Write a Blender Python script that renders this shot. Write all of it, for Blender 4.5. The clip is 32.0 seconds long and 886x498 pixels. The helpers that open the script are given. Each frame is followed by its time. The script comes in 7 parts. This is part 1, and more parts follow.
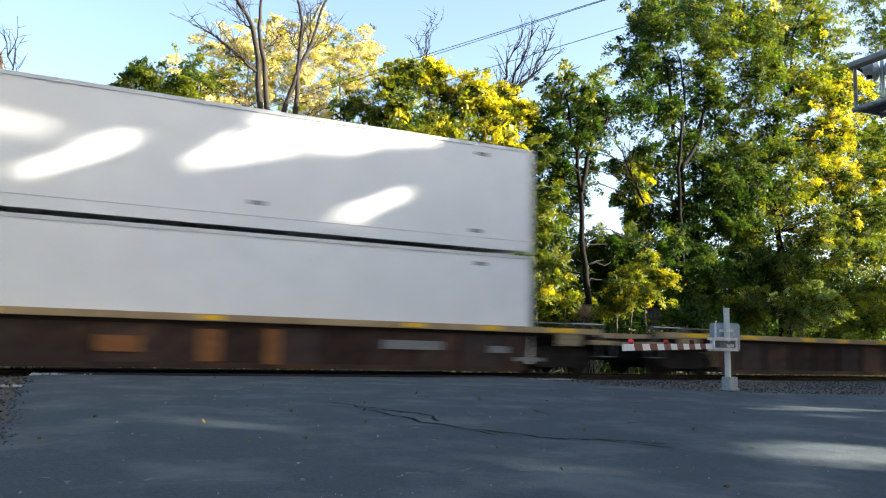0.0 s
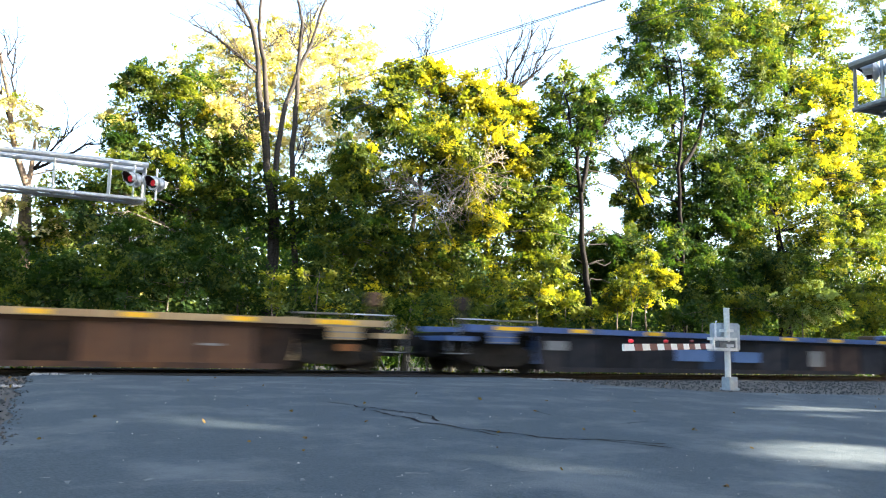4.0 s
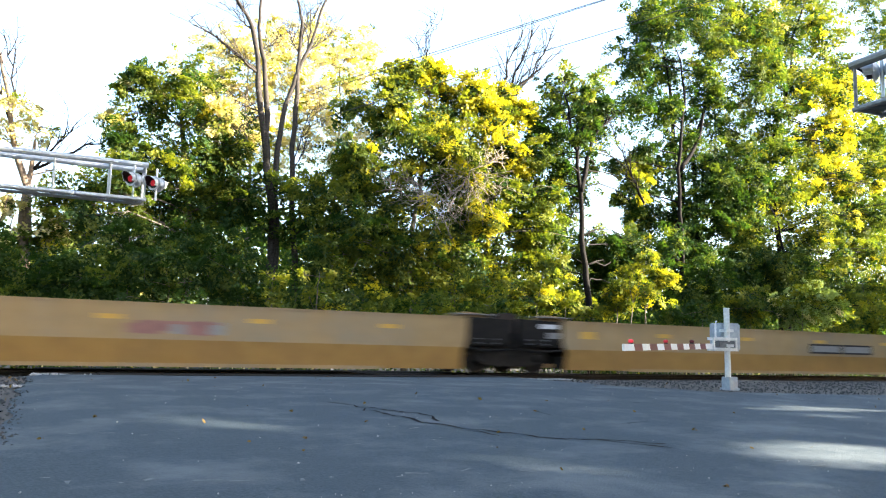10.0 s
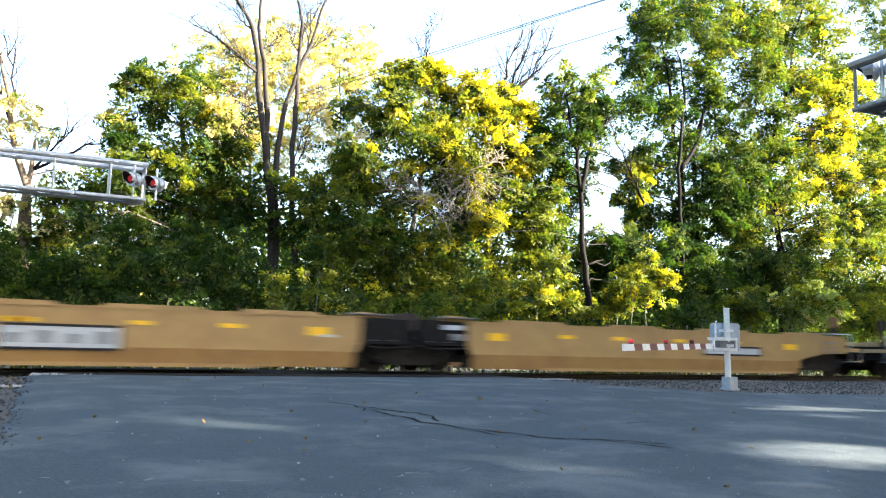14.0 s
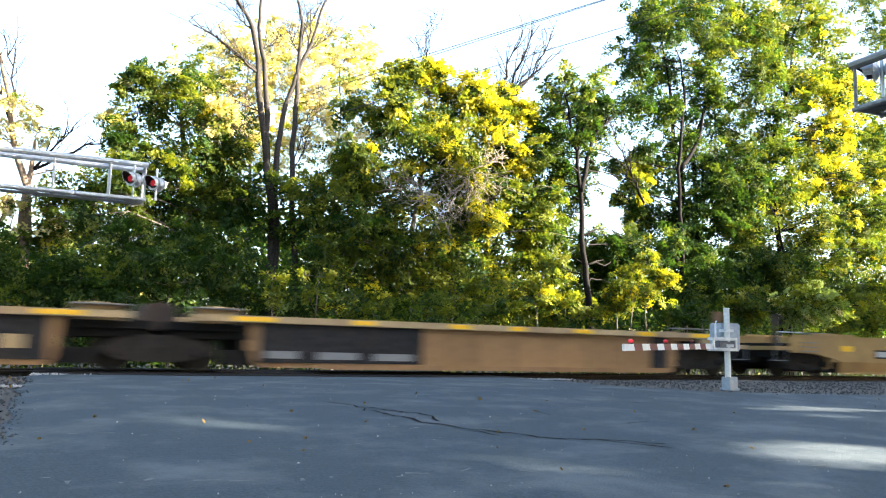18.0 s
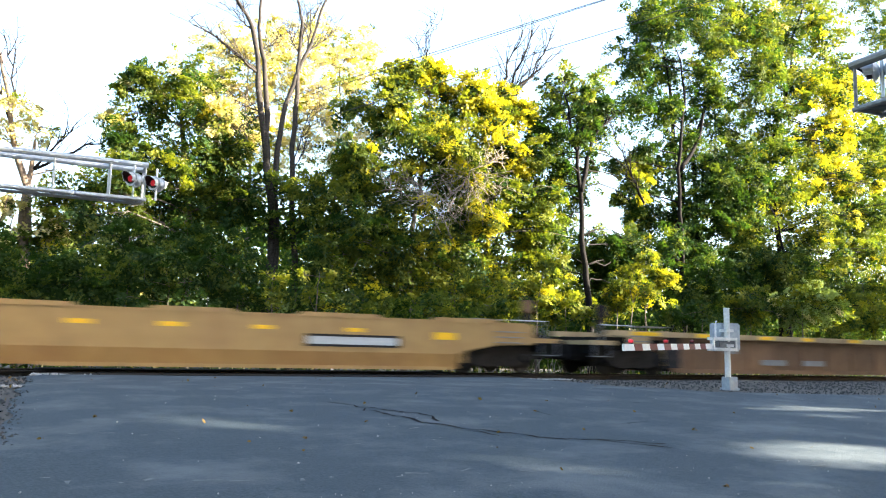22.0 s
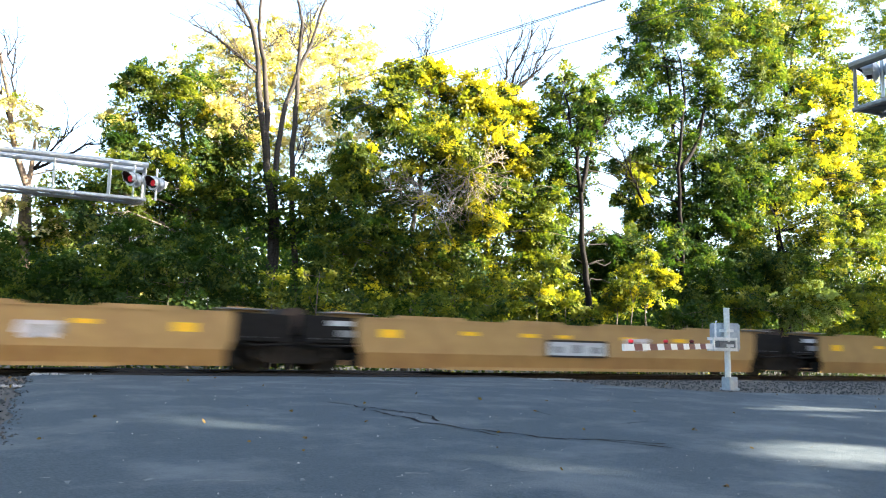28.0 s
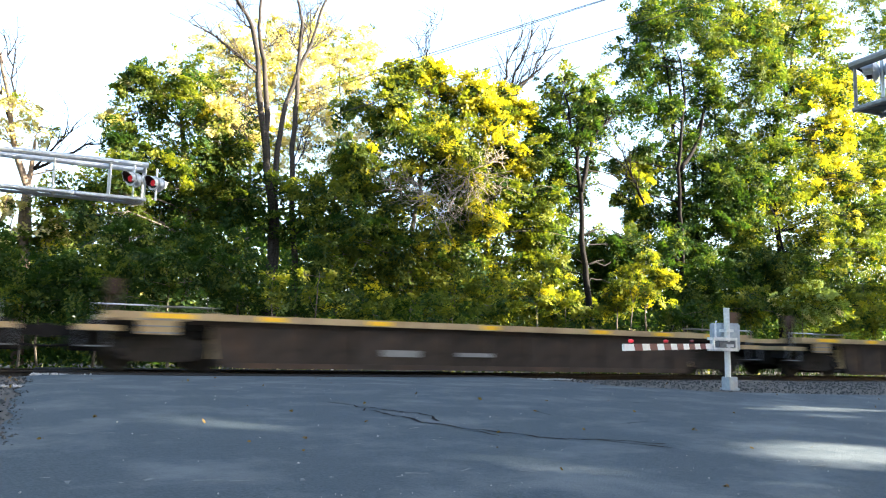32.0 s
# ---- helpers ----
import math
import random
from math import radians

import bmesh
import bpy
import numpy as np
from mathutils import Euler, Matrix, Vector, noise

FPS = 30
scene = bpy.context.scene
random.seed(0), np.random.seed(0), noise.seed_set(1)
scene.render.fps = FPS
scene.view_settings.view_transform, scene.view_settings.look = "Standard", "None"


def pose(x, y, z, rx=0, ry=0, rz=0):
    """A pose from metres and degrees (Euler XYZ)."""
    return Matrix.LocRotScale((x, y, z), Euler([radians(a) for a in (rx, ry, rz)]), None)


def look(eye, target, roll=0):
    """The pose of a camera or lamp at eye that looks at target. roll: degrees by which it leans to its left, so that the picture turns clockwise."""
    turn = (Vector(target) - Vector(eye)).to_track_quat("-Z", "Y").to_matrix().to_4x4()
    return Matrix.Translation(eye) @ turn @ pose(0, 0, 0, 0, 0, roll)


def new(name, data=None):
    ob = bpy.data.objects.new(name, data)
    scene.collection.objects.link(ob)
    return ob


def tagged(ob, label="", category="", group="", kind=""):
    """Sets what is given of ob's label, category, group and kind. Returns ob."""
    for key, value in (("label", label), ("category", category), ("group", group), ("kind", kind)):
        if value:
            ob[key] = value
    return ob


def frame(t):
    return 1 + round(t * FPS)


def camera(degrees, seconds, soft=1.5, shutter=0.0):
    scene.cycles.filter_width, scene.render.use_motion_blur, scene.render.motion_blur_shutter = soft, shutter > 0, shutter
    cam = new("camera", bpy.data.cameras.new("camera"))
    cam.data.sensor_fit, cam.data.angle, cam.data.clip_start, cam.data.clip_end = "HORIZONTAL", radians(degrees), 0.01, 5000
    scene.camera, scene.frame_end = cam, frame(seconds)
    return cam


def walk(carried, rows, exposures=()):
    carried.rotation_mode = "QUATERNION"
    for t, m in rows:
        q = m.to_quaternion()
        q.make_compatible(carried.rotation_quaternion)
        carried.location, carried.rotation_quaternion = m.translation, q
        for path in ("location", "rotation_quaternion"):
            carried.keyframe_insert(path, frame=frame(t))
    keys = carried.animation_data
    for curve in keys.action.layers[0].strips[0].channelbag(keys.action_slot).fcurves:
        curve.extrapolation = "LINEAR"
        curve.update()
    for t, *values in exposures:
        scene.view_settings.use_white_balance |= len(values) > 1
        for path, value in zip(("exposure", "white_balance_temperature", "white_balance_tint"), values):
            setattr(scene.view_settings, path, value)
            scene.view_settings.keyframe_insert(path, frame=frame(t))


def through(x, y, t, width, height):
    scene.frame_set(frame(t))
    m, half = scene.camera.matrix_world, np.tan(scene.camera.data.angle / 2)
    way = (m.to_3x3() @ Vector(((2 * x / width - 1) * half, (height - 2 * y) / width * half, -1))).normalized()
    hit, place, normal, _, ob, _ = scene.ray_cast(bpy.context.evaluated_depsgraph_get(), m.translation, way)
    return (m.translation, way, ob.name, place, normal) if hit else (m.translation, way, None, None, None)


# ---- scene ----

# Camera on a low tripod beside a level crossing; the track runs along X, rail tops at z = 0.
CAM_ROLL, CAM_YAW, CAM_PITCH = 1.28, radians(26.1), radians(7.37)
cam = camera(58.5, 32.0, soft=1.15, shutter=0.5)
EYE = Vector((0.0, 0.0, 0.58))
AIM = EYE + Vector((math.sin(CAM_YAW) * math.cos(CAM_PITCH), math.cos(CAM_YAW) * math.cos(CAM_PITCH), math.sin(CAM_PITCH)))
STAND = look(EYE, AIM, CAM_ROLL)
walk(cam, [(0, STAND), (32, STAND)],
     exposures=[(0, 2.38), (0.3, 2.43), (0.6, 2.62), (1.0, 2.9), (2.0, 3.25), (3.0, 3.4), (32, 3.4)])

# ---- light ----
SUN_ELEVATION, SUN_HEADING = radians(20), radians(-58)   # heading: the way the light travels, from +Y towards +X
world = bpy.data.worlds.new("world")
scene.world = world
world.use_nodes = True
sky = world.node_tree.nodes.new("ShaderNodeTexSky")
sky.sky_type, sky.sun_disc = "NISHITA", False
sky.sun_elevation, sky.sun_rotation = SUN_ELEVATION, math.pi + SUN_HEADING
sky.air_density, sky.dust_density, sky.ozone_density = 1.0, 2.0, 1.0
world.node_tree.links.new(sky.outputs[0], world.node_tree.nodes["Background"].inputs[0])
world.node_tree.nodes["Background"].inputs[1].default_value = 0.09
sun = new("sun", bpy.data.lights.new("sun", "SUN"))
sun.data.energy, sun.data.angle, sun.data.color = 5.0, radians(0.5), (1.0, 0.91, 0.74)
sun.matrix_world = look((0, -40, 30), Vector((0, -40, 30)) + Vector((math.sin(SUN_HEADING) * math.cos(SUN_ELEVATION),
                        math.cos(SUN_HEADING) * math.cos(SUN_ELEVATION), -math.sin(SUN_ELEVATION))))


# ---- materials ----
def material(name, dark, light, rough=0.6, metal=0.0, grain=8.0, bump=0.2, stain=None, stain_scale=0.8, stain_amount=0.5, spec=0.5, vary=0.0):
    """Two-scale noise between two colours, larger stains of a third, and a fine bump."""
    m = bpy.data.materials.new(name)
    m.use_nodes = True
    n, l = m.node_tree.nodes, m.node_tree.links
    b = n["Principled BSDF"]
    b.inputs["Roughness"].default_value, b.inputs["Metallic"].default_value = rough, metal
    b.inputs["Specular IOR Level"].default_value = spec
    co = n.new("ShaderNodeTexCoord")
    fine = n.new("ShaderNodeTexNoise")
    fine.inputs["Scale"].default_value, fine.inputs["Detail"].default_value = grain, 6
    l.new(co.outputs["Object"], fine.inputs["Vector"])
    ramp = n.new("ShaderNodeValToRGB")
    ramp.color_ramp.elements[0].position, ramp.color_ramp.elements[1].position = 0.3, 0.7
    ramp.color_ramp.elements[0].color, ramp.color_ramp.elements[1].color = (*dark, 1), (*light, 1)
    l.new(fine.outputs["Fac"], ramp.inputs["Fac"])
    colour = ramp.outputs["Color"]
    if stain:
        big = n.new("ShaderNodeTexNoise")
        big.inputs["Scale"].default_value, big.inputs["Detail"].default_value = stain_scale, 8
        big.inputs["Roughness"].default_value = 0.65
        l.new(co.outputs["Object"], big.inputs["Vector"])
        r2 = n.new("ShaderNodeValToRGB")
        r2.color_ramp.elements[0].position, r2.color_ramp.elements[1].position = 0.48, 0.68
        r2.color_ramp.elements[1].color = (stain_amount,) * 3 + (1,)
        l.new(big.outputs["Fac"], r2.inputs["Fac"])
        mix = n.new("ShaderNodeMix")
        mix.data_type = "RGBA"
        l.new(r2.outputs["Color"], mix.inputs["Factor"])
        l.new(colour, mix.inputs["A"])
        mix.inputs["B"].default_value = (*stain, 1)
        colour = mix.outputs["Result"]
    if vary:
        info, span, mul = n.new("ShaderNodeObjectInfo"), n.new("ShaderNodeMapRange"), n.new("ShaderNodeMix")
        span.inputs["To Min"].default_value, span.inputs["To Max"].default_value = 1 - vary, 1 + vary
        l.new(info.outputs["Random"], span.inputs["Value"])
        mul.data_type, mul.blend_type = "RGBA", "MULTIPLY"
        mul.inputs["Factor"].default_value = 1.0
        l.new(colour, mul.inputs["A"])
        l.new(span.outputs["Result"], mul.inputs["B"])
        colour = mul.outputs["Result"]
    l.new(colour, b.inputs["Base Color"])
    if bump:
        bp = n.new("ShaderNodeBump")
        bp.inputs["Strength"].default_value, bp.inputs["Distance"].default_value = bump, 0.02
        l.new(fine.outputs["Fac"], bp.inputs["Height"])
        l.new(bp.outputs["Normal"], b.inputs["Normal"])
    return m


def leaf_material(name, colours, through=0.45, glow_tint=(1.38, 1.46, 0.48)):
    """Thin leaves: each one takes its own colour, lets light through and shines a little."""
    m = bpy.data.materials.new(name)
    m.use_nodes = True
    n, l = m.node_tree.nodes, m.node_tree.links
    n.remove(n["Principled BSDF"])
    geo = n.new("ShaderNodeNewGeometry")
    ramp = n.new("ShaderNodeValToRGB")
    ramp.color_ramp.interpolation = "LINEAR"
    while len(ramp.color_ramp.elements) < len(colours):
        ramp.color_ramp.elements.new(0.5)
    for i, c in enumerate(colours):
        ramp.color_ramp.elements[i].position = i / (len(colours) - 1)
        ramp.color_ramp.elements[i].color = (*c, 1)
    co, drift, span, tone = n.new("ShaderNodeTexCoord"), n.new("ShaderNodeTexNoise"), n.new("ShaderNodeMapRange"), n.new("ShaderNodeMix")
    drift.inputs["Scale"].default_value, drift.inputs["Detail"].default_value = 1.7, 2
    l.new(co.outputs["Object"], drift.inputs["Vector"])
    span.inputs["From Min"].default_value, span.inputs["From Max"].default_value = 0.33, 0.67
    l.new(drift.outputs["Fac"], span.inputs["Value"])
    tone.inputs["Factor"].default_value = 0.62
    l.new(geo.outputs["Random Per Island"], tone.inputs["A"])
    l.new(span.outputs["Result"], tone.inputs["B"])
    l.new(tone.outputs["Result"], ramp.inputs["Fac"])
    dif, tra, glo = n.new("ShaderNodeBsdfDiffuse"), n.new("ShaderNodeBsdfTranslucent"), n.new("ShaderNodeBsdfGlossy")
    glo.inputs["Roughness"].default_value = 0.5
    glo.inputs["Color"].default_value = (0.85, 0.88, 0.8, 1)
    l.new(ramp.outputs["Color"], dif.inputs["Color"])
    warm = n.new("ShaderNodeMix")
    warm.data_type, warm.blend_type = "RGBA", "MULTIPLY"
    warm.inputs["Factor"].default_value = 1.0
    warm.inputs["B"].default_value = (*glow_tint, 1)
    l.new(ramp.outputs["Color"], warm.inputs["A"])
    l.new(warm.outputs["Result"], tra.inputs["Color"])
    a, b = n.new("ShaderNodeMixShader"), n.new("ShaderNodeMixShader")
    a.inputs[0].default_value, b.inputs[0].default_value = through, 0.013
    l.new(dif.outputs[0], a.inputs[1]), l.new(tra.outputs[0], a.inputs[2])
    l.new(a.outputs[0], b.inputs[1]), l.new(glo.outputs[0], b.inputs[2])
    l.new(b.outputs[0], n["Material Output"].inputs["Surface"])
    return m


def glow(name, colour, strength):
    m = material(name, colour, colour, 0.3, bump=0)
    b = m.node_tree.nodes["Principled BSDF"]
    b.inputs["Emission Color"].default_value, b.inputs["Emission Strength"].default_value = (*colour, 1), strength
    return m


ASPHALT = material("asphalt", (0.0268, 0.040, 0.0505), (0.053, 0.072, 0.088), 0.9, grain=45, bump=0.5, stain=(0.103, 0.120, 0.131), stain_scale=0.9, stain_amount=0.75, spec=0.25)
TAR = material("tar", (0.012, 0.012, 0.013), (0.022, 0.022, 0.023), 1.0, grain=30, spec=0.03)
SCUFF = material("scuffed_asphalt", (0.085, 0.10, 0.11), (0.16, 0.17, 0.18), 0.9, grain=25, spec=0.2)
DIRT = material("dirt", (0.028, 0.026, 0.025), (0.058, 0.052, 0.046), 0.95, grain=14, bump=0.6, stain=(0.07, 0.06, 0.04), stain_scale=0.4)
STONE = material("ballast_stone", (0.035, 0.036, 0.037), (0.10, 0.098, 0.096), 0.9, grain=9, bump=0.4)
TIE = material("tie_wood", (0.035, 0.026, 0.02), (0.075, 0.058, 0.045), 0.9, grain=20)
RAIL_STEEL = material("rail_steel", (0.014, 0.011, 0.010), (0.034, 0.026, 0.022), 0.6, 0.6, grain=15)
PANEL = material("crossing_panel", (0.010, 0.010, 0.011), (0.022, 0.021, 0.021), 0.9, grain=25, bump=0.4, spec=0.1)
GALV = material("galvanised_steel", (0.52, 0.55, 0.58), (0.70, 0.72, 0.74), 0.45, 0.35, grain=18, bump=0.05, stain=(0.40, 0.42, 0.44), stain_scale=3)
ALUM = material("aluminium_tube", (0.36, 0.37, 0.38), (0.50, 0.51, 0.52), 0.4, 0.3, grain=10, bump=0.03)
# a darker aluminium for the near cantilever and the car walkways
ALUM_DULL = material("dull_aluminium_tube", (0.14, 0.14, 0.135), (0.22, 0.22, 0.21), 0.55, 0.3, grain=10, bump=0.03)
HOUSING = material("grey_housing_paint", (0.26, 0.30, 0.36), (0.36, 0.41, 0.47), 0.5, 0.1, grain=12, bump=0.04, stain=(0.18, 0.21, 0.25), stain_scale=4)
DARK_GEAR = material("dark_grey_casting", (0.09, 0.10, 0.12), (0.16, 0.17, 0.19), 0.5, 0.2, grain=14, bump=0.1)
HOOD_BLACK = material("hood_lining", (0.012, 0.012, 0.013), (0.02, 0.02, 0.02), 0.8, bump=0.02)
WHITE = material("white_sheeting", (0.74, 0.74, 0.73), (0.84, 0.84, 0.83), 0.4, grain=12, bump=0.02)
RED = material("red_sheeting", (0.10, 0.014, 0.013), (0.16, 0.024, 0.02), 0.4, grain=12, bump=0.02)
BLACK = material("black_paint", (0.014, 0.014, 0.016), (0.034, 0.033, 0.036), 0.8, grain=9, spec=0.12, stain=(0.055, 0.045, 0.038), stain_scale=1.6, stain_amount=0.6)
RED_LAMP = glow("red_lens", (0.45, 0.02, 0.03), 0.16)
RED_DIM = glow("dim_red_lens", (0.30, 0.012, 0.02), 0.10)
RED_UNLIT = material("unlit_red_lens", (0.10, 0.012, 0.014), (0.16, 0.02, 0.02), 0.25, bump=0)
WIRE = material("wire_black", (0.02, 0.02, 0.02), (0.04, 0.04, 0.04), 0.6, bump=0)
BARK = material("bark", (0.07, 0.055, 0.042), (0.16, 0.13, 0.10), 0.95, grain=16, bump=0.8, stain=(0.20, 0.18, 0.15), stain_scale=1.5)
# shade on these trunks and branches is put into the bark colour
BARK_SHADED = material("shaded_dark_bark", (0.006, 0.005, 0.005), (0.019, 0.016, 0.014), 0.95, grain=16, bump=0.8, spec=0.2)
# sunlight on the roadside trunk is put into this paler bark colour
BARK_SUNLIT = material("sunlit_pale_bark", (0.11, 0.08, 0.06), (0.24, 0.17, 0.12), 0.95, grain=16, bump=0.8)
BARK_GREY = material("grey_dead_bark", (0.024, 0.020, 0.018), (0.066, 0.056, 0.048), 0.95, grain=16, bump=0.8, spec=0.2)
TWIG = material("dry_twigs", (0.20, 0.16, 0.12), (0.34, 0.29, 0.23), 0.95, grain=10)
TAN = material("tan_paint", (0.315, 0.188, 0.066), (0.38, 0.232, 0.085), 0.55, grain=3, bump=0.05, stain=(0.27, 0.15, 0.06), stain_scale=1.1, stain_amount=0.6)
TAN_LOW = material("rust_washed_tan_paint", (0.30, 0.162, 0.050), (0.36, 0.206, 0.067), 0.6, grain=3, bump=0.05, stain=(0.23, 0.11, 0.04), stain_scale=0.9, stain_amount=0.7)
TAN_OLD = material("faded_tan_paint", (0.24, 0.132, 0.052), (0.31, 0.175, 0.072), 0.65, grain=4, bump=0.08, stain=(0.16, 0.07, 0.04), stain_scale=0.9, stain_amount=0.7, vary=0.12)
BROWN = material("rusty_brown_paint", (0.030, 0.020, 0.018), (0.058, 0.038, 0.031), 0.75, grain=3, bump=0.1, stain=(0.11, 0.052, 0.022), stain_scale=0.7, stain_amount=0.8, vary=0.5, spec=0.15)
BROWN_DARK = material("dark_brown_paint", (0.026, 0.021, 0.019), (0.048, 0.038, 0.033), 0.75, grain=3, bump=0.1, stain=(0.10, 0.055, 0.03), stain_scale=0.8, vary=0.25, spec=0.15)
RUST_PANEL = material("rusty_panel", (0.075, 0.036, 0.020), (0.12, 0.055, 0.026), 0.8, grain=4, bump=0.1, stain=(0.04, 0.028, 0.024), stain_scale=1.0, stain_amount=0.8)
RUST = material("orange_rust", (0.17, 0.06, 0.018), (0.27, 0.11, 0.03), 0.8, grain=5, bump=0.1)
BROWN_WARM = material("warm_brown_paint", (0.118, 0.060, 0.030), (0.18, 0.098, 0.047), 0.7, grain=3, bump=0.08, stain=(0.065, 0.036, 0.024), stain_scale=0.8, stain_amount=0.7, vary=0.25)
SLATE = material("slate_blue_black_paint", (0.014, 0.016, 0.022), (0.026, 0.029, 0.038), 0.7, grain=3, bump=0.08, stain=(0.055, 0.046, 0.042), stain_scale=0.8, vary=0.5, spec=0.12)
SLATE_BLUE = material("faded_blue_panel", (0.018, 0.036, 0.075), (0.030, 0.055, 0.105), 0.7, grain=3, bump=0.08, stain=(0.05, 0.045, 0.05), stain_scale=1.2, stain_amount=0.7, spec=0.12)
SLATE_RUST = material("rust_stained_panel", (0.045, 0.030, 0.028), (0.075, 0.052, 0.047), 0.75, grain=3, bump=0.1, stain=(0.03, 0.03, 0.035), stain_scale=1.1, stain_amount=0.7, spec=0.12)
OCHRE = material("dirty_ochre_paint", (0.225, 0.124, 0.030), (0.285, 0.162, 0.040), 0.6, grain=3, bump=0.05, stain=(0.19, 0.105, 0.036), stain_scale=0.7)
TAN_DULL = material("dull_tan_paint", (0.235, 0.155, 0.068), (0.29, 0.195, 0.09), 0.6, grain=3, bump=0.05, stain=(0.20, 0.165, 0.12), stain_scale=0.5, stain_amount=0.8)
BLUE = material("blue_paint", (0.030, 0.075, 0.22), (0.052, 0.115, 0.29), 0.6, grain=4, bump=0.05, stain=(0.10, 0.10, 0.12), stain_scale=1.4)
CHORD_TAN = material("weathered_tan_chord", (0.32, 0.22, 0.11), (0.44, 0.32, 0.17), 0.65, grain=3, stain=(0.20, 0.12, 0.07), stain_scale=0.8, stain_amount=0.7)
YELLOW = material("yellow_reflector", (0.80, 0.43, 0.006), (0.88, 0.51, 0.012), 0.35, grain=8, bump=0)
YELLOW_WORN = material("dirty_yellow_reflector", (0.42, 0.235, 0.035), (0.52, 0.30, 0.05), 0.5, grain=8, bump=0)
STENCIL = material("white_stencil", (0.36, 0.38, 0.42), (0.52, 0.54, 0.56), 0.6, grain=7, bump=0)
STENCIL_GREY = material("grey_stencil", (0.15, 0.155, 0.165), (0.22, 0.225, 0.235), 0.6, grain=7, bump=0)
LOGO_BLUE = material("pale_blue_panel", (0.05, 0.12, 0.28), (0.08, 0.17, 0.36), 0.6, grain=6, bump=0)
GRAFFITI = material("pale_graffiti", (0.45, 0.42, 0.45), (0.66, 0.62, 0.64), 0.6, grain=5, bump=0)
PURPLE = material("faded_purple_graffiti", (0.175, 0.080, 0.075), (0.245, 0.120, 0.105), 0.6, grain=5, bump=0)
UNDER = material("truck_black", (0.007, 0.007, 0.008), (0.018, 0.016, 0.015), 0.85, grain=6, bump=0.2, spec=0.12)
WHEEL = material("wheel_steel", (0.012, 0.011, 0.01), (0.03, 0.026, 0.023), 0.7, 0.1, grain=8, spec=0.2)
TRUCK_GREY = material("dusty_truck_casting", (0.016, 0.014, 0.013), (0.036, 0.031, 0.028), 0.85, grain=6, bump=0.2, spec=0.15)
BOXWHITE = material("container_white", (0.76, 0.77, 0.78), (0.83, 0.83, 0.84), 0.4, grain=2, bump=0.02, stain=(0.66, 0.66, 0.67), stain_scale=0.5, stain_amount=0.5)
BOXRAIL = material("container_rail", (0.50, 0.51, 0.52), (0.64, 0.65, 0.66), 0.4, 0.3, grain=5)

GREEN = leaf_material("green_leaf", [(0.056, 0.084, 0.017), (0.084, 0.114, 0.022), (0.112, 0.140, 0.026), (0.140, 0.160, 0.028)])
# deep green, darkened further to carry shade low and inside the foliage
DEEP_SHADED = leaf_material("deep_shaded_leaf", [(0.018, 0.043, 0.012), (0.030, 0.062, 0.015), (0.047, 0.084, 0.018)])
LIME = leaf_material("yellow_green_leaf", [(0.115, 0.145, 0.020), (0.18, 0.195, 0.024), (0.25, 0.235, 0.028)])
GOLD = leaf_material("yellow_leaf", [(0.34, 0.29, 0.020), (0.52, 0.45, 0.030), (0.62, 0.55, 0.045)], glow_tint=(1.2, 1.25, 0.5))
STRAW = leaf_material("straw_leaf", [(0.46, 0.39, 0.19), (0.62, 0.55, 0.29), (0.54, 0.46, 0.21)], glow_tint=(1.25, 1.22, 0.6))
PALE = leaf_material("pale_green_leaf", [(0.12, 0.17, 0.07), (0.22, 0.28, 0.12), (0.30, 0.34, 0.17)])
LITTER = leaf_material("fallen_leaf", [(0.07, 0.04, 0.015), (0.16, 0.10, 0.025), (0.11, 0.06, 0.025)], 0.1)


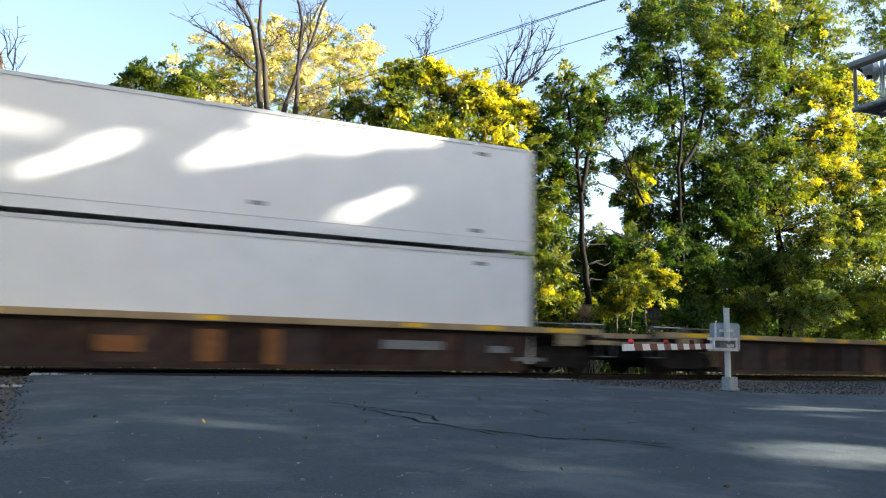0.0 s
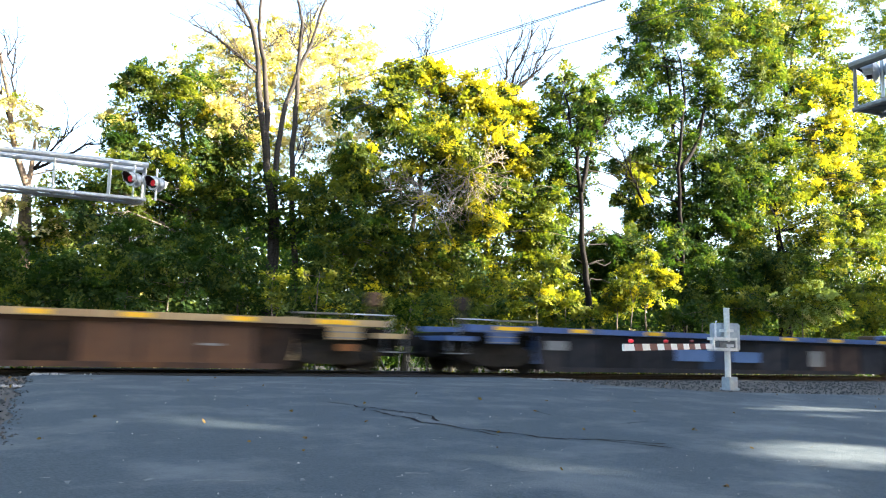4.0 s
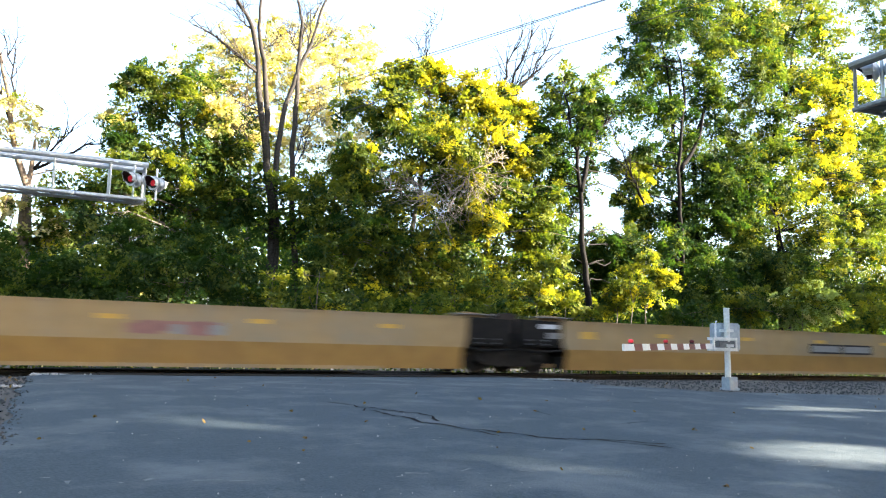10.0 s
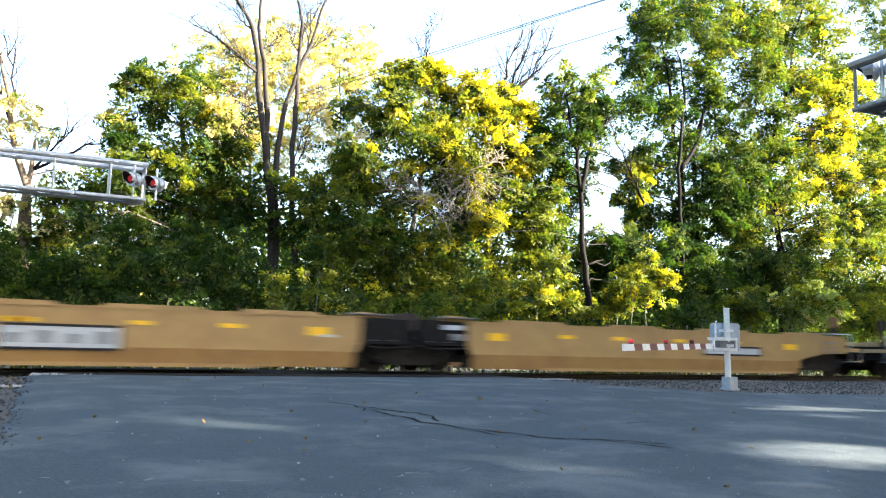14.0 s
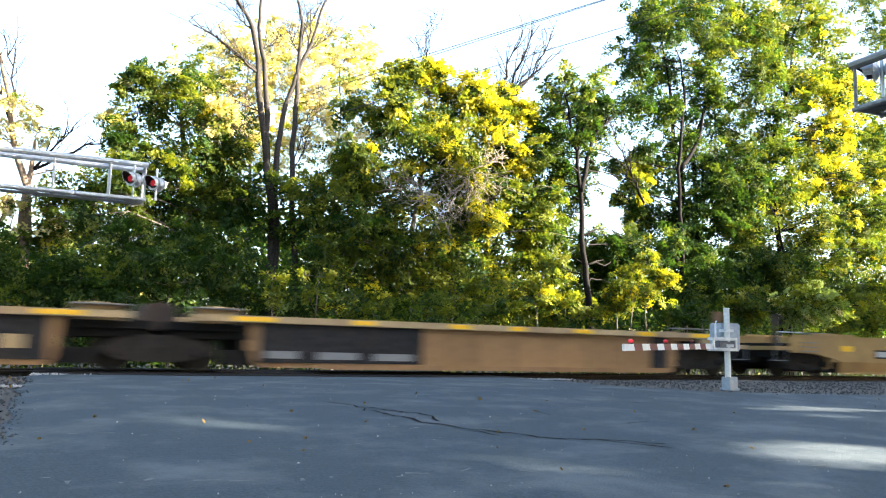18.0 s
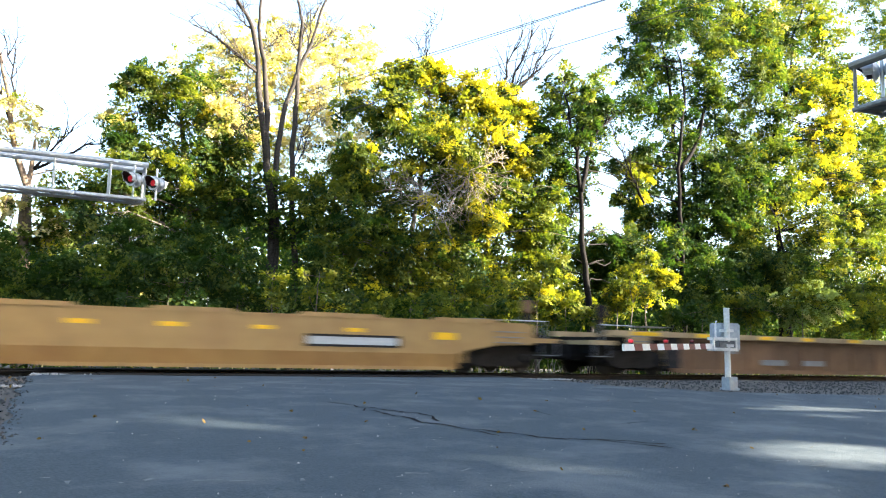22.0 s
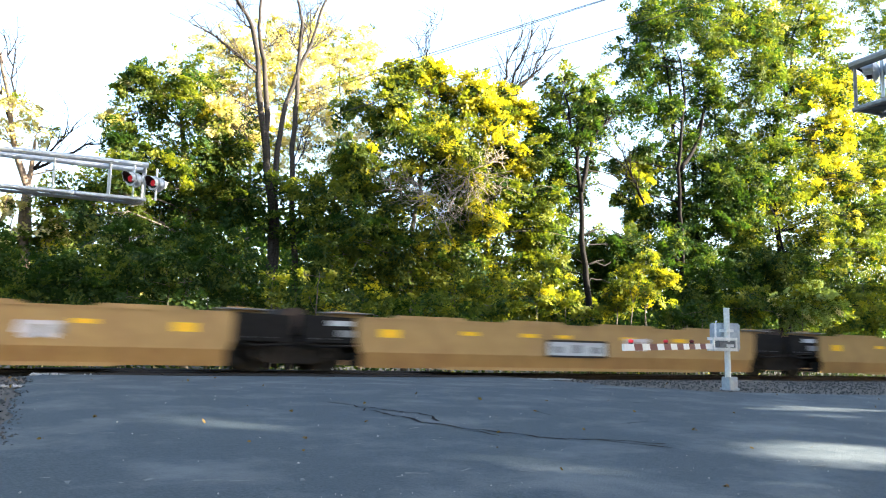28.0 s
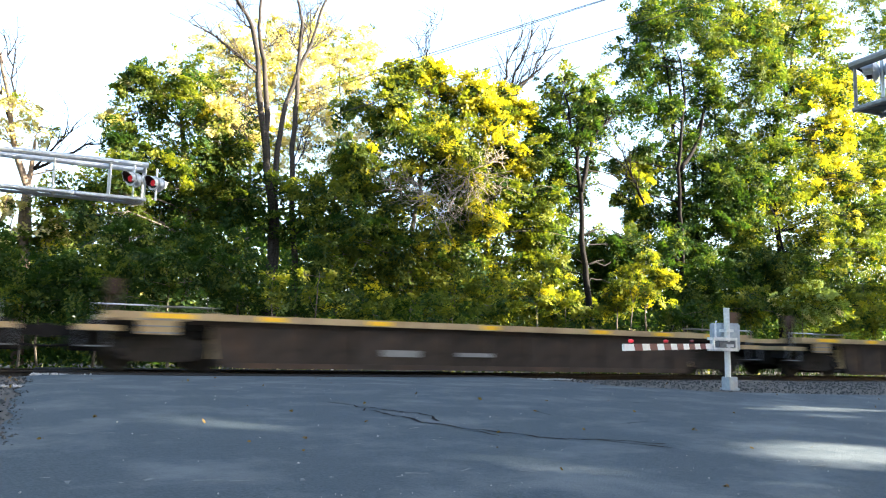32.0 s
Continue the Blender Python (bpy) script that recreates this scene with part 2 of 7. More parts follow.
# ---- mesh helpers ----
class Shape:
    """Collects simple solids into one mesh."""

    def __init__(self):
        self.v, self.f = [], []

    def box(self, x0, x1, y0, y1, z0, z1):
        o = len(self.v)
        self.v += [(x, y, z) for z in (z0, z1) for y in (y0, y1) for x in (x0, x1)]
        self.f += [tuple(o + i for i in q) for q in ((0, 2, 3, 1), (4, 5, 7, 6), (0, 1, 5, 4), (2, 6, 7, 3), (0, 4, 6, 2), (1, 3, 7, 5))]
        return self

    def plate(self, outline, y0, y1):
        """An outline in (x, z), counter-clockwise seen from -Y, given thickness along Y."""
        o, n = len(self.v), len(outline)
        self.v += [(x, y0, z) for x, z in outline] + [(x, y1, z) for x, z in outline]
        self.f += [tuple(range(o, o + n)), tuple(range(o + 2 * n - 1, o + n - 1, -1))]
        self.f += [(o + (i + 1) % n, o + i, o + n + i, o + n + (i + 1) % n) for i in range(n)]
        return self

    def tube(self, points, radii, sides=6):
        """A tapered tube along points."""
        o = len(self.v)
        pts = [Vector(p) for p in points]
        for i, p in enumerate(pts):
            d = (pts[min(i + 1, len(pts) - 1)] - pts[max(i - 1, 0)]).normalized()
            a = d.cross(Vector((0.31, 0.2, 0.93)) if abs(d.z) < 0.9 else Vector((1, 0.1, 0))).normalized()
            b = d.cross(a)
            r = radii[i] if hasattr(radii, "__len__") else radii
            self.v += [tuple(p + (a * math.cos(t) + b * math.sin(t)) * r) for t in (2 * math.pi * k / sides for k in range(sides))]
        for i in range(len(pts) - 1):
            for k in range(sides):
                q = o + i * sides
                self.f.append((q + k, q + (k + 1) % sides, q + sides + (k + 1) % sides, q + sides + k))
        self.f += [tuple(range(o + sides - 1, o - 1, -1)), tuple(range(len(self.v) - sides, len(self.v)))]
        return self

    def lathe(self, profile, axis="y", sides=20, at=(0, 0, 0)):
        """A closed profile of (radius, along) turned round an axis."""
        o, n = len(self.v), len(profile)
        for k in range(sides):
            c, s = math.cos(2 * math.pi * k / sides), math.sin(2 * math.pi * k / sides)
            for r, h in profile:
                p = {"y": (r * c, h, r * s), "z": (r * c, r * s, h), "x": (h, r * c, r * s)}[axis]
                self.v.append((p[0] + at[0], p[1] + at[1], p[2] + at[2]))
        for k in range(sides):
            for i in range(n - 1):
                a, b = o + k * n + i, o + ((k + 1) % sides) * n + i
                self.f.append((a, a + 1, b + 1, b))
        return self

    def mesh(self, name, mat, smooth=False, bevel=0.0):
        me = bpy.data.meshes.new(name)
        me.from_pydata(self.v, [], self.f)
        if bevel:
            bm = bmesh.new()
            bm.from_mesh(me)
            bmesh.ops.bevel(bm, geom=bm.edges[:], offset=bevel, segments=2, affect="EDGES", clamp_overlap=True)
            bm.to_mesh(me)
            bm.free()
        me.materials.append(mat)
        if smooth:
            me.polygons.foreach_set("use_smooth", [True] * len(me.polygons))
        me.update()
        return me


def part(name, shape, mat, parent, label="", at=None, smooth=False, bevel=0.0):
    """Links a Shape or a ready mesh as one mesh object under a thing or a part."""
    me = shape.mesh(name, mat, smooth, bevel) if isinstance(shape, Shape) else shape
    ob = new(name, me)
    ob.parent = parent
    if at is not None:
        ob.location = at
    return tagged(ob, label)


def empty(name, at, label, category, group="", kind=""):
    ob = new(name)
    ob.empty_display_size = 0.2
    ob.matrix_basis = at if isinstance(at, Matrix) else Matrix.Translation(at)
    return tagged(ob, label, category, group, kind)


def leaves(name, centre, size, slot, mats, seed, droop=0.35, facing=None, loose=0.62):
    """One mesh of many small folded leaves at the given centres; facing: the way each one's upper side leans."""
    rng = np.random.default_rng(seed)
    n = len(centre)
    c = rng.normal(size=(n, 3)) * loose
    c[:, 2] += 0.5
    if facing is not None:
        c += facing
    c /= np.linalg.norm(c, axis=1)[:, None] + 1e-9
    a = rng.normal(size=(n, 3))
    a[:, 2] -= droop
    a -= c * (a * c).sum(1)[:, None]
    a /= np.linalg.norm(a, axis=1)[:, None] + 1e-9
    b = np.cross(c, a)
    size = np.asarray(size)[:, None]
    v = np.empty((n, 4, 3))
    v[:, 0] = centre - a * size * 0.5
    v[:, 1] = centre + b * size * 0.29 - c * size * 0.08
    v[:, 2] = centre + a * size * 0.5
    v[:, 3] = centre - b * size * 0.29 - c * size * 0.08
    me = bpy.data.meshes.new(name)
    me.vertices.add(4 * n), me.loops.add(4 * n), me.polygons.add(n)
    me.vertices.foreach_set("co", v.ravel())
    me.loops.foreach_set("vertex_index", np.arange(4 * n, dtype=np.int32))
    me.polygons.foreach_set("loop_start", np.arange(0, 4 * n, 4, dtype=np.int32))
    me.polygons.foreach_set("material_index", np.asarray(slot, dtype=np.int32))
    for m in mats:
        me.materials.append(m)
    me.update(calc_edges=True)
    return me


# ---- the ground, the road and the track ----
TRACK_Y = 19.35


def ground_z(x, y):
    if y < -25:
        return -1.6
    if y < 12.5:
        return -0.10 - 0.04 * (12.5 - y)
    if y < 17:
        return -0.10 + 0.03 * (y - 12.5) / 4.5
    if y < 22:
        return -0.32
    return -0.32 - 0.03 * min(y - 22, 10)


def grid_mesh(name, xs, ys, height, mat):
    v = [(x, y, height(x, y)) for y in ys for x in xs]
    w = len(xs)
    f = [(j * w + i, j * w + i + 1, (j + 1) * w + i + 1, (j + 1) * w + i) for j in range(len(ys) - 1) for i in range(w - 1)]
    me = bpy.data.meshes.new(name)
    me.from_pydata(v, [], f)
    me.materials.append(mat)
    return me


xs = [-3000, -600, -150, -60] + [x * 2.0 for x in range(-15, 30)] + [70, 150, 600, 3000]
ys = [-3000, -600, -150, -60, -25.01] + [y * 1.0 for y in range(-24, 12)] + [12.5, 14, 15.5, 16.99, 17.01, 18, 20, 21.99, 22.01, 24, 27, 32, 40, 60, 150, 600, 3000]
tagged(new("ground", grid_mesh("ground", xs, ys, lambda x, y: ground_z(x, y) + (0.03 * noise.noise((x * 0.7, y * 0.7, 0)) if -25 < y < 17 else 0), DIRT)),
       "dirt and gravel ground strewn with leaf litter", "ground", kind="structure")


def road_left(y):
    return -0.35 + 0.12 * noise.noise((0, y * 1.3, 4)) if y > 7.3 else -0.35 - 26 * min(1, (7.3 - y) / 1.2)


def road_right(y):
    wob = 0.15 * noise.noise((3, y * 1.7, 1))
    if y > 13.2:
        return 10.8 + wob
    if y > 11.7:
        return 12.0 - 1.3 * (y - 11.7) / 1.5 + wob
    if y > 10.9:
        return 15.6 - 3.6 * (y - 10.9) / 0.8 + wob
    return 15.6 + min(1, (10.9 - y) / 0.6) * 18


def build_road():
    v, f, cols = [], [], 40
    rows = [-24 + 0.5 * i for i in range(60)] + [6 + 0.12 * i for i in range(92)]
    rows = [y for y in rows if y <= 16.95]
    for y in rows:
        a, b = road_left(y), road_right(y)
        for i in range(cols + 1):
            x = a + (b - a) * i / cols
            v.append((x, y, ground_z(x, y) + 0.045 + 0.012 * noise.noise((x * 0.5, y * 0.5, 7)) - (0.03 if i in (0, cols) else 0)))
    w = cols + 1
    for j in range(len(rows) - 1):
        f += [(j * w + i, j * w + i + 1, (j + 1) * w + i + 1, (j + 1) * w + i) for i in range(cols)]
    me = bpy.data.meshes.new("road")
    me.from_pydata(v, [], f)
    me.materials.append(ASPHALT)
    me.polygons.foreach_set("use_smooth", [True] * len(me.polygons))
    tagged(new("road", me), "dark grey worn asphalt road with cracks", "road", kind="structure")


build_road()


def road_top(x, y):
    return ground_z(x, y) + 0.045 + 0.012 * noise.noise((x * 0.5, y * 0.5, 7))


def build_track():
    track = empty("railway_track", (0, TRACK_Y, 0), "single railway track of steel rails on dark wooden ties", "railway track", kind="structure")
    bed = Shape()
    bed.plate([(-75, -0.30), (120, -0.30), (120, -0.19), (-75, -0.19)], -1.9, 1.9)
    part("ballast_bed", bed, STONE, track)
    rail = Shape()
    prof = [(-0.07, -0.18), (0.07, -0.18), (0.07, -0.165), (0.012, -0.14), (0.012, -0.05), (0.037, -0.035), (0.037, -0.004), (0.028, 0.0),
            (-0.028, 0.0), (-0.037, -0.004), (-0.037, -0.035), (-0.012, -0.05), (-0.012, -0.14), (-0.07, -0.165)]
    n = len(prof)
    rail.v = [(x, y, z) for x in (-75, 120) for y, z in prof]
    rail.f = [tuple(range(n - 1, -1, -1)), tuple(range(n, 2 * n))] + [(i, (i + 1) % n, n + (i + 1) % n, n + i) for i in range(n)]
    me = rail.mesh("rail", RAIL_STEEL)
    for y in (-0.755, 0.755):
        part("rail", me, None, track, at=(0, y, 0))
    tie = Shape().box(-0.115, 0.115, -1.3, 1.3, -0.30, -0.182).mesh("tie", TIE, bevel=0.01)
    for i in range(90):
        x = -8 + i * 0.5
        if not -0.2 < x < 10.7:
            part("tie", tie, None, track, at=(x, 0, 0))
    # crossing panels between and beside the rails
    pan = Shape().box(-0.59, 0.59, -0.66, 0.66, -0.18, -0.012).mesh("crossing_panel", PANEL, bevel=0.012)
    side = Shape().box(-0.59, 0.59, -1.55, 0, -0.25, -0.015).mesh("crossing_panel", PANEL, bevel=0.012)
    far = Shape().box(-0.59, 0.59, 0, 1.5, -0.25, -0.015).mesh("crossing_panel", PANEL, bevel=0.012)
    for i in range(9):
        x = 0.3 + i * 1.2
        part("crossing_panel", pan, None, track, at=(x, 0, 0))
        part("crossing_panel", side, None, track, at=(x, -0.84, 0))
        part("crossing_panel", far, None, track, at=(x, 0.84, 0))


build_track()


# ---- the train ----
SPEED = 22.0   # metres a second, towards -X
MOVERS = []    # (thing, its x at the start)


def truck_meshes():
    frame_shape = Shape()
    frame_shape.plate([(-1.12, 0.36), (-0.95, 0.30), (-0.45, 0.22), (0.45, 0.22), (0.95, 0.30), (1.12, 0.36), (1.16, 0.52), (0.92, 0.66), (0.35, 0.80), (-0.35, 0.80), (-0.92, 0.66), (-1.16, 0.52)], -0.09, 0.09)
    bolster = Shape().box(-0.2, 0.2, -1.05, 1.05, 0.42, 0.78).box(-0.5, 0.5, -0.35, 0.35, 0.7, 0.88)
    wheel = Shape().lathe([(0.07, -0.02), (0.16, -0.05), (0.34, -0.035), (0.40, -0.05), (0.42, -0.05), (0.42, 0.05), (0.445, 0.06), (0.445, 0.085), (0.36, 0.085), (0.3, 0.03), (0.12, 0.05), (0.07, 0.06)], "y", 24)
    axle = Shape().tube([(0, -1.02, 0), (0, 1.02, 0)], 0.08, 10)
    cap = Shape().lathe([(0.001, -0.14), (0.09, -0.13), (0.11, -0.08), (0.11, 0.05), (0.001, 0.06)], "y", 12)
    spring = Shape()
    for x in (-0.18, 0, 0.18):
        spring.tube([(x, 0, 0.28), (x, 0, 0.52)], 0.07, 8)
    return (frame_shape.mesh("side_frame", TRUCK_GREY), bolster.mesh("truck", UNDER), wheel.mesh("wheel", WHEEL, True), axle.mesh("axle", WHEEL, True),
            cap.mesh("bearing_cap", TRUCK_GREY), spring.mesh("spring_set", UNDER))


TRUCK = truck_meshes()


def add_truck(car, x):
    fr, bo, wh, ax, cp, sp = TRUCK
    t = part("truck", bo, None, car, "black two-axle freight truck", at=(x, 0, 0))
    for y in (-1.0, 1.0):
        part("side_frame", fr, None, t, at=(0, y, 0))
        part("spring_set", sp, None, t, at=(0, y * 1.03, 0))
    for dx in (-0.88, 0.88):
        part("axle", ax, None, t, at=(dx, 0, 0.44))
        for y in (-1, 1):
            w = part("wheel", wh, None, t, at=(dx, y * 0.76, 0.44))
            w.rotation_euler = (0, 0, 0 if y > 0 else math.pi)
            part("bearing_cap", cp, None, t, at=(dx, y * 1.08, 0.44))


def both_sides(name, outline, y, thick, mat, car, label=""):
    """The same plate on the near and the far side of a car."""
    for s in (-1, 1):
        a, b = (s * y - (thick if s > 0 else 0), s * y + (thick if s < 0 else 0))
        part(name, Shape().plate(outline, a, b), mat, car, label)


def rect(x0, x1, z0, z1):
    return [(x0, z0), (x1, z0), (x1, z1), (x0, z1)]


def car_end(car, x, s, joint, mat, tall, left_owner):
    """The deck, bulkhead and fittings over a truck at the end x of a unit; s points outwards."""
    reach = 1.75 if joint else 3.3

    def span(u, w):
        return sorted((x - s * u, x - s * w))

    a, b = span(reach, 0.12 if joint else 0.75)
    part("end_deck", Shape().box(a, b, -1.15, 1.15, 0.92, 1.08).box(a, b, -0.35, 0.35, 0.72, 0.95), UNDER, car)
    a, b = span(reach, reach + 0.12)
    part("bulkhead", Shape().box(a, b, -1.25, 1.25, 0.3, tall + 0.02), UNDER if joint else mat, car)
    c = x - s * (reach - 0.55)
    part("walkway", Shape().box(c - 0.55, c + 0.55, -1.38, -0.9, tall + 0.10, tall + 0.13).box(c - 0.5, c - 0.46, -1.3, -1.26, 1.05, tall + 0.1).box(c + 0.46, c + 0.5, -1.3, -1.26, 1.05, tall + 0.1), ALUM_DULL, car, "thin grey steel walkway grating")
    if joint:
        k = x - s * 1.25
        part("corner_bracket", Shape().plate([(k - 0.6, 1.06), (k + 0.6, 1.06), (k + 0.5, tall + 0.13), (k - 0.1, tall + 0.18), (k - 0.5, tall + 0.12)], -1.12, -0.86), mat, car)
        if left_owner:
            part("joint_casting", Shape().plate([(x - 0.5, 0.9), (x + 0.5, 0.9), (x + 0.34, tall + 0.16), (x + 0.1, tall + 0.22), (x - 0.3, tall + 0.17)], -0.9, 0.9), BROWN_DARK, car)
    else:
        k = x - s * 1.25
        part("brake_stand", Shape().box(k - 0.09, k + 0.09, -0.95, -0.85, 1.05, tall + 0.5), BROWN_DARK, car)
        part("brake_housing", Shape().box(k - 0.15, k + 0.15, -1.02, -0.82, tall + 0.34, tall + 0.70), BROWN_WARM if s > 0 else BROWN_DARK, car, bevel=0.03)
        part("handrail", Shape().tube([(k - 0.75 * s, -1.3, 0.95), (k - 0.75 * s, -1.3, tall + 0.12), (k + 0.3 * s, -1.3, tall + 0.12), (k + 0.3 * s, -1.3, 0.95)], 0.018, 6), STENCIL, car)
        a, b = span(2.55, 1.75)
        ladder = part("step_ladder", Shape().box(a, b, -1.45, -1.43, 0.80, 1.16), mat, car, "painted step plate with grey rungs")
        for zz in (0.84, 0.98, 1.12):
            part("rung", Shape().box(a, b, -1.475, -1.452, zz - 0.014, zz + 0.014), STENCIL_GREY, ladder)
        a, b = span(1.15, 0.6)
        part("side_step", Shape().box(a, b, -1.42, -1.2, 0.52, 0.55).box(a, a + 0.03, -1.42, -1.39, 0.52, 0.95).box(b - 0.03, b, -1.42, -1.39, 0.52, 0.95), DARK_GEAR, car)
        a, b = span(1.4, 0.55)
        part("end_platform", Shape().box(a, b, -1.4, 1.4, 0.86, 0.98), mat, car)
        a, b = span(0.78, 0.7)
        part("end_sill", Shape().box(a, b, -1.3, 1.3, 0.62, 0.98), UNDER, car)
        a, b = span(0.8, 0.1)
        e, g = span(0.22, -0.08)
        part("coupler", Shape().box(a, b, -0.12, 0.12, 0.74, 0.96).box(e, g, -0.2, 0.2, 0.7, 1.0), UNDER, car)
        a, b = span(1.5, 0.35)
        part("draft_gear", Shape().box(a, b, -0.55, 0.55, 0.42, 0.86), UNDER, car, bevel=0.04)
        part("air_hose", Shape().tube([(x - s * 0.7, -0.4, 0.8), (x - s * 0.35, -0.42, 0.55), (x, -0.3, 0.5)], 0.03, 6), UNDER, car)
    a, b = span(2.6 if joint else 3.6, 0.15 if joint else 1.3)
    c, d = span(2.6 if joint else 3.9, 1.3 if joint else 3.3)
    part("end_web", Shape().box(a, b, -1.0, -0.95, 0.74, 1.1).box(c, d, -1.22, -1.17, 0.18, 0.5), UNDER, car)


def side_outline(half, jl, jr, low, high, smooth):
    """A side plate from end to end: cut away over the trucks at a joint, swept up towards a coupler."""
    def end(joint):
        if joint:
            e = (1.45, 1.47, 1.56) if smooth else (1.9, 2.0, 2.1)
            return [(e[0], high), (e[1], low + 0.2), (e[2], low)]
        if not smooth:
            return [(3.3, high), (3.35, low + 0.4), (3.5, low)]
        return [(1.35, high), (1.35, 0.80), (2.5, 0.76), (3.2, max(0.64, low + 0.02)), (3.7, low)]

    left = [(-half + d, z) for d, z in end(jl)]
    right = [(half - d, z) for d, z in reversed(end(jr))]
    return left + right


def framed_board(car, x, zc, w, h, y, mat=None, letters=True):
    """A plain sign board in a dark frame; its lettering is reduced to bars."""
    board = part("sign_board", Shape().box(x - w / 2, x + w / 2, y - 0.012, y, zc - h / 2, zc + h / 2), mat or STENCIL, car, "pale sign board in a black frame")
    b = 0.055
    part("board_frame", Shape().box(x - w / 2 - b, x + w / 2 + b, y - 0.02, y - 0.001, zc + h / 2, zc + h / 2 + b).box(x - w / 2 - b, x + w / 2 + b, y - 0.02, y - 0.001, zc - h / 2 - b, zc - h / 2)
         .box(x - w / 2 - b, x - w / 2, y - 0.02, y - 0.001, zc - h / 2, zc + h / 2).box(x + w / 2, x + w / 2 + b, y - 0.02, y - 0.001, zc - h / 2, zc + h / 2), BLACK, board)
    if letters:
        bars = max(2, int(w / 0.5))
        for i in range(bars):
            bx = x - w / 2 + w * (i + 0.5) / bars
            part("letter_bar", Shape().box(bx - 0.15, bx + 0.12, y - 0.018, y - 0.011, zc - h * 0.3, zc + h * (0.3 if i % 2 else 0.16)), STENCIL_GREY, board)


def add_signs(car, half, signs, y):
    for kind, frac, w, h, zc, mat in signs:
        x = -half + 2 * half * frac
        if kind == "sign_board":
            framed_board(car, x, zc, w, h, y, mat, h > 0.3)
        elif kind == "graffiti":
            rng = random.Random(int(frac * 1000))
            g = None
            for k in range(7):   # a row of fat letters that run into one another
                cx, wide = x + w * (-0.43 + 0.86 * k / 6), w * rng.uniform(0.07, 0.12)
                top, low = zc + h * rng.uniform(0.28, 0.52), zc - h * rng.uniform(0.2, 0.5)
                lean = rng.uniform(-0.08, 0.08)
                ring = [(cx - wide, low + 0.03), (cx + wide * 0.6, low), (cx + wide, low + 0.06), (cx + wide * 0.9 + lean, top - 0.04), (cx + wide * 0.4 + lean, top), (cx - wide * 0.8 + lean, top - 0.03)]
                piece = Shape().plate(ring, y - 0.006 - 0.001 * k, y)
                if g is None:
                    g = part("graffiti", piece, mat, car, "faded spray-painted letters")
                else:
                    part("graffiti_stroke", piece, mat if k % 3 else STENCIL_GREY, g)
            part("graffiti_stroke", Shape().plate([(x - w * 0.48, zc + h * 0.22), (x + w * 0.46, zc + h * 0.26), (x + w * 0.44, zc + h * 0.44), (x - w * 0.45, zc + h * 0.42)], y - 0.016, y - 0.008), mat, g)
        else:
            part(kind, Shape().box(x - w / 2, x + w / 2, y - 0.008, y, zc - h / 2, zc + h / 2), mat, car)


def add_trucks(car, half, jl, jr):
    add_truck(car, -half if jl else -half + 2.3)
    if not jr:
        add_truck(car, half - 2.3)


def chord_unit(x0, x1, jl, jr, body, chord, ends, label, group, signs, seed, left_black=3.2):
    """A well unit whose thin sides hang from a boxy top chord with reflectors."""
    half = (x1 - x0) / 2
    car = empty("well_car", ((x0 + x1) / 2, TRACK_Y, 0), label, "freight car", group)
    MOVERS.append((car, (x0 + x1) / 2))
    inner_l, inner_r = -half + (3.2 if jl else 4.2), half - (3.2 if jr else 4.2)
    part("side_panel", Shape().plate(side_outline(half, jl, jr, 0.13, 1.14, False), 1.27, 1.33), body, car)
    # the near side in sheets between the posts
    full = side_outline(half, jl, jr, 0.13, 1.14, False)
    cut = 3
    part("side_sheet", Shape().plate(full[:cut] + [(inner_l, 0.13), (inner_l, 1.14)], -1.33, -1.27), body, car)
    part("side_sheet", Shape().plate([(inner_r, 1.14), (inner_r, 0.13)] + full[cut:], -1.33, -1.27), body, car)
    posts = max(6, round((inner_r - inner_l) / 1.2))
    step = (inner_r - inner_l) / posts
    sheet = Shape().plate(rect(-step / 2 + 0.004, step / 2 - 0.004, 0.13, 1.14), -0.03, 0.03).mesh("side_sheet", body)
    post = Shape().plate([(-0.04, 0.2), (0.04, 0.2), (0.06, 1.13), (-0.06, 1.13)], -0.02, 0.02).mesh("side_post", body)
    odd = {"slate_blue_black_paint": (SLATE_BLUE, SLATE_RUST, SLATE_RUST), "rusty_brown_paint": (RUST_PANEL, BROWN_DARK, SLATE_RUST)}.get(body.name, (body,))
    choose = random.Random(int(x0 * 10))
    for i in range(posts):
        own = choose.choice(odd) if choose.random() < 0.42 else body
        plate = sheet if own is body else Shape().plate(rect(-step / 2 + 0.004, step / 2 - 0.004, 0.13, 1.14), -0.03, 0.03).mesh("side_sheet", own)
        part("side_sheet", plate, None, car, at=(inner_l + (i + 0.5) * step, -1.30, 0))
    for i in range(posts + 1):
        part("side_post", post, None, car, at=(inner_l + i * step, -1.345, 0))
    a, b = -half + (0.6 if jl else 1.1), half - (0.6 if jr else 1.1)
    both_sides("top_chord", rect(a, b, 1.13, 1.28), 1.48, 0.26, chord, car)
    both_sides("chord_web", rect(a + 1.6, b - 1.6, 1.04, 1.13), 1.36, 0.05, body, car)
    both_sides("bottom_sill", rect(-half + 3.7, half - 3.7, 0.10, 0.22), 1.37, 0.16, body, car)
    if ends:
        for s, j in ((-1, jl), (1, jr)):
            e = s * half
            w = left_black if s < 0 else (3.2 if j else 4.3)
            xa, xb = sorted((e - s * w, e - s * (2.15 if j else 3.75)))
            if xb > xa + 0.1:
                part("end_patch", Shape().box(xa, xb, -1.372, -1.332, 0.24, 1.12), ends, car, "black painted panel end")
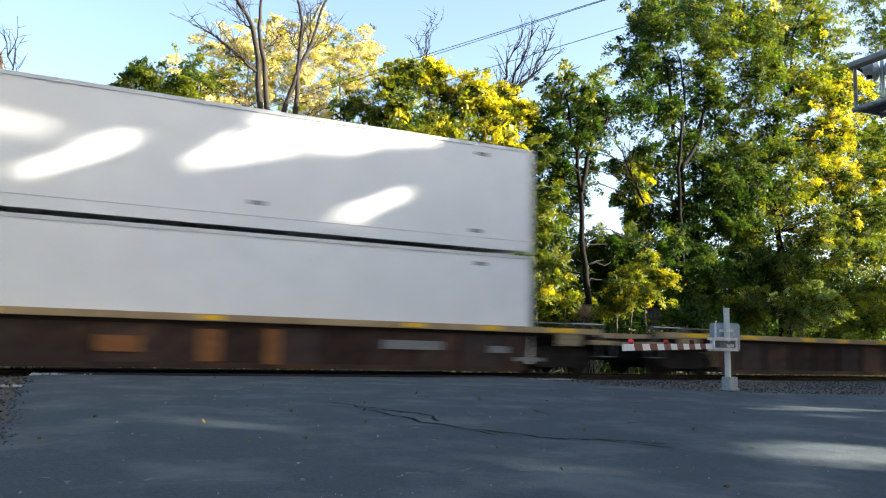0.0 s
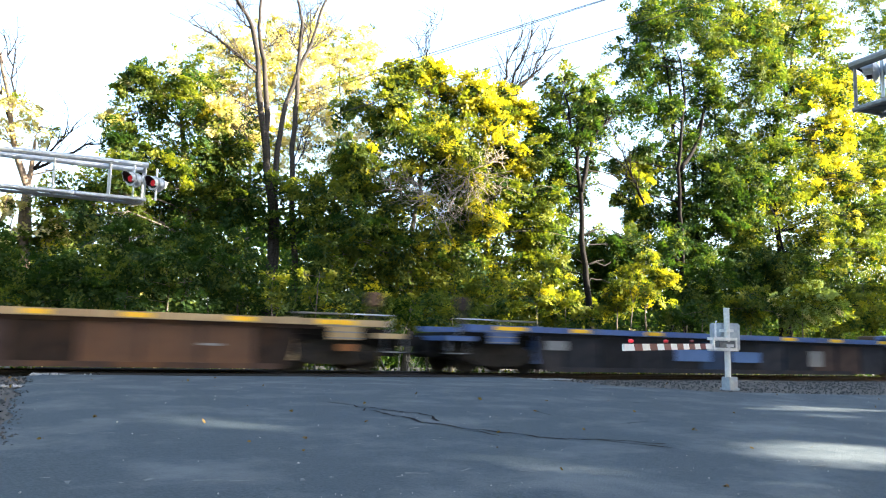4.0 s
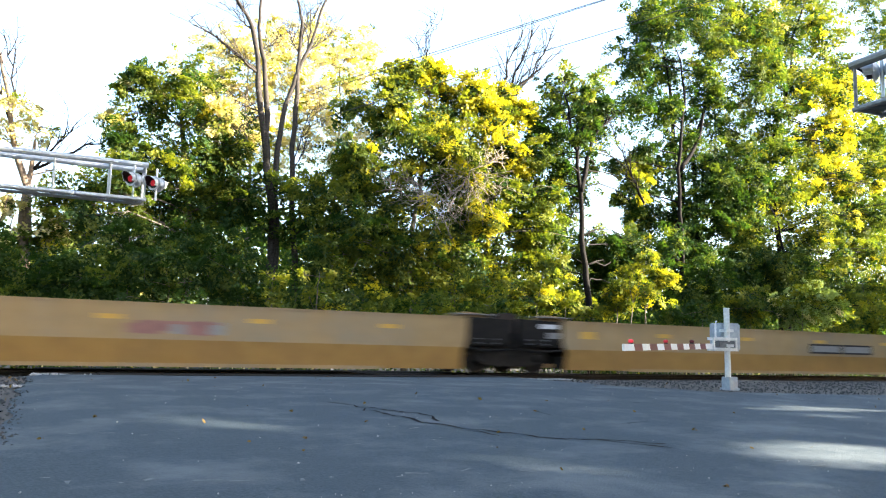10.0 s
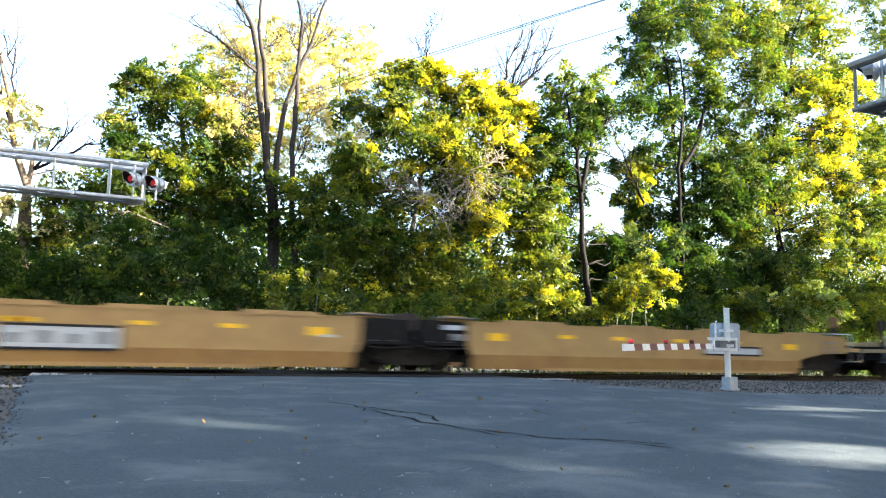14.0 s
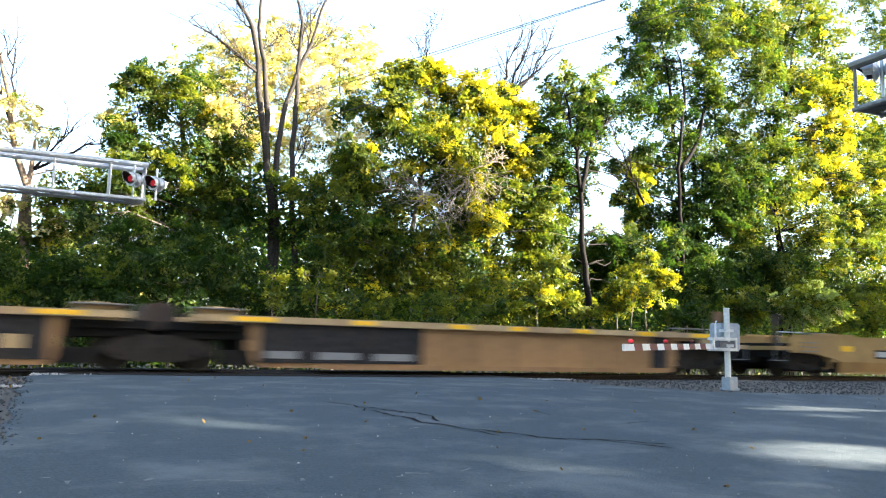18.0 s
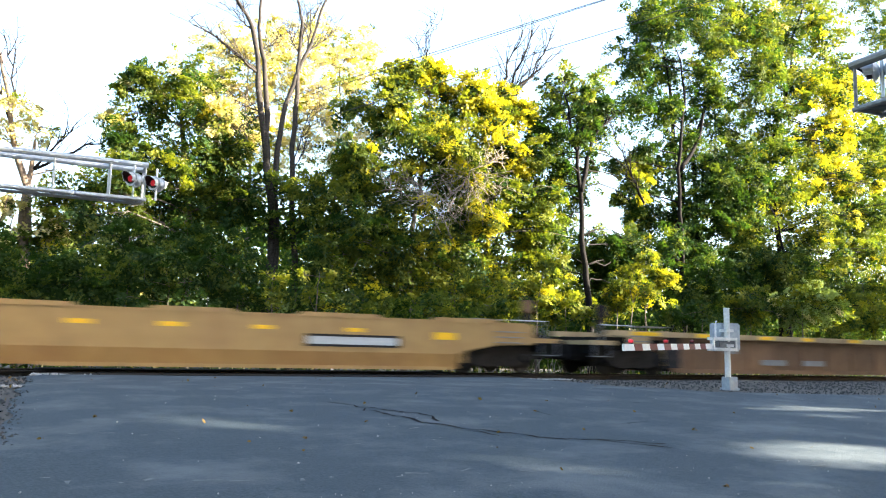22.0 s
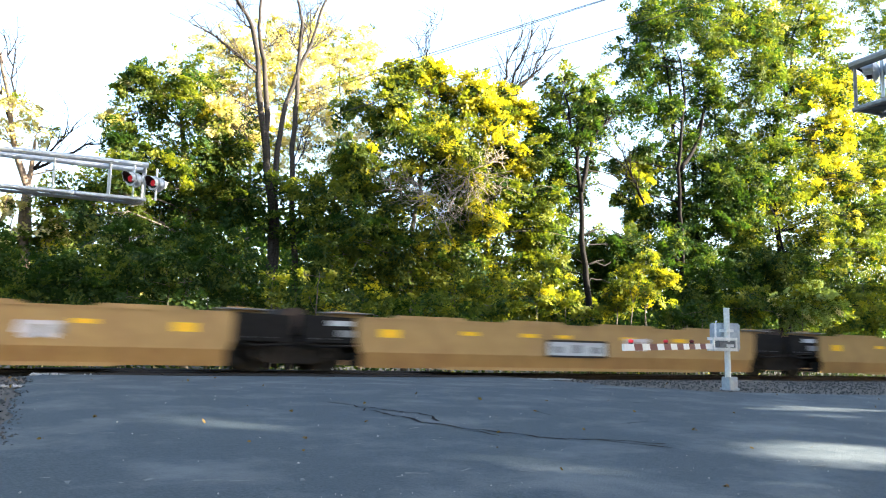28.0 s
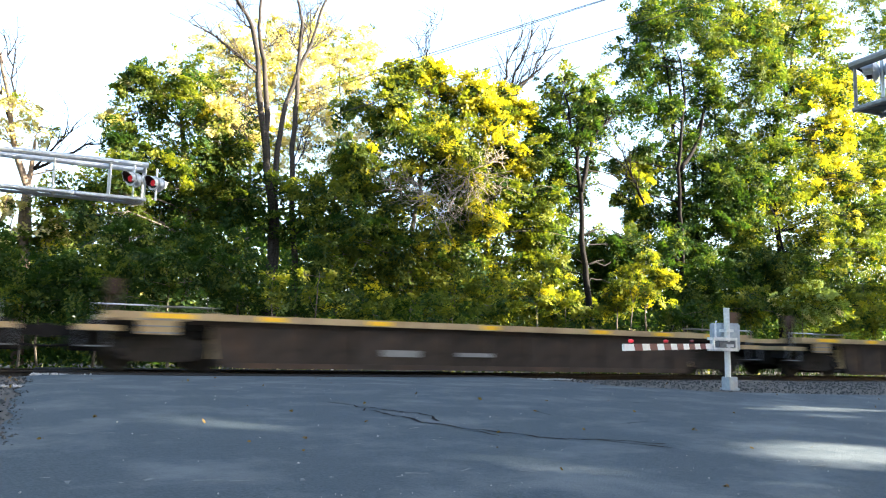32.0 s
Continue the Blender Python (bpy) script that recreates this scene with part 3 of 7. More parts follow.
    spots = [(2.0 if jl else 2.4, 0.95), (4.6, 0.6), (half, 0.5), (2 * half - 4.6, 0.6), (2 * half - (2.0 if jr else 2.4), 0.95)]
    if half > 8.5:
        spots += [(7.2, 0.6), (2 * half - 6.8, 0.6)]
    for d, w in spots:
        part("reflector", Shape().box(-half + d - w / 2, -half + d + w / 2, -1.487, -1.478, 1.155, 1.255), YELLOW, car, "yellow reflective sheeting patch")
    add_signs(car, half, signs, -1.375)
    part("well_floor", Shape().box(-half + 3.7, half - 3.7, -1.2, 1.2, 0.14, 0.2), UNDER, car)
    car_end(car, -half, -1, jl, chord, 1.3, True)
    car_end(car, half, 1, jr, chord, 1.3, False)
    add_trucks(car, half, jl, jr)
    return car


def slab_unit(x0, x1, jl, jr, body, high, label, group, signs, seed, tabs=True, low_mat=None, low_top=0.52, spots=None, spot_mat=YELLOW):
    """A well unit with tall smooth sides, raised tabs on the top edge and patches on the plate."""
    half = (x1 - x0) / 2
    car = empty("well_car", ((x0 + x1) / 2, TRACK_Y, 0), label, "freight car", group)
    MOVERS.append((car, (x0 + x1) / 2))
    both_sides("side_panel", side_outline(half, jl, jr, low_top - 0.015, high, True), 1.42, 0.09, body, car)
    a, b = -half + (1.6 if jl else 3.6), half - (1.6 if jr else 3.6)
    lower = Shape()
    for s in (-1, 1):
        o = len(lower.v)
        lower.v += [(a, s * 1.36, 0.15), (b, s * 1.36, 0.15), (b, s * 1.428, low_top), (a, s * 1.428, low_top), (a, s * 1.3, 0.15), (b, s * 1.3, 0.15), (b, s * 1.38, low_top), (a, s * 1.38, low_top)]
        lower.f += [tuple(o + i for i in q) for q in ((0, 1, 2, 3), (5, 4, 7, 6), (0, 4, 5, 1), (3, 2, 6, 7), (0, 3, 7, 4), (1, 5, 6, 2))]
    part("lower_panel", lower, low_mat or body, car)
    both_sides("bottom_sill", rect(-half + 3.8, half - 3.8, 0.12, 0.20), 1.38, 0.12, body, car)
    both_sides("top_cap", rect(-half + 1.5, half - 1.5, high, high + 0.04), 1.44, 0.13, body, car)
    if tabs:
        for i in range(4):
            x = -half + 3.4 + (2 * half - 6.8) * i / 3
            w = 0.95 if i % 2 else 1.05
            both_sides("top_tab", [(x - w, high + 0.04), (x + w, high + 0.04), (x + w - 0.12, high + 0.11), (x - w + 0.12, high + 0.11)], 1.43, 0.08, body, car)
    for d, w, h in spots or ((2.3, 0.52, 0.2), (4.5, 0.5, 0.1), (6.3, 0.5, 0.1), (2 * half - 8.6, 0.45, 0.09), (2 * half - 6.4, 0.45, 0.09), (2 * half - 4.5, 0.5, 0.1), (2 * half - 2.5, 0.52, 0.2)):
        z = high - (0.34 if h > 0.15 else 0.28)
        if not ((d < 4.8 and not jl) or (d > 2 * half - 4.8 and not jr)):
            part("reflector", Shape().box(-half + d - w / 2, -half + d + w / 2, -1.428, -1.418, z - h / 2, z + h / 2), spot_mat, car, "yellow reflective sheeting patch")
    for s, j in ((-1, jl), (1, jr)):
        if not j:
            x = s * (half - 4.0)
            part("reflector", Shape().box(x - 0.3, x + 0.3, -1.428, -1.418, high - 0.45, high - 0.27), spot_mat, car, "yellow reflective sheeting patch")
    add_signs(car, half, signs, -1.421)
    part("well_floor", Shape().box(-half + 3.8, half - 3.8, -1.25, 1.25, 0.16, 0.22), UNDER, car)
    for s, j in ((-1, jl), (1, jr)):
        if j:   # dark end frame over the joint, with pale data plates
            xa, xb = sorted((s * (half - 1.42), s * (half - 0.1)))
            part("end_frame", Shape().plate([(xa, 0.75), (xb, 0.75), (xb, high + 0.0), (xa, high + 0.04)], -1.36, -1.24), UNDER, car)
            for u in (0.25, 0.62):
                part("end_rib", Shape().box(xa + (xb - xa) * u - 0.05, xa + (xb - xa) * u + 0.05, -1.40, -1.361, 0.80, high - 0.5), DARK_GEAR, car)
            part("end_rail", Shape().box(xa + 0.05, xb - 0.05, -1.41, -1.361, high - 0.60, high - 0.53), UNDER, car)
            part("brake_pipe", Shape().tube([(xa, -1.39, 0.70), (xa + 0.4, -1.39, 0.62), (xb, -1.39, 0.66)], 0.03, 6), UNDER, car)
            if s < 0:
                part("data_plate", Shape().box(xa + 0.66, xb - 0.08, -1.372, -1.361, high - 0.20, high - 0.08), STENCIL, car)
                part("data_plate", Shape().box(xa + 0.9, xb - 0.02, -1.372, -1.361, high - 0.46, high - 0.30), STENCIL_GREY, car)
        car_end(car, s * half, s, j, body, high, s < 0)
    add_trucks(car, half, jl, jr)
    return car


def consist(stops, build):
    """Units between the stops of one articulated car: couplers at its two ends, joints between."""
    for i in range(len(stops) - 1):
        build(stops[i], stops[i + 1], i > 0, i < len(stops) - 2, i)


def build_train():
    grp = "well cars of the train"
    lo = "stencil_block"

    def brown(x0, x1, jl, jr, i):
        signs = [(lo, 0.70, 0.5, 0.05, 0.62, STENCIL_GREY), (lo, 0.88, 0.45, 0.16, 0.62, RUST)]
        chord_unit(x0, x1, jl, jr, BROWN, CHORD_TAN, None, "rusty brown empty well car with a tan top chord", grp, signs, i)

    chord_unit(-8.5, 14.8, True, False, BROWN, CHORD_TAN, None, "rusty brown well car carrying two stacked white containers", grp,
               [(lo, 0.71, 1.6, 0.22, 0.72, STENCIL_GREY), (lo, 0.815, 0.6, 0.18, 0.66, STENCIL_GREY), (lo, 0.855, 0.9, 0.10, 0.42, STENCIL_GREY), (lo, 0.42, 0.9, 0.34, 0.6, RUST), (lo, 0.50, 0.5, 0.7, 0.6, RUST), (lo, 0.56, 0.35, 0.8, 0.6, RUST)], 1)
    consist([14.8, 32.5, 47.9, 63.2, 79.0, 96.4], brown)

    def blue(x0, x1, jl, jr, i):
        signs = [(lo, 0.45, 1.4, 0.34, 0.62, LOGO_BLUE), (lo, 0.56, 1.2, 0.32, 0.6, LOGO_BLUE), (lo, 0.72, 0.65, 0.5, 0.6, STENCIL_GREY), (lo, 0.2, 0.7, 0.25, 0.8, STENCIL_GREY)]
        if i == 1:
            signs = [(lo, 0.72, 0.75, 0.5, 0.57, STENCIL_GREY), (lo, 0.38, 1.2, 0.3, 0.75, STENCIL_GREY)]
        chord_unit(x0, x1, jl, jr, SLATE, BLUE, None, "dark slate empty well car with a bright blue top chord", grp, signs, i)

    consist([96.4, 115.9, 134.3, 151.8, 170.0, 189.8], blue)

    def long_tan(x0, x1, jl, jr, i):
        at = (0.365, 0.44) if i == 0 else (0.575, 0.65)
        signs = [("sign_board", f, 1.36, 0.2, 0.93, STENCIL_GREY) for f in at]
        if i == 1:
            signs = [("graffiti", 0.56, 1.9, 0.34, 0.95, PURPLE)]
        slab_unit(x0, x1, jl, jr, TAN_DULL, 1.44, "dull tan empty well car with long ochre-footed sides", grp, signs, i, tabs=False, low_mat=OCHRE, low_top=0.70, spot_mat=YELLOW_WORN,
                  spots=((2.3, 0.52, 0.2), (5.0, 0.5, 0.11), (8.3, 0.5, 0.1), (11.6, 0.5, 0.1), (14.9, 0.5, 0.1), (x1 - x0 - 2.5, 0.52, 0.2)) if i != 1 else ((3.1, 0.5, 0.1), (6.3, 0.5, 0.1), (9.46, 0.5, 0.1), (12.62, 0.5, 0.1), (15.79, 0.5, 0.1)))

    consist([189.8, 211.6, 231.0, 251.6], long_tan)

    def short_tan(kinds):
        def build(x0, x1, jl, jr, i):
            slab_unit(x0, x1, jl, jr, TAN, 1.32, "tan painted empty well car with smooth tabbed sides", grp, kinds[i % len(kinds)], i, low_mat=TAN_LOW)
        return build

    board = [("sign_board", 0.475, 2.2, 0.42, 0.70, STENCIL), (lo, 0.85, 0.4, 0.06, 0.88, STENCIL)]
    first = [("sign_board", 0.37, 2.25, 0.18, 0.80, STENCIL)]
    last = [("sign_board", 0.62, 2.25, 0.18, 0.78, STENCIL)]
    none = [(lo, 0.7, 0.5, 0.1, 0.9, STENCIL_GREY), (lo, 0.44, 0.9, 0.35, 0.7, TAN_OLD)]
    consist([251.6, 269.6, 285.7, 301.0, 316.1, 333.2], short_tan([first, board, board, board, last]))

    def tan_black(x0, x1, jl, jr, i):
        signs = [("sign_board", 0.625, 1.85, 0.34, 0.57, STENCIL_GREY), (lo, 0.825, 0.45, 0.28, 0.6, CHORD_TAN), (lo, 0.16, 0.6, 0.14, 0.55, STENCIL_GREY)]
        if i == 4:
            signs = [(lo, 0.15, 0.75, 0.17, 0.42, STENCIL_GREY), (lo, 0.225, 1.0, 0.17, 0.41, STENCIL_GREY), (lo, 0.305, 1.0, 0.17, 0.40, STENCIL_GREY)]
        chord_unit(x0, x1, jl, jr, TAN_OLD, CHORD_TAN, BLACK, "faded tan empty well car with black panel ends", grp, signs, i, 6.2 if i == 4 else 3.2)

    consist([333.2, 351.3, 366.9, 382.1, 398.1, 415.9], tan_black)
    consist([415.9, 433.7, 449.1, 464.5, 480.0, 496.9], short_tan([first, none, none, none, last]))

    def brown_black(x0, x1, jl, jr, i):
        signs = [("sign_board", 0.625, 1.9, 0.34, 0.56, STENCIL_GREY), (lo, 0.15, 0.6, 0.2, 0.6, STENCIL_GREY), (lo, 0.825, 0.45, 0.3, 0.65, TAN_OLD)]
        if i == 4:
            signs = [(lo, 0.16, 0.75, 0.17, 0.42, STENCIL_GREY), (lo, 0.24, 1.0, 0.17, 0.41, STENCIL_GREY), (lo, 0.32, 1.0, 0.17, 0.40, STENCIL_GREY)]
        if i == 0:
            signs = [(lo, 0.42, 1.1, 0.17, 0.45, STENCIL_GREY), (lo, 0.52, 1.0, 0.17, 0.45, STENCIL_GREY), (lo, 0.32, 0.5, 0.1, 0.75, STENCIL_GREY)]
        chord_unit(x0, x1, jl, jr, BROWN_WARM, CHORD_TAN, BLACK, "brown empty well car with black panel ends and tan chord", grp, signs, i)

    consist([496.9, 515.0, 530.5, 545.8, 562.3, 580.6], brown_black)
    consist([580.6, 604.5], short_tan([first]))
    spray = [("sign_board", 0.48, 1.9, 0.36, 0.72, STENCIL), ("graffiti", 0.675, 1.8, 0.55, 0.88, GRAFFITI)]
    consist([604.5, 621.1, 637.1, 652.3, 667.6, 684.4],
            short_tan([[("sign_board", 0.345, 2.25, 0.18, 0.80, STENCIL), ("graffiti", 0.68, 0.85, 0.4, 0.85, GRAFFITI)],
                       [("sign_board", 0.49, 1.9, 0.36, 0.72, STENCIL), ("graffiti", 0.62, 0.9, 0.4, 0.88, GRAFFITI)],
                       [("sign_board", 0.47, 2.0, 0.36, 0.72, STENCIL_GREY)], spray, last]))

    def dark(x0, x1, jl, jr, i):
        signs = [(lo, 0.38, 1.0, 0.16, 0.5, STENCIL_GREY), (lo, 0.48, 1.0, 0.10, 0.5, STENCIL_GREY)]
        chord_unit(x0, x1, jl, jr, BROWN_DARK, CHORD_TAN, None, "dark brown single empty well car with worn chord", grp, signs, i)

    for a, b in ((684.4, 703.9), (703.9, 724.5), (724.5, 745.0)):
        consist([a, b], dark)


build_train()


def container(x, z, label):
    """A white domestic container: panels, rails, posts and castings; x is its trailing end."""
    L, W, H = 16.15, 2.6, 2.89
    box = empty("shipping_container", (x - L / 2, TRACK_Y, z), label, "container", "stacked containers")
    MOVERS.append((box, x - L / 2))
    for s in (-1, 1):
        part("side_panel", Shape().box(-L / 2 + 0.1, L / 2 - 0.1, min(s * 1.28, s * 1.22), max(s * 1.28, s * 1.22), 0.34, H - 0.1), BOXWHITE, box)
        part("top_rail", Shape().box(-L / 2 + 0.1, L / 2 - 0.1, min(s * 1.3, s * 1.2), max(s * 1.3, s * 1.2), H - 0.1, H - 0.01), BOXRAIL, box)
        part("bottom_rail", Shape().box(-L / 2 + 0.1, L / 2 - 0.1, min(s * 1.295, s * 1.2), max(s * 1.295, s * 1.2), 0.06, 0.325), BOXWHITE, box)
        for e in (-1, 1):
            part("corner_post", Shape().box(min(e * L / 2, e * (L / 2 - 0.12)), max(e * L / 2, e * (L / 2 - 0.12)), min(s * 1.3, s * 1.18), max(s * 1.3, s * 1.18), 0.12, H - 0.12), BOXRAIL, box)
            for zz in (0, H - 0.12):
                part("corner_casting", Shape().box(min(e * L / 2, e * (L / 2 - 0.18)), max(e * L / 2, e * (L / 2 - 0.18)), min(s * 1.3, s * 1.14), max(s * 1.3, s * 1.14), zz, zz + 0.12), BOXRAIL, box)
    part("roof", Shape().box(-L / 2 + 0.1, L / 2 - 0.1, -1.2, 1.2, H - 0.06, H - 0.02), BOXWHITE, box)
    part("underframe", Shape().box(-L / 2 + 0.1, L / 2 - 0.1, -1.2, 1.2, 0.1, 0.3), BOXRAIL, box)
    for y in (-0.595, 0.595):
        door = part("door_leaf", Shape().box(L / 2 - 0.06, L / 2 - 0.01, y - 0.58, y + 0.58, 0.14, H - 0.14), BOXWHITE, box)
        for dy in (-0.25, 0.25):
            part("lock_rod", Shape().tube([(L / 2 + 0.01, y + dy, 0.16), (L / 2 + 0.01, y + dy, H - 0.16)], 0.018, 6), BOXRAIL, door)
    part("front_wall", Shape().box(-L / 2 + 0.01, -L / 2 + 0.07, -1.18, 1.18, 0.14, H - 0.14), BOXWHITE, box)
    for dx, zz in ((1.75, 0.45), (1.6, H - 0.36), (7.5, 0.6)):
        part("marking_bar", Shape().box(L / 2 - dx - 0.16, L / 2 - dx + 0.16, -1.287, -1.28, zz, zz + 0.1), STENCIL_GREY, box)
    return box


BOX_END = 11.55
container(BOX_END, 0.30, "white smooth-sided container standing in a rail well")
container(BOX_END, 3.24, "white smooth-sided container stacked on another container")


# ---- crossing signals ----
def marker_stake():
    stake = empty("marker_stake", (7.52, 22.6, -0.34), "short white-topped survey stake behind the track", "stake")
    part("post", Shape().box(-0.035, 0.035, -0.02, 0.02, 0.0, 0.22), BARK, stake)
    part("painted_top", Shape().plate([(-0.036, 0.22), (0.036, 0.22), (0.036, 0.34), (0.0, 0.38), (-0.036, 0.34)], -0.021, 0.021), WHITE, stake, "white painted stake top")


marker_stake()


def gate():
    mx, my = 12.89, 12.5
    z0 = ground_z(mx, my) + 0.02
    g = empty("crossing_gate", (mx, my, z0), "galvanised crossing gate with a lowered red and white arm", "crossing gate")
    part("mast", Shape().tube([(0, 0, 0.2), (0, 0, 1.69)], 0.062, 14), GALV, g, smooth=False)
    part("mast_cap", Shape().tube([(0, 0, 1.69), (0, 0, 1.71)], 0.07, 14), GALV, g)
    base = part("base_box", Shape().box(-0.075, 0.165, -0.12, 0.12, 0.0, 0.26), HOUSING, g, bevel=0.015)
    part("base_flange", Shape().box(-0.09, 0.18, -0.14, 0.14, -0.02, 0.03), HOUSING, base)
    part("conduit", Shape().tube([(0.14, 0.08, 0.25), (0.14, 0.08, 0.62)], 0.025, 8), GALV, g)
    # the arm runs towards the road from the mechanism
    d = Vector((7.95 - mx, 9.7 - my, 0)).normalized()
    p = Vector((-d.y, d.x, 0))
    turn = math.atan2(d.y, d.x)
    mech = part("gate_mechanism", Shape().box(-0.04, 0.50, 0.09, 0.48, 0.80, 1.40), HOUSING, g, "grey gate mechanism housing", bevel=0.03)
    part("mechanism_door", Shape().box(0.01, 0.45, 0.075, 0.09, 0.88, 1.34), HOUSING, mech, bevel=0.006)
    part("clamp", Shape().box(-0.1, 0.1, -0.09, 0.12, 0.88, 0.94).box(-0.1, 0.1, -0.09, 0.12, 1.2, 1.26), GALV, mech)
    for zz in (0.83, 1.05):
        part("arm_bracket", Shape().box(-0.50, 0.16, -0.13, -0.09, zz - 0.03, zz + 0.03), GALV, g)
        part("arm_bracket", Shape().box(-0.44, 0.26, 0.09, 0.13, zz - 0.03, zz + 0.03), GALV, g)
    for xx in (-0.49, 0.14):
        part("arm_bracket", Shape().box(xx - 0.02, xx + 0.02, -0.128, -0.095, 0.84, 1.04), GALV, g)
    part("gear_box", Shape().box(-0.30, 0.20, -0.07, 0.07, 0.87, 1.01), DARK_GEAR, g, "dark gear housing between the brackets", bevel=0.02)
    part("counterweight", Shape().box(0.15, 0.27, -0.10, 0.12, 0.84, 1.04), HOUSING, g, bevel=0.02)
    part("side_bar", Shape().tube([(-0.33, 0.0, 1.06), (-0.33, 0.0, 1.36), (-0.2, 0.1, 1.42)], 0.022, 8), GALV, g)
    start, length = Vector((-0.42, 0.0, 0.89)), 5.0
    arm = part("gate_arm", Shape().box(0, length, -0.018, 0.018, -0.055, 0.055), WHITE, g, "white gate arm with red stripes")
    arm.matrix_basis = Matrix.Translation(start) @ Matrix.Rotation(turn, 4, "Z") @ Matrix.Rotation(radians(1.2), 4, "Y")
    period = 0.726
    for i in range(6):
        x = 0.53 + i * period
        lean = 0.06
        for s in (-1, 1):
            part("red_stripe", Shape().plate([(x, -0.056), (x + period * 0.49, -0.056), (x + period * 0.49 + lean, 0.056), (x + lean, 0.056)], min(s * 0.019, s * 0.023), max(s * 0.019, s * 0.023)), RED, arm)
    for x in (1.42, 2.95, 4.66):
        lamp = part("arm_lamp", Shape().box(x - 0.03, x + 0.03, -0.028, 0.028, 0.055, 0.075), BLACK, arm)
        for s in (-1, 1):
            part("lamp_lens", Shape().lathe([(0.001, s * 0.045), (0.019, s * 0.04), (0.029, s * 0.02), (0.029, 0)], "y", 12, (x, 0, 0.10)), RED_LAMP if x > 4 else RED_DIM if x > 2 else RED_UNLIT, lamp, "red lamp lens")
    return g


gate()


def truss(name, tip, way, length, depth, height, label, mast_height, bay=1.45, metal=ALUM):
    """A signal cantilever: four tubes, battens and bracing from a mast to the tip, with lamp pairs at the tip."""
    way = Vector(way).normalized()
    ang = math.atan2(way.y, way.x)
    root = empty(name, Matrix.Translation(tip) @ Matrix.Rotation(ang, 4, "Z"), label, "signal gantry")
    for z, r in ((0, 0.05), (height, 0.085)):
        for y in (-depth / 2, depth / 2):
            part("chord_tube", Shape().tube([(0, y, z), (length, y, z)], r, 10), metal, root)
    n = int(length / bay)
    posts = [0.06, 1.0] + [1.0 + bay * (i + 1) for i in range(n) if 1.0 + bay * (i + 1) < length]
    for i, x in enumerate(posts):
        for y in (-depth / 2, depth / 2):
            part("upright", Shape().tube([(x, y, 0), (x, y, height)], 0.032, 8), metal, root)
        for z in (0, height):
            part("cross_tube", Shape().tube([(x, -depth / 2, z), (x, depth / 2, z)], 0.035, 8), metal, root)
        if i < len(posts) - 1:
            part("brace", Shape().tube([(x, -depth / 2, 0), (posts[i + 1], depth / 2, 0)], 0.025, 6), metal, root)
    part("walkway_plate", Shape().box(0, length, -depth / 2 + 0.05, depth / 2 - 0.05, 0.05, 0.075), metal, root)
    part("mast", Shape().tube([(length, 0, -mast_height), (length, 0, height + 0.4)], [0.16, 0.14], 14), metal, root)
    return root


def signal_head(root, x, y, z, turn):
    """A back-to-back pair of red lamps on a bracket, each with a round background and a hood, turned to face along the road."""
    head = part("lamp_bracket", Shape().tube([(0, 0, -0.5), (0, 0, 0.45)], 0.03, 8), GALV, root)
    head.matrix_basis = pose(x, y, z, 0, 0, turn)
    for s in (-1, 1):
        c = (0, s * 0.12, 0)
        part("lamp_housing", Shape().lathe([(0.001, -s * 0.09), (0.11, -s * 0.07), (0.18, 0.0), (0.19, s * 0.02), (0.001, s * 0.02)], "y", 22, c), ALUM, head, "round silver lamp housing")
        part("lamp_lens", Shape().lathe([(0.001, s * 0.06), (0.06, s * 0.05), (0.095, s * 0.028)], "y", 18, c), RED_DIM, head, "red lamp lens")
        hood = Shape()
        arc = [(math.cos(t), math.sin(t)) for t in (math.radians(-35 + 250 * k / 12) for k in range(13))]
        for r in (0.155, 0.165):
            hood.v += [(c[0] + r * u, c[1] + s * 0.02, c[2] + r * w) for u, w in arc] + [(c[0] + r * u, c[1] + s * (0.16 + 0.18 * max(w, 0)), c[2] + r * w) for u, w in arc]
        hood.f += [(k, k + 1, 14 + k, 13 + k) for k in range(12)] + [(27 + k, 26 + k, 39 + k, 40 + k) for k in range(12)] + [(13 + k, 14 + k, 40 + k, 39 + k) for k in range(12)]
        part("hood", hood, ALUM, head, "silver lamp hood")
        part("lens_surround", Shape().lathe([(0.09, s * 0.024), (0.15, s * 0.03), (0.15, s * 0.022), (0.09, s * 0.02)], "y", 20, c), HOOD_BLACK, head, "black ring round the lens")
        part("background_disc", Shape().lathe([(0.165, s * 0.012), (0.21, s * 0.012), (0.21, -s * 0.004), (0.165, -s * 0.004)], "y", 22, c), ALUM, head)
        lining = Shape()
        lining.v += [(c[0] + 0.152 * u, c[1] + s * 0.02, c[2] + 0.152 * w) for u, w in arc] + [(c[0] + 0.152 * u, c[1] + s * (0.155 + 0.18 * max(w, 0)), c[2] + 0.152 * w) for u, w in arc]
        lining.f += [(k, k + 1, 14 + k, 13 + k) for k in range(12)]
        part("hood_lining", lining, HOOD_BLACK, head, "black inside of the hood")


far_arm = truss("signal_cantilever", (2.18, 24.5, 4.75), (-1, 0, 0), 6.2, 0.75, 1.02, "silver tubular signal cantilever beyond the track", 5.1)
signal_head(far_arm, 0.37, 0.42, 0.55, -40)
signal_head(far_arm, -0.25, 0.42, 0.49, -40)
near_arm = truss("signal_cantilever", (12.95, 9.1, 5.03), (-0.05, -1, 0), 9.5, 0.7, 0.82, "silver tubular signal cantilever on the road's near side", 6.1, bay=1.0, metal=ALUM_DULL)
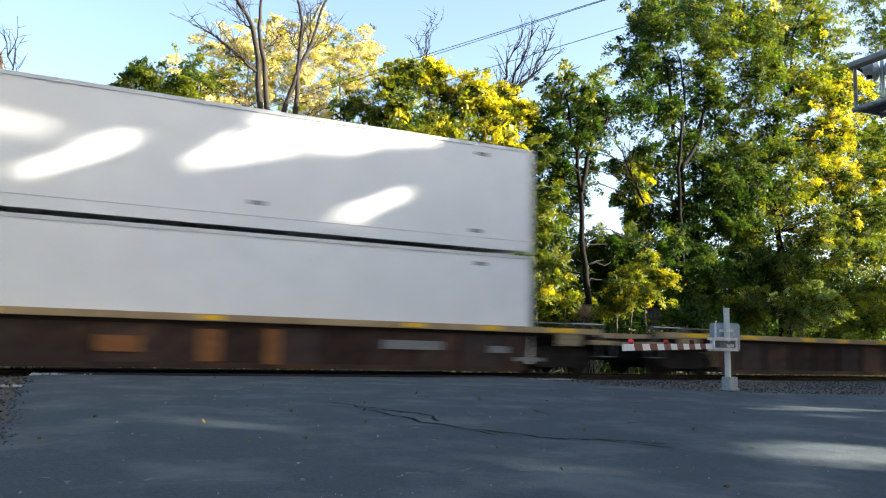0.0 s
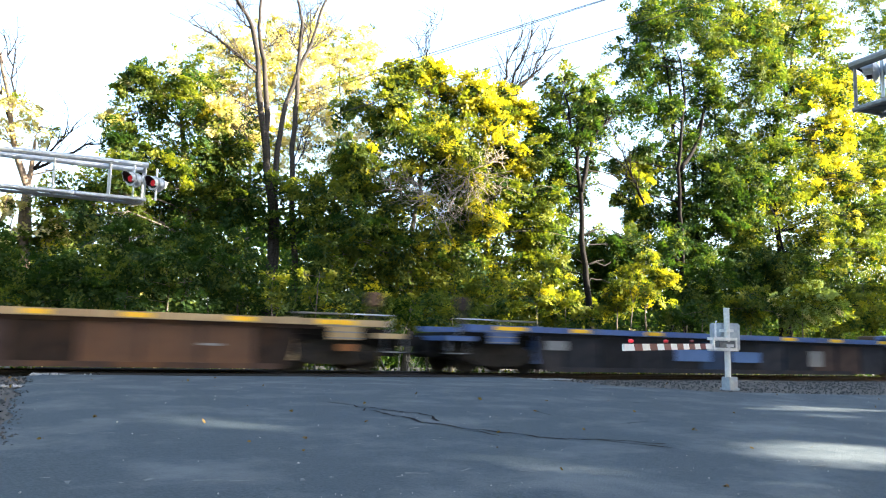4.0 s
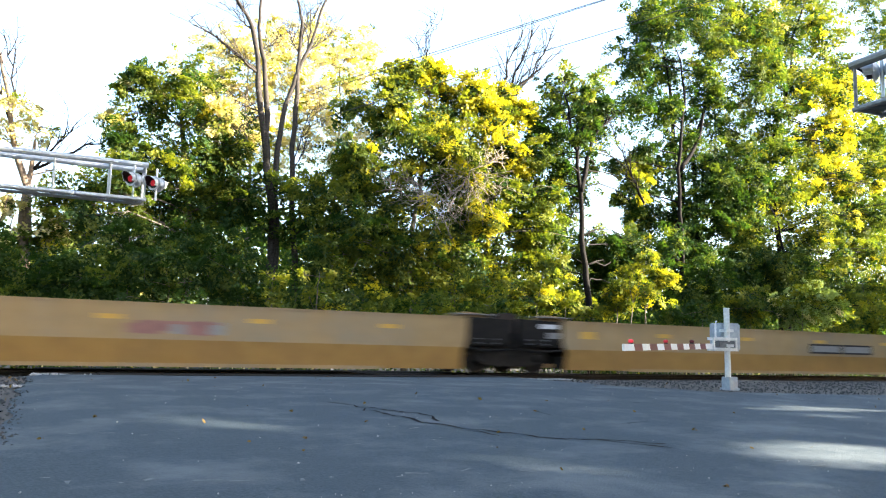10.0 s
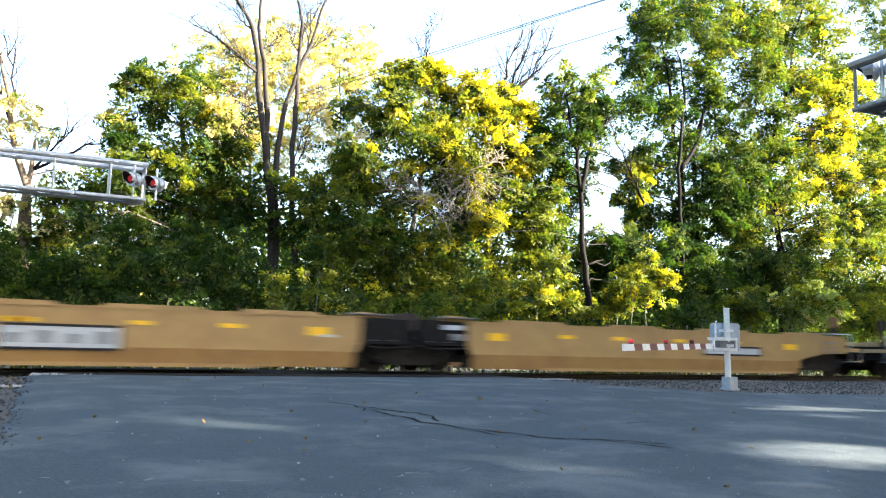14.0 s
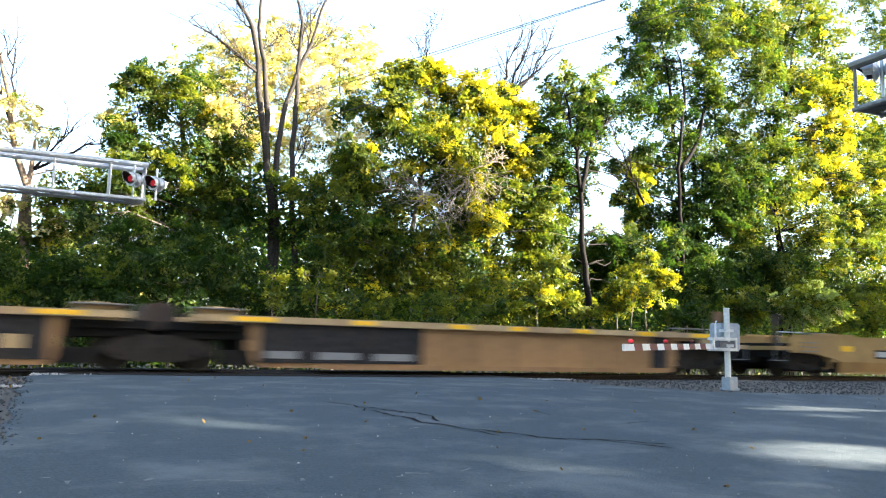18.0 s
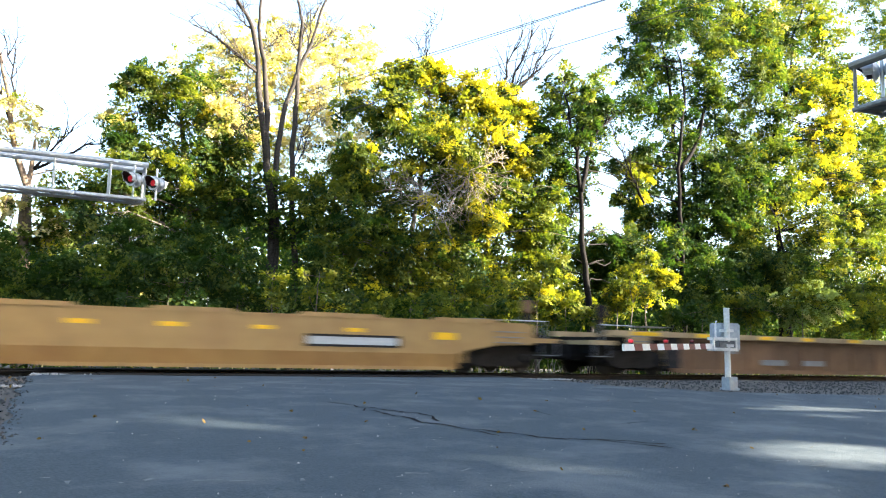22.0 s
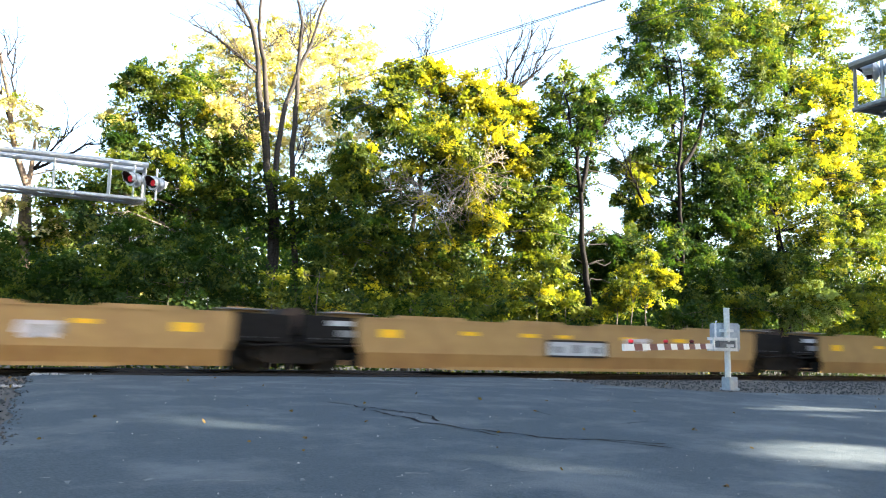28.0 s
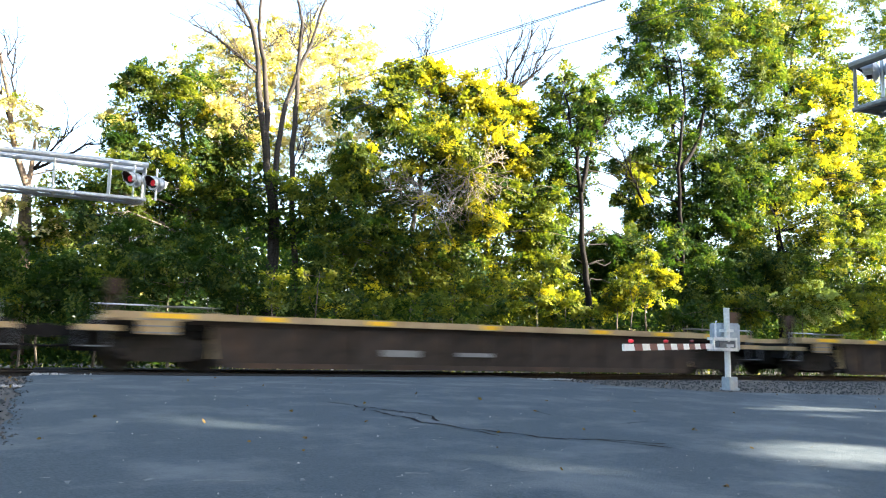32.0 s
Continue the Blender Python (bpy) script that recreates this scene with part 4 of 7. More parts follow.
signal_head(near_arm, 0.3, 0.05, 0.72, 120)


# ---- overhead wires ----
def wire(a, b, sag, r, label):
    a, b = Vector(a), Vector(b)
    pts = []
    for i in range(25):
        u = i / 24
        p = a.lerp(b, u)
        p.z -= sag * 4 * u * (1 - u)
        pts.append(p)
    me = Shape().tube(pts, r, 6).mesh("overhead_wire", WIRE)
    tagged(new("overhead_wire", me), label, "wire", "overhead wires")


WIRES = [((-7.32, 56.40, 8.50), (17.79, -3.90, 8.50)), ((-6.93, 57.45, 8.42), (17.51, -4.44, 8.42)), ((-7.27, 64.32, 8.10), (18.85, -6.87, 8.10))]
for a, b in WIRES:
    wire(a, b, 0.05, 0.0085, "thin black overhead power wire")


# ---- trees and brush ----
LEAVES = [DEEP_SHADED, GREEN, LIME, GOLD, STRAW, PALE]
# the first mix puts shade into the leaf colour of low and inner masses
MIX = {"deep_shaded": (0.75, 0.23, 0.02, 0, 0, 0), "green": (0.26, 0.50, 0.22, 0.02, 0, 0), "fresh": (0.16, 0.50, 0.33, 0.01, 0, 0), "lime": (0.03, 0.30, 0.62, 0.05, 0, 0),
       "gold": (0, 0.05, 0.19, 0.76, 0, 0), "straw": (0, 0.04, 0.12, 0.05, 0.79, 0), "pale": (0, 0.15, 0.2, 0, 0.05, 0.6),
       "turning": (0.02, 0.18, 0.56, 0.24, 0, 0), "olive": (0.18, 0.50, 0.26, 0.015, 0.045, 0)}


def limb_path(a, b, rng, bow=0.12, n=5):
    """A slightly crooked way from a to b."""
    a, b = Vector(a), Vector(b)
    d = (b - a).length
    out = []
    off = Vector((rng.uniform(-1, 1), rng.uniform(-1, 1), rng.uniform(0.0, 1.0))) * d * bow
    for i in range(n + 1):
        u = i / n
        j = Vector((rng.uniform(-1, 1), rng.uniform(-1, 1), rng.uniform(-1, 1))) * d * 0.025 * (0 < i < n)
        out.append(a.lerp(b, u) + off * math.sin(math.pi * u) + j)
    return out


def taper(r0, r1, n):
    return [r0 + (r1 - r0) * i / (n - 1) for i in range(n)]


def tree(name, stems, blobs, label, category="tree", seed=1, leaf=0.131, density=1.0, bark=BARK, radius=0.16, group="", twigs=2, gaps=(), core=0.6, clump=1.0, sprays=True, depth=0.8):
    """stems: ways of the trunk from the ground up; blobs: (x, y, z, rx, ry, rz, mix) masses of foliage hung on limbs that leave
    the nearest stem, each of many leafy sprays that arch outwards (or, for far trees, of loose clumps)."""
    rng = random.Random(seed)
    nr = np.random.default_rng(seed)
    root = empty(name, stems[0][0], label, category, group)
    inv = Vector(stems[0][0])
    for k, s in enumerate(stems):
        pts = [Vector(p) - inv for p in s]
        fine = []
        for i in range(len(pts) - 1):
            fine += limb_path(pts[i], pts[i + 1], rng, 0.03, 3)[:-1]
        fine.append(pts[-1])
        part("trunk", Shape().tube(fine, taper(radius * (1 if k == 0 else 0.75), radius * 0.22, len(fine)), 9), bark, root, smooth=True)
    cs, ss, ms, fs = [], [], [], []
    for bx, by, bz, rx, ry, rz, mix in blobs:
        c = Vector((bx, by + (rng.uniform(-depth, depth) if sprays else 0), bz)) - inv
        # limb from the nearest stem point lying lower than the mass
        best = None
        for s in stems:
            for i in range(len(s) - 1):
                for u in (0.0, 0.25, 0.5, 0.75, 1.0):
                    p = Vector(s[i]).lerp(Vector(s[i + 1]), u) - inv
                    cost = (p - c).length + (2.0 * max(0, p.z - c.z))
                    if best is None or cost < best[0]:
                        best = (cost, p)
        way = limb_path(best[1], c, rng)
        limbs = Shape()
        limbs.tube(way, taper(min(radius * 0.22, 0.032), 0.010, len(way)), 6)
        n = max(5, int(density * (23 * (rx + 0.1) * (rz + 0.1) + 6))) if sprays else max(5 if clump == 1.0 else 2, int(16.0 * density * (rx * rz + ry * rz * 0.5) ** 0.5 * (rx * rz) ** 0.5 + 8 * density))
        u = nr.normal(size=(n, 3))
        u /= np.linalg.norm(u, axis=1)[:, None]
        q = u * (nr.random((n, 1)) ** 0.45) * np.array([rx, ry, rz]) * (1 + 0.38 * nr.normal(size=(n, 1)))
        for i in range(min(n, twigs * 3)):
            e = c + Vector(q[i])
            w = limb_path(way[-1 - (i % 3)], e, rng, 0.1, 3)
            limbs.tube(w, taper(radius * 0.12, 0.008, len(w)), 4)
        part("limb", limbs, bark, root, smooth=True)
        weights = np.array(MIX[mix], float)
        if core:   # larger inner leaves, darkened to stand for shade in the heart of the mass
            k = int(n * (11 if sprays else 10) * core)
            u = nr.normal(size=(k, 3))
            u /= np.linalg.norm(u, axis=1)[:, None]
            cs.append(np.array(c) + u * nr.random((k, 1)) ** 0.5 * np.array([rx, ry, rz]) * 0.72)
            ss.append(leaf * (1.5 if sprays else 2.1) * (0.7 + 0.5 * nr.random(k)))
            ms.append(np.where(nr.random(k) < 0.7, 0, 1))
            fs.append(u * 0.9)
        for i in range(n if sprays else 0):
            k = max(6, int(nr.integers(40, 76) * clump))
            rim = np.array([rx, ry, rz])
            u = nr.normal(size=3)
            u /= np.linalg.norm(u)
            start = u * rim * nr.uniform(0.15, 0.95)
            way_out = u * 0.75 + nr.normal(size=3) * 0.45 + np.array([0, 0, 0.12])
            way_out /= np.linalg.norm(way_out)
            long = nr.uniform(0.35, 0.95) * min(1.0, 0.35 + 0.5 * (rx + rz) / 2) * clump
            up = np.array([0, 0, 1.0]) + u * 0.5 + nr.normal(size=3) * 0.28
            up -= way_out * (up @ way_out)
            up /= np.linalg.norm(up)
            side = np.cross(way_out, up)
            a = nr.random(k) ** 0.8
            wide = (0.09 + 0.13 * np.sin(np.pi * np.clip(a * 0.9 + 0.08, 0, 1))) * (0.6 + 0.5 * long)
            p = start + np.outer(a * long, way_out) + np.outer(nr.normal(size=k) * wide, side) + np.outer(nr.normal(size=k) * 0.055, up)
            p[:, 2] -= 0.22 * a ** 2 * long
            cs.append(p + np.array(c))
            fs.append(np.tile(up * 1.15 - np.array([0, 0, 0.5]), (k, 1)))
            ss.append(leaf * (0.65 + 0.7 * nr.random(k)))
            main = nr.choice(6, p=weights / weights.sum())
            other = nr.choice(6, size=k, p=weights / weights.sum())
            ms.append(np.where(nr.random(k) < 0.96, main, other))
        for i in range(0 if sprays else n):
            k = int(nr.integers(58, 126) * clump)
            r = (0.18 + 0.30 * nr.random()) * clump
            p = nr.normal(size=(k, 3)) * np.array([r * nr.uniform(0.55, 1.2), r, r * nr.uniform(0.35, 1.15)])
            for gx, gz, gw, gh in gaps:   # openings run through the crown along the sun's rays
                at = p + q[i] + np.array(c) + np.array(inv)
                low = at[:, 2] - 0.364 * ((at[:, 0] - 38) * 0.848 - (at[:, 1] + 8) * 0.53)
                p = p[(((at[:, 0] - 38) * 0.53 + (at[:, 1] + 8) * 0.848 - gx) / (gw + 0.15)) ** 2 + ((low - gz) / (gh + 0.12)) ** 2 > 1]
            k = len(p)
            cs.append(p + q[i] + np.array(c))
            out = p / r * 0.42 + q[i] / np.array([rx, ry, rz]) * 0.65
            fs.append(out)
            ss.append(leaf * (0.65 + 0.7 * nr.random(k)))
            main = nr.choice(6, p=weights / weights.sum())
            other = nr.choice(6, size=k, p=weights / weights.sum())
            ms.append(np.where(nr.random(k) < 0.965, main, other))
    if blobs:
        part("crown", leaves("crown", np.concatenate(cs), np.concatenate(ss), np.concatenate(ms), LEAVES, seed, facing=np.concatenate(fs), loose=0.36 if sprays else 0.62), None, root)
    return root


def bare_branches(root, inv, start, ends, r, bark, seed):
    """Leafless forking branches from a start to each end."""
    rng = random.Random(seed)
    for e in ends:
        sh = Shape()
        w = limb_path(Vector(start) - inv, Vector(e) - inv, rng, 0.06, 7)
        sh.tube(w, taper(r, r * 0.22, len(w)), 6)
        for i in range(2, 8):
            for k in range(2):
                d = (w[min(i, 7)] - w[i - 1]).normalized()
                t = w[i - 1] + (d + Vector((rng.uniform(-0.8, 0.8), rng.uniform(-0.6, 0.6), rng.uniform(-0.1, 0.8)))).normalized() * rng.uniform(0.5, 1.5)
                q = limb_path(w[i - 1], t, rng, 0.1, 4)
                sh.tube(q, taper(r * 0.35, 0.008, len(q)), 4)
                for j in range(2):
                    m = q[2 + j]
                    t2 = m + Vector((rng.uniform(-0.5, 0.5), rng.uniform(-0.4, 0.4), rng.uniform(0.0, 0.6)))
                    sh.tube(limb_path(m, t2, rng, 0.1, 2), [0.012, 0.009, 0.005], 3)
        part("branch", sh, bark, root, "leafless forking branch", smooth=True)


grown = tree('deciduous_tree', [[(-0.93, 31.5, -0.6), (-1.09, 31.5, 3.86), (-1.16, 31.5, 6.1), (-1.04, 31.5, 7.77)], [(-0.93, 31.5, -0.6), (-1.16, 31.5, 6.1), (-1.84, 31.5, 8.28), (-2.41, 31.5, 10.9)]], [
    (-1.45, 31.5, 9.07, 1.07, 1.01, 0.92, 'straw'),
    (-1.97, 31.5, 7.74, 0.84, 0.88, 1.0, 'straw'),
    (-0.85, 31.5, 8.32, 0.75, 0.68, 0.61, 'straw'),
    (-0.02, 31.5, 4.77, 0.96, 0.79, 0.71, 'straw'),
    (-1.89, 31.5, 4.6, 0.62, 0.65, 0.99, 'straw'),
    (0.74, 31.5, 5.89, 0.98, 0.91, 0.83, 'fresh'),
    (-0.36, 31.5, 6.81, 0.54, 0.56, 0.51, 'lime')],
    'thick-trunked roadside tree with thin yellowing crown', 'tree', seed=11, core=0.0, density=0.45, radius=0.23, bark=BARK_SUNLIT)
bare_branches(grown, Vector((-0.93, 31.5, -0.6)), (-1.0, 31.5, 6.74), [(0.17, 31.5, 8.37), (1.82, 31.5, 8.39)], 0.06, BARK_SHADED, 61)
bare_branches(grown, Vector((-0.93, 31.5, -0.6)), (-1.84, 31.5, 8.28), [(-2.37, 31.5, 11.55), (-2.74, 31.5, 10.63)], 0.05, BARK_SHADED, 62)
tree('deciduous_tree', [[(4.45, 30.5, -0.57), (4.31, 30.5, 4.6), (3.95, 30.5, 8.02), (3.62, 30.5, 11.06)]], [
    (3.66, 30.5, 10.4, 1.24, 1.06, 0.96, 'olive'),
    (2.6, 30.5, 9.34, 1.32, 1.04, 0.95, 'olive'),
    (4.29, 30.5, 9.28, 1.47, 1.18, 1.08, 'olive'),
    (2.19, 30.5, 10.47, 0.62, 0.51, 0.46, 'deep_shaded'),
    (4.95, 30.5, 10.62, 0.8, 0.84, 0.77, 'fresh'),
    (1.99, 30.5, 7.64, 1.3, 1.25, 1.14, 'deep_shaded'),
    (4.09, 30.5, 7.49, 1.9, 1.29, 1.17, 'green'),
    (5.73, 30.5, 8.26, 1.26, 1.32, 1.31, 'olive'),
    (3.18, 30.5, 5.98, 2.19, 1.26, 1.15, 'deep_shaded'),
    (5.42, 30.5, 6.22, 1.59, 1.43, 1.3, 'olive'),
    (1.61, 30.5, 6.23, 1.29, 1.12, 1.02, 'green'),
    (1.62, 30.0, 9.68, 0.36, 0.32, 0.30, 'olive'),
    (1.40, 30.0, 8.70, 0.36, 0.32, 0.30, 'straw'),
    (2.10, 30.0, 8.18, 0.58, 0.52, 0.49, 'olive'),
    (2.15, 30.0, 10.31, 0.45, 0.41, 0.38, 'olive'),
    (4.78, 30.0, 10.11, 0.50, 0.45, 0.43, 'straw'),
    (5.05, 30.0, 9.04, 0.68, 0.61, 0.58, 'straw'),
    (3.45, 30.0, 6.98, 0.88, 0.79, 0.75, 'olive'),
    (5.25, 30.0, 7.42, 0.76, 0.68, 0.64, 'olive'),
    (4.31, 30.0, 6.02, 0.88, 0.79, 0.75, 'green'),
    (2.10, 30.0, 6.82, 0.70, 0.63, 0.60, 'olive'),
    (5.97, 30.0, 5.98, 0.89, 0.80, 0.75, 'deep_shaded'),
    (2.59, 30.0, 5.11, 0.87, 0.78, 0.74, 'green'),
    (4.20, 30.0, 4.53, 0.87, 0.79, 0.74, 'deep_shaded'),
    (0.94, 30.0, 4.86, 0.87, 0.78, 0.74, 'green'),
    (-0.11, 30.0, 4.56, 0.69, 0.62, 0.59, 'olive'),
    (-0.34, 30.8, 5.35, 0.58, 0.52, 0.49, 'olive'),
    (0.45, 30.8, 5.64, 0.58, 0.52, 0.49, 'olive'),
    (-0.53, 30.8, 4.33, 0.62, 0.56, 0.53, 'green'),
    (-1.47, 30.8, 4.05, 0.58, 0.52, 0.49, 'olive'),
    (0.44, 30.8, 4.51, 0.67, 0.60, 0.57, 'green'),
    (1.17, 30.8, 6.03, 0.54, 0.48, 0.46, 'olive'),
    (-1.66, 30.8, 5.32, 0.40, 0.36, 0.34, 'straw')],
    'dense green tree in full leaf behind the track', 'tree', seed=12, radius=0.2, density=1.15)
grown = tree('tall_bare_tree', [[(7.31, 29.5, -0.54), (7.24, 29.5, 3.97), (6.90, 29.5, 7.31), (6.57, 29.5, 9.48), (6.38, 29.5, 11.02), (6.10, 29.5, 12.66), (5.80, 29.5, 13.28), (5.38, 29.5, 13.87), (5.07, 29.5, 14.60)],
    [(6.90, 29.5, 7.31), (6.83, 29.5, 9.41), (6.68, 29.5, 10.62), (6.46, 29.5, 11.94), (6.31, 29.5, 12.82), (6.34, 29.5, 13.97), (6.33, 29.5, 14.90)],
    [(7.55, 29.5, -0.54), (7.41, 29.5, 3.98), (7.25, 29.5, 7.57), (7.41, 29.5, 9.38), (7.79, 29.5, 10.81), (7.98, 29.5, 11.54), (8.29, 29.5, 12.29), (8.59, 29.5, 13.29), (8.94, 29.5, 14.56), (9.05, 29.5, 15.31)],
    [(8.05, 29.5, -0.54), (8.15, 29.5, 4.04), (7.90, 29.5, 7.43), (7.90, 29.5, 9.91), (7.91, 29.5, 11.52), (7.97, 29.5, 12.28), (8.01, 29.5, 13.41), (7.78, 29.5, 14.30), (7.64, 29.5, 14.98)]], [
    (6.65, 29.5, 5.11, 0.98, 0.88, 0.84, 'deep_shaded'),
    (8.50, 29.5, 5.27, 1.06, 0.96, 0.91, 'deep_shaded'),
    (7.33, 29.5, 6.48, 0.75, 0.68, 0.64, 'green'),
    (6.04, 29.5, 6.55, 0.75, 0.67, 0.63, 'green'),
    (8.88, 29.5, 6.87, 0.67, 0.61, 0.57, 'olive'),
    (9.86, 29.5, 5.62, 0.90, 0.81, 0.77, 'green')],
    'tall half-dead tree with several leafless grey trunks', 'tree', seed=13, core=0.5, density=0.8, radius=0.17, bark=BARK_GREY)
bare_branches(grown, Vector((7.31, 29.5, -0.54)), (6.38, 29.5, 11.02), [(3.84, 29.5, 12.44), (4.94, 29.5, 11.98)], 0.055, BARK_GREY, 63)
bare_branches(grown, Vector((7.31, 29.5, -0.54)), (6.10, 29.5, 12.66), [(5.43, 29.5, 13.09), (5.53, 29.5, 14.02)], 0.035, BARK_GREY, 64)
bare_branches(grown, Vector((7.31, 29.5, -0.54)), (6.46, 29.5, 11.94), [(6.89, 29.5, 12.23)], 0.025, BARK_GREY, 65)
bare_branches(grown, Vector((7.31, 29.5, -0.54)), (8.29, 29.5, 12.29), [(8.60, 29.5, 14.13), (9.35, 29.5, 13.21)], 0.04, BARK_GREY, 66)
bare_branches(grown, Vector((7.31, 29.5, -0.54)), (7.98, 29.5, 12.11), [(7.57, 29.5, 12.62), (8.28, 29.5, 13.94)], 0.03, BARK_GREY, 67)
bare_branches(grown, Vector((7.31, 29.5, -0.54)), (6.57, 29.5, 9.48), [(5.44, 29.5, 9.74), (5.93, 29.5, 8.61)], 0.03, BARK_GREY, 68)
bare_branches(grown, Vector((7.31, 29.5, -0.54)), (7.90, 29.5, 7.43), [(8.52, 29.5, 8.64), (8.75, 29.5, 9.82)], 0.03, BARK_GREY, 69)
tree('deciduous_tree', [[(8.12, 38, -0.62), (8.15, 38.0, 6.37), (7.73, 38.0, 14.23)], [(12.6, 38, -0.62), (12.41, 38.0, 6.76), (12.37, 38.0, 15.08)]], [
    (7.16, 38.0, 14.7, 1.31, 1.37, 1.25, 'straw'),
    (8.79, 38.0, 15.59, 1.49, 1.4, 1.27, 'straw'),
    (6.71, 38.0, 12.9, 1.44, 1.36, 1.23, 'straw'),
    (8.36, 38.0, 12.89, 1.76, 1.53, 1.4, 'straw'),
    (10.56, 38.0, 15.04, 1.21, 1.27, 1.44, 'straw'),
    (12.36, 38.0, 15.38, 1.39, 1.45, 1.47, 'straw'),
    (11.24, 38.0, 13.07, 1.66, 1.59, 1.44, 'straw'),
    (13.07, 38.0, 13.07, 1.23, 1.29, 1.47, 'lime'),
    (7.66, 38.0, 10.5, 1.73, 1.51, 1.37, 'straw'),
    (10.18, 38.0, 10.56, 2.08, 1.55, 1.41, 'straw'),
    (12.54, 38.0, 10.88, 1.83, 1.6, 1.45, 'straw'),
    (13.92, 38.0, 15.36, 0.94, 0.99, 1.19, 'straw'),
    (6.32, 38.0, 15.11, 1.01, 1.06, 1.1, 'straw'),
    (13.55, 38.0, 16.85, 0.94, 0.99, 1.05, 'straw'),
    (11.08, 38.0, 16.65, 1.07, 1.12, 1.16, 'straw'),
    (9.46, 38.0, 13.66, 1.49, 1.4, 1.27, 'straw'),
    (6.3, 38.0, 10.87, 1.28, 1.34, 1.22, 'straw'),
    (14.36, 38.0, 12.05, 1.25, 1.31, 1.48, 'straw'),
    (7.41, 38.0, 15.03, 1.18, 1.06, 1.00, 'straw'),
    (8.70, 38.0, 14.55, 1.33, 1.20, 1.13, 'straw'),
    (12.51, 38.0, 15.41, 1.16, 1.04, 0.98, 'straw'),
    (13.10, 38.0, 13.83, 0.97, 0.87, 0.82, 'straw'),
    (11.29, 38.0, 12.04, 1.24, 1.11, 1.05, 'straw'),
    (9.58, 38.0, 11.20, 1.31, 1.17, 1.11, 'straw'),
    (7.56, 38.0, 12.33, 1.30, 1.17, 1.11, 'straw'),
    (6.35, 38.0, 13.55, 0.87, 0.78, 0.74, 'straw'),
    (8.22, 38.0, 10.24, 1.29, 1.16, 1.09, 'lime'),
    (13.74, 38.0, 16.10, 0.56, 0.50, 0.47, 'straw'),
    (12.65, 38.0, 10.45, 1.18, 1.06, 1.00, 'fresh'),
    (10.78, 38.0, 13.44, 1.19, 1.07, 1.01, 'straw'),
    (9.95, 38.0, 15.53, 1.14, 1.03, 0.97, 'straw'),
    (7.11, 38.0, 10.70, 1.14, 1.03, 0.97, 'olive'),
    (9.30, 38.0, 16.89, 0.67, 0.60, 0.57, 'straw'),
    (12.00, 38.0, 16.54, 0.67, 0.61, 0.57, 'straw'),
    (11.88, 38.0, 8.74, 1.60, 1.44, 1.36, 'olive'),
    (8.87, 38.0, 8.40, 1.56, 1.41, 1.33, 'olive'),
    (6.95, 38.0, 8.73, 1.27, 1.14, 1.08, 'olive')],
    'pale yellow autumn trees standing further back', 'tree', seed=14, core=0.0, density=0.7, radius=0.16)
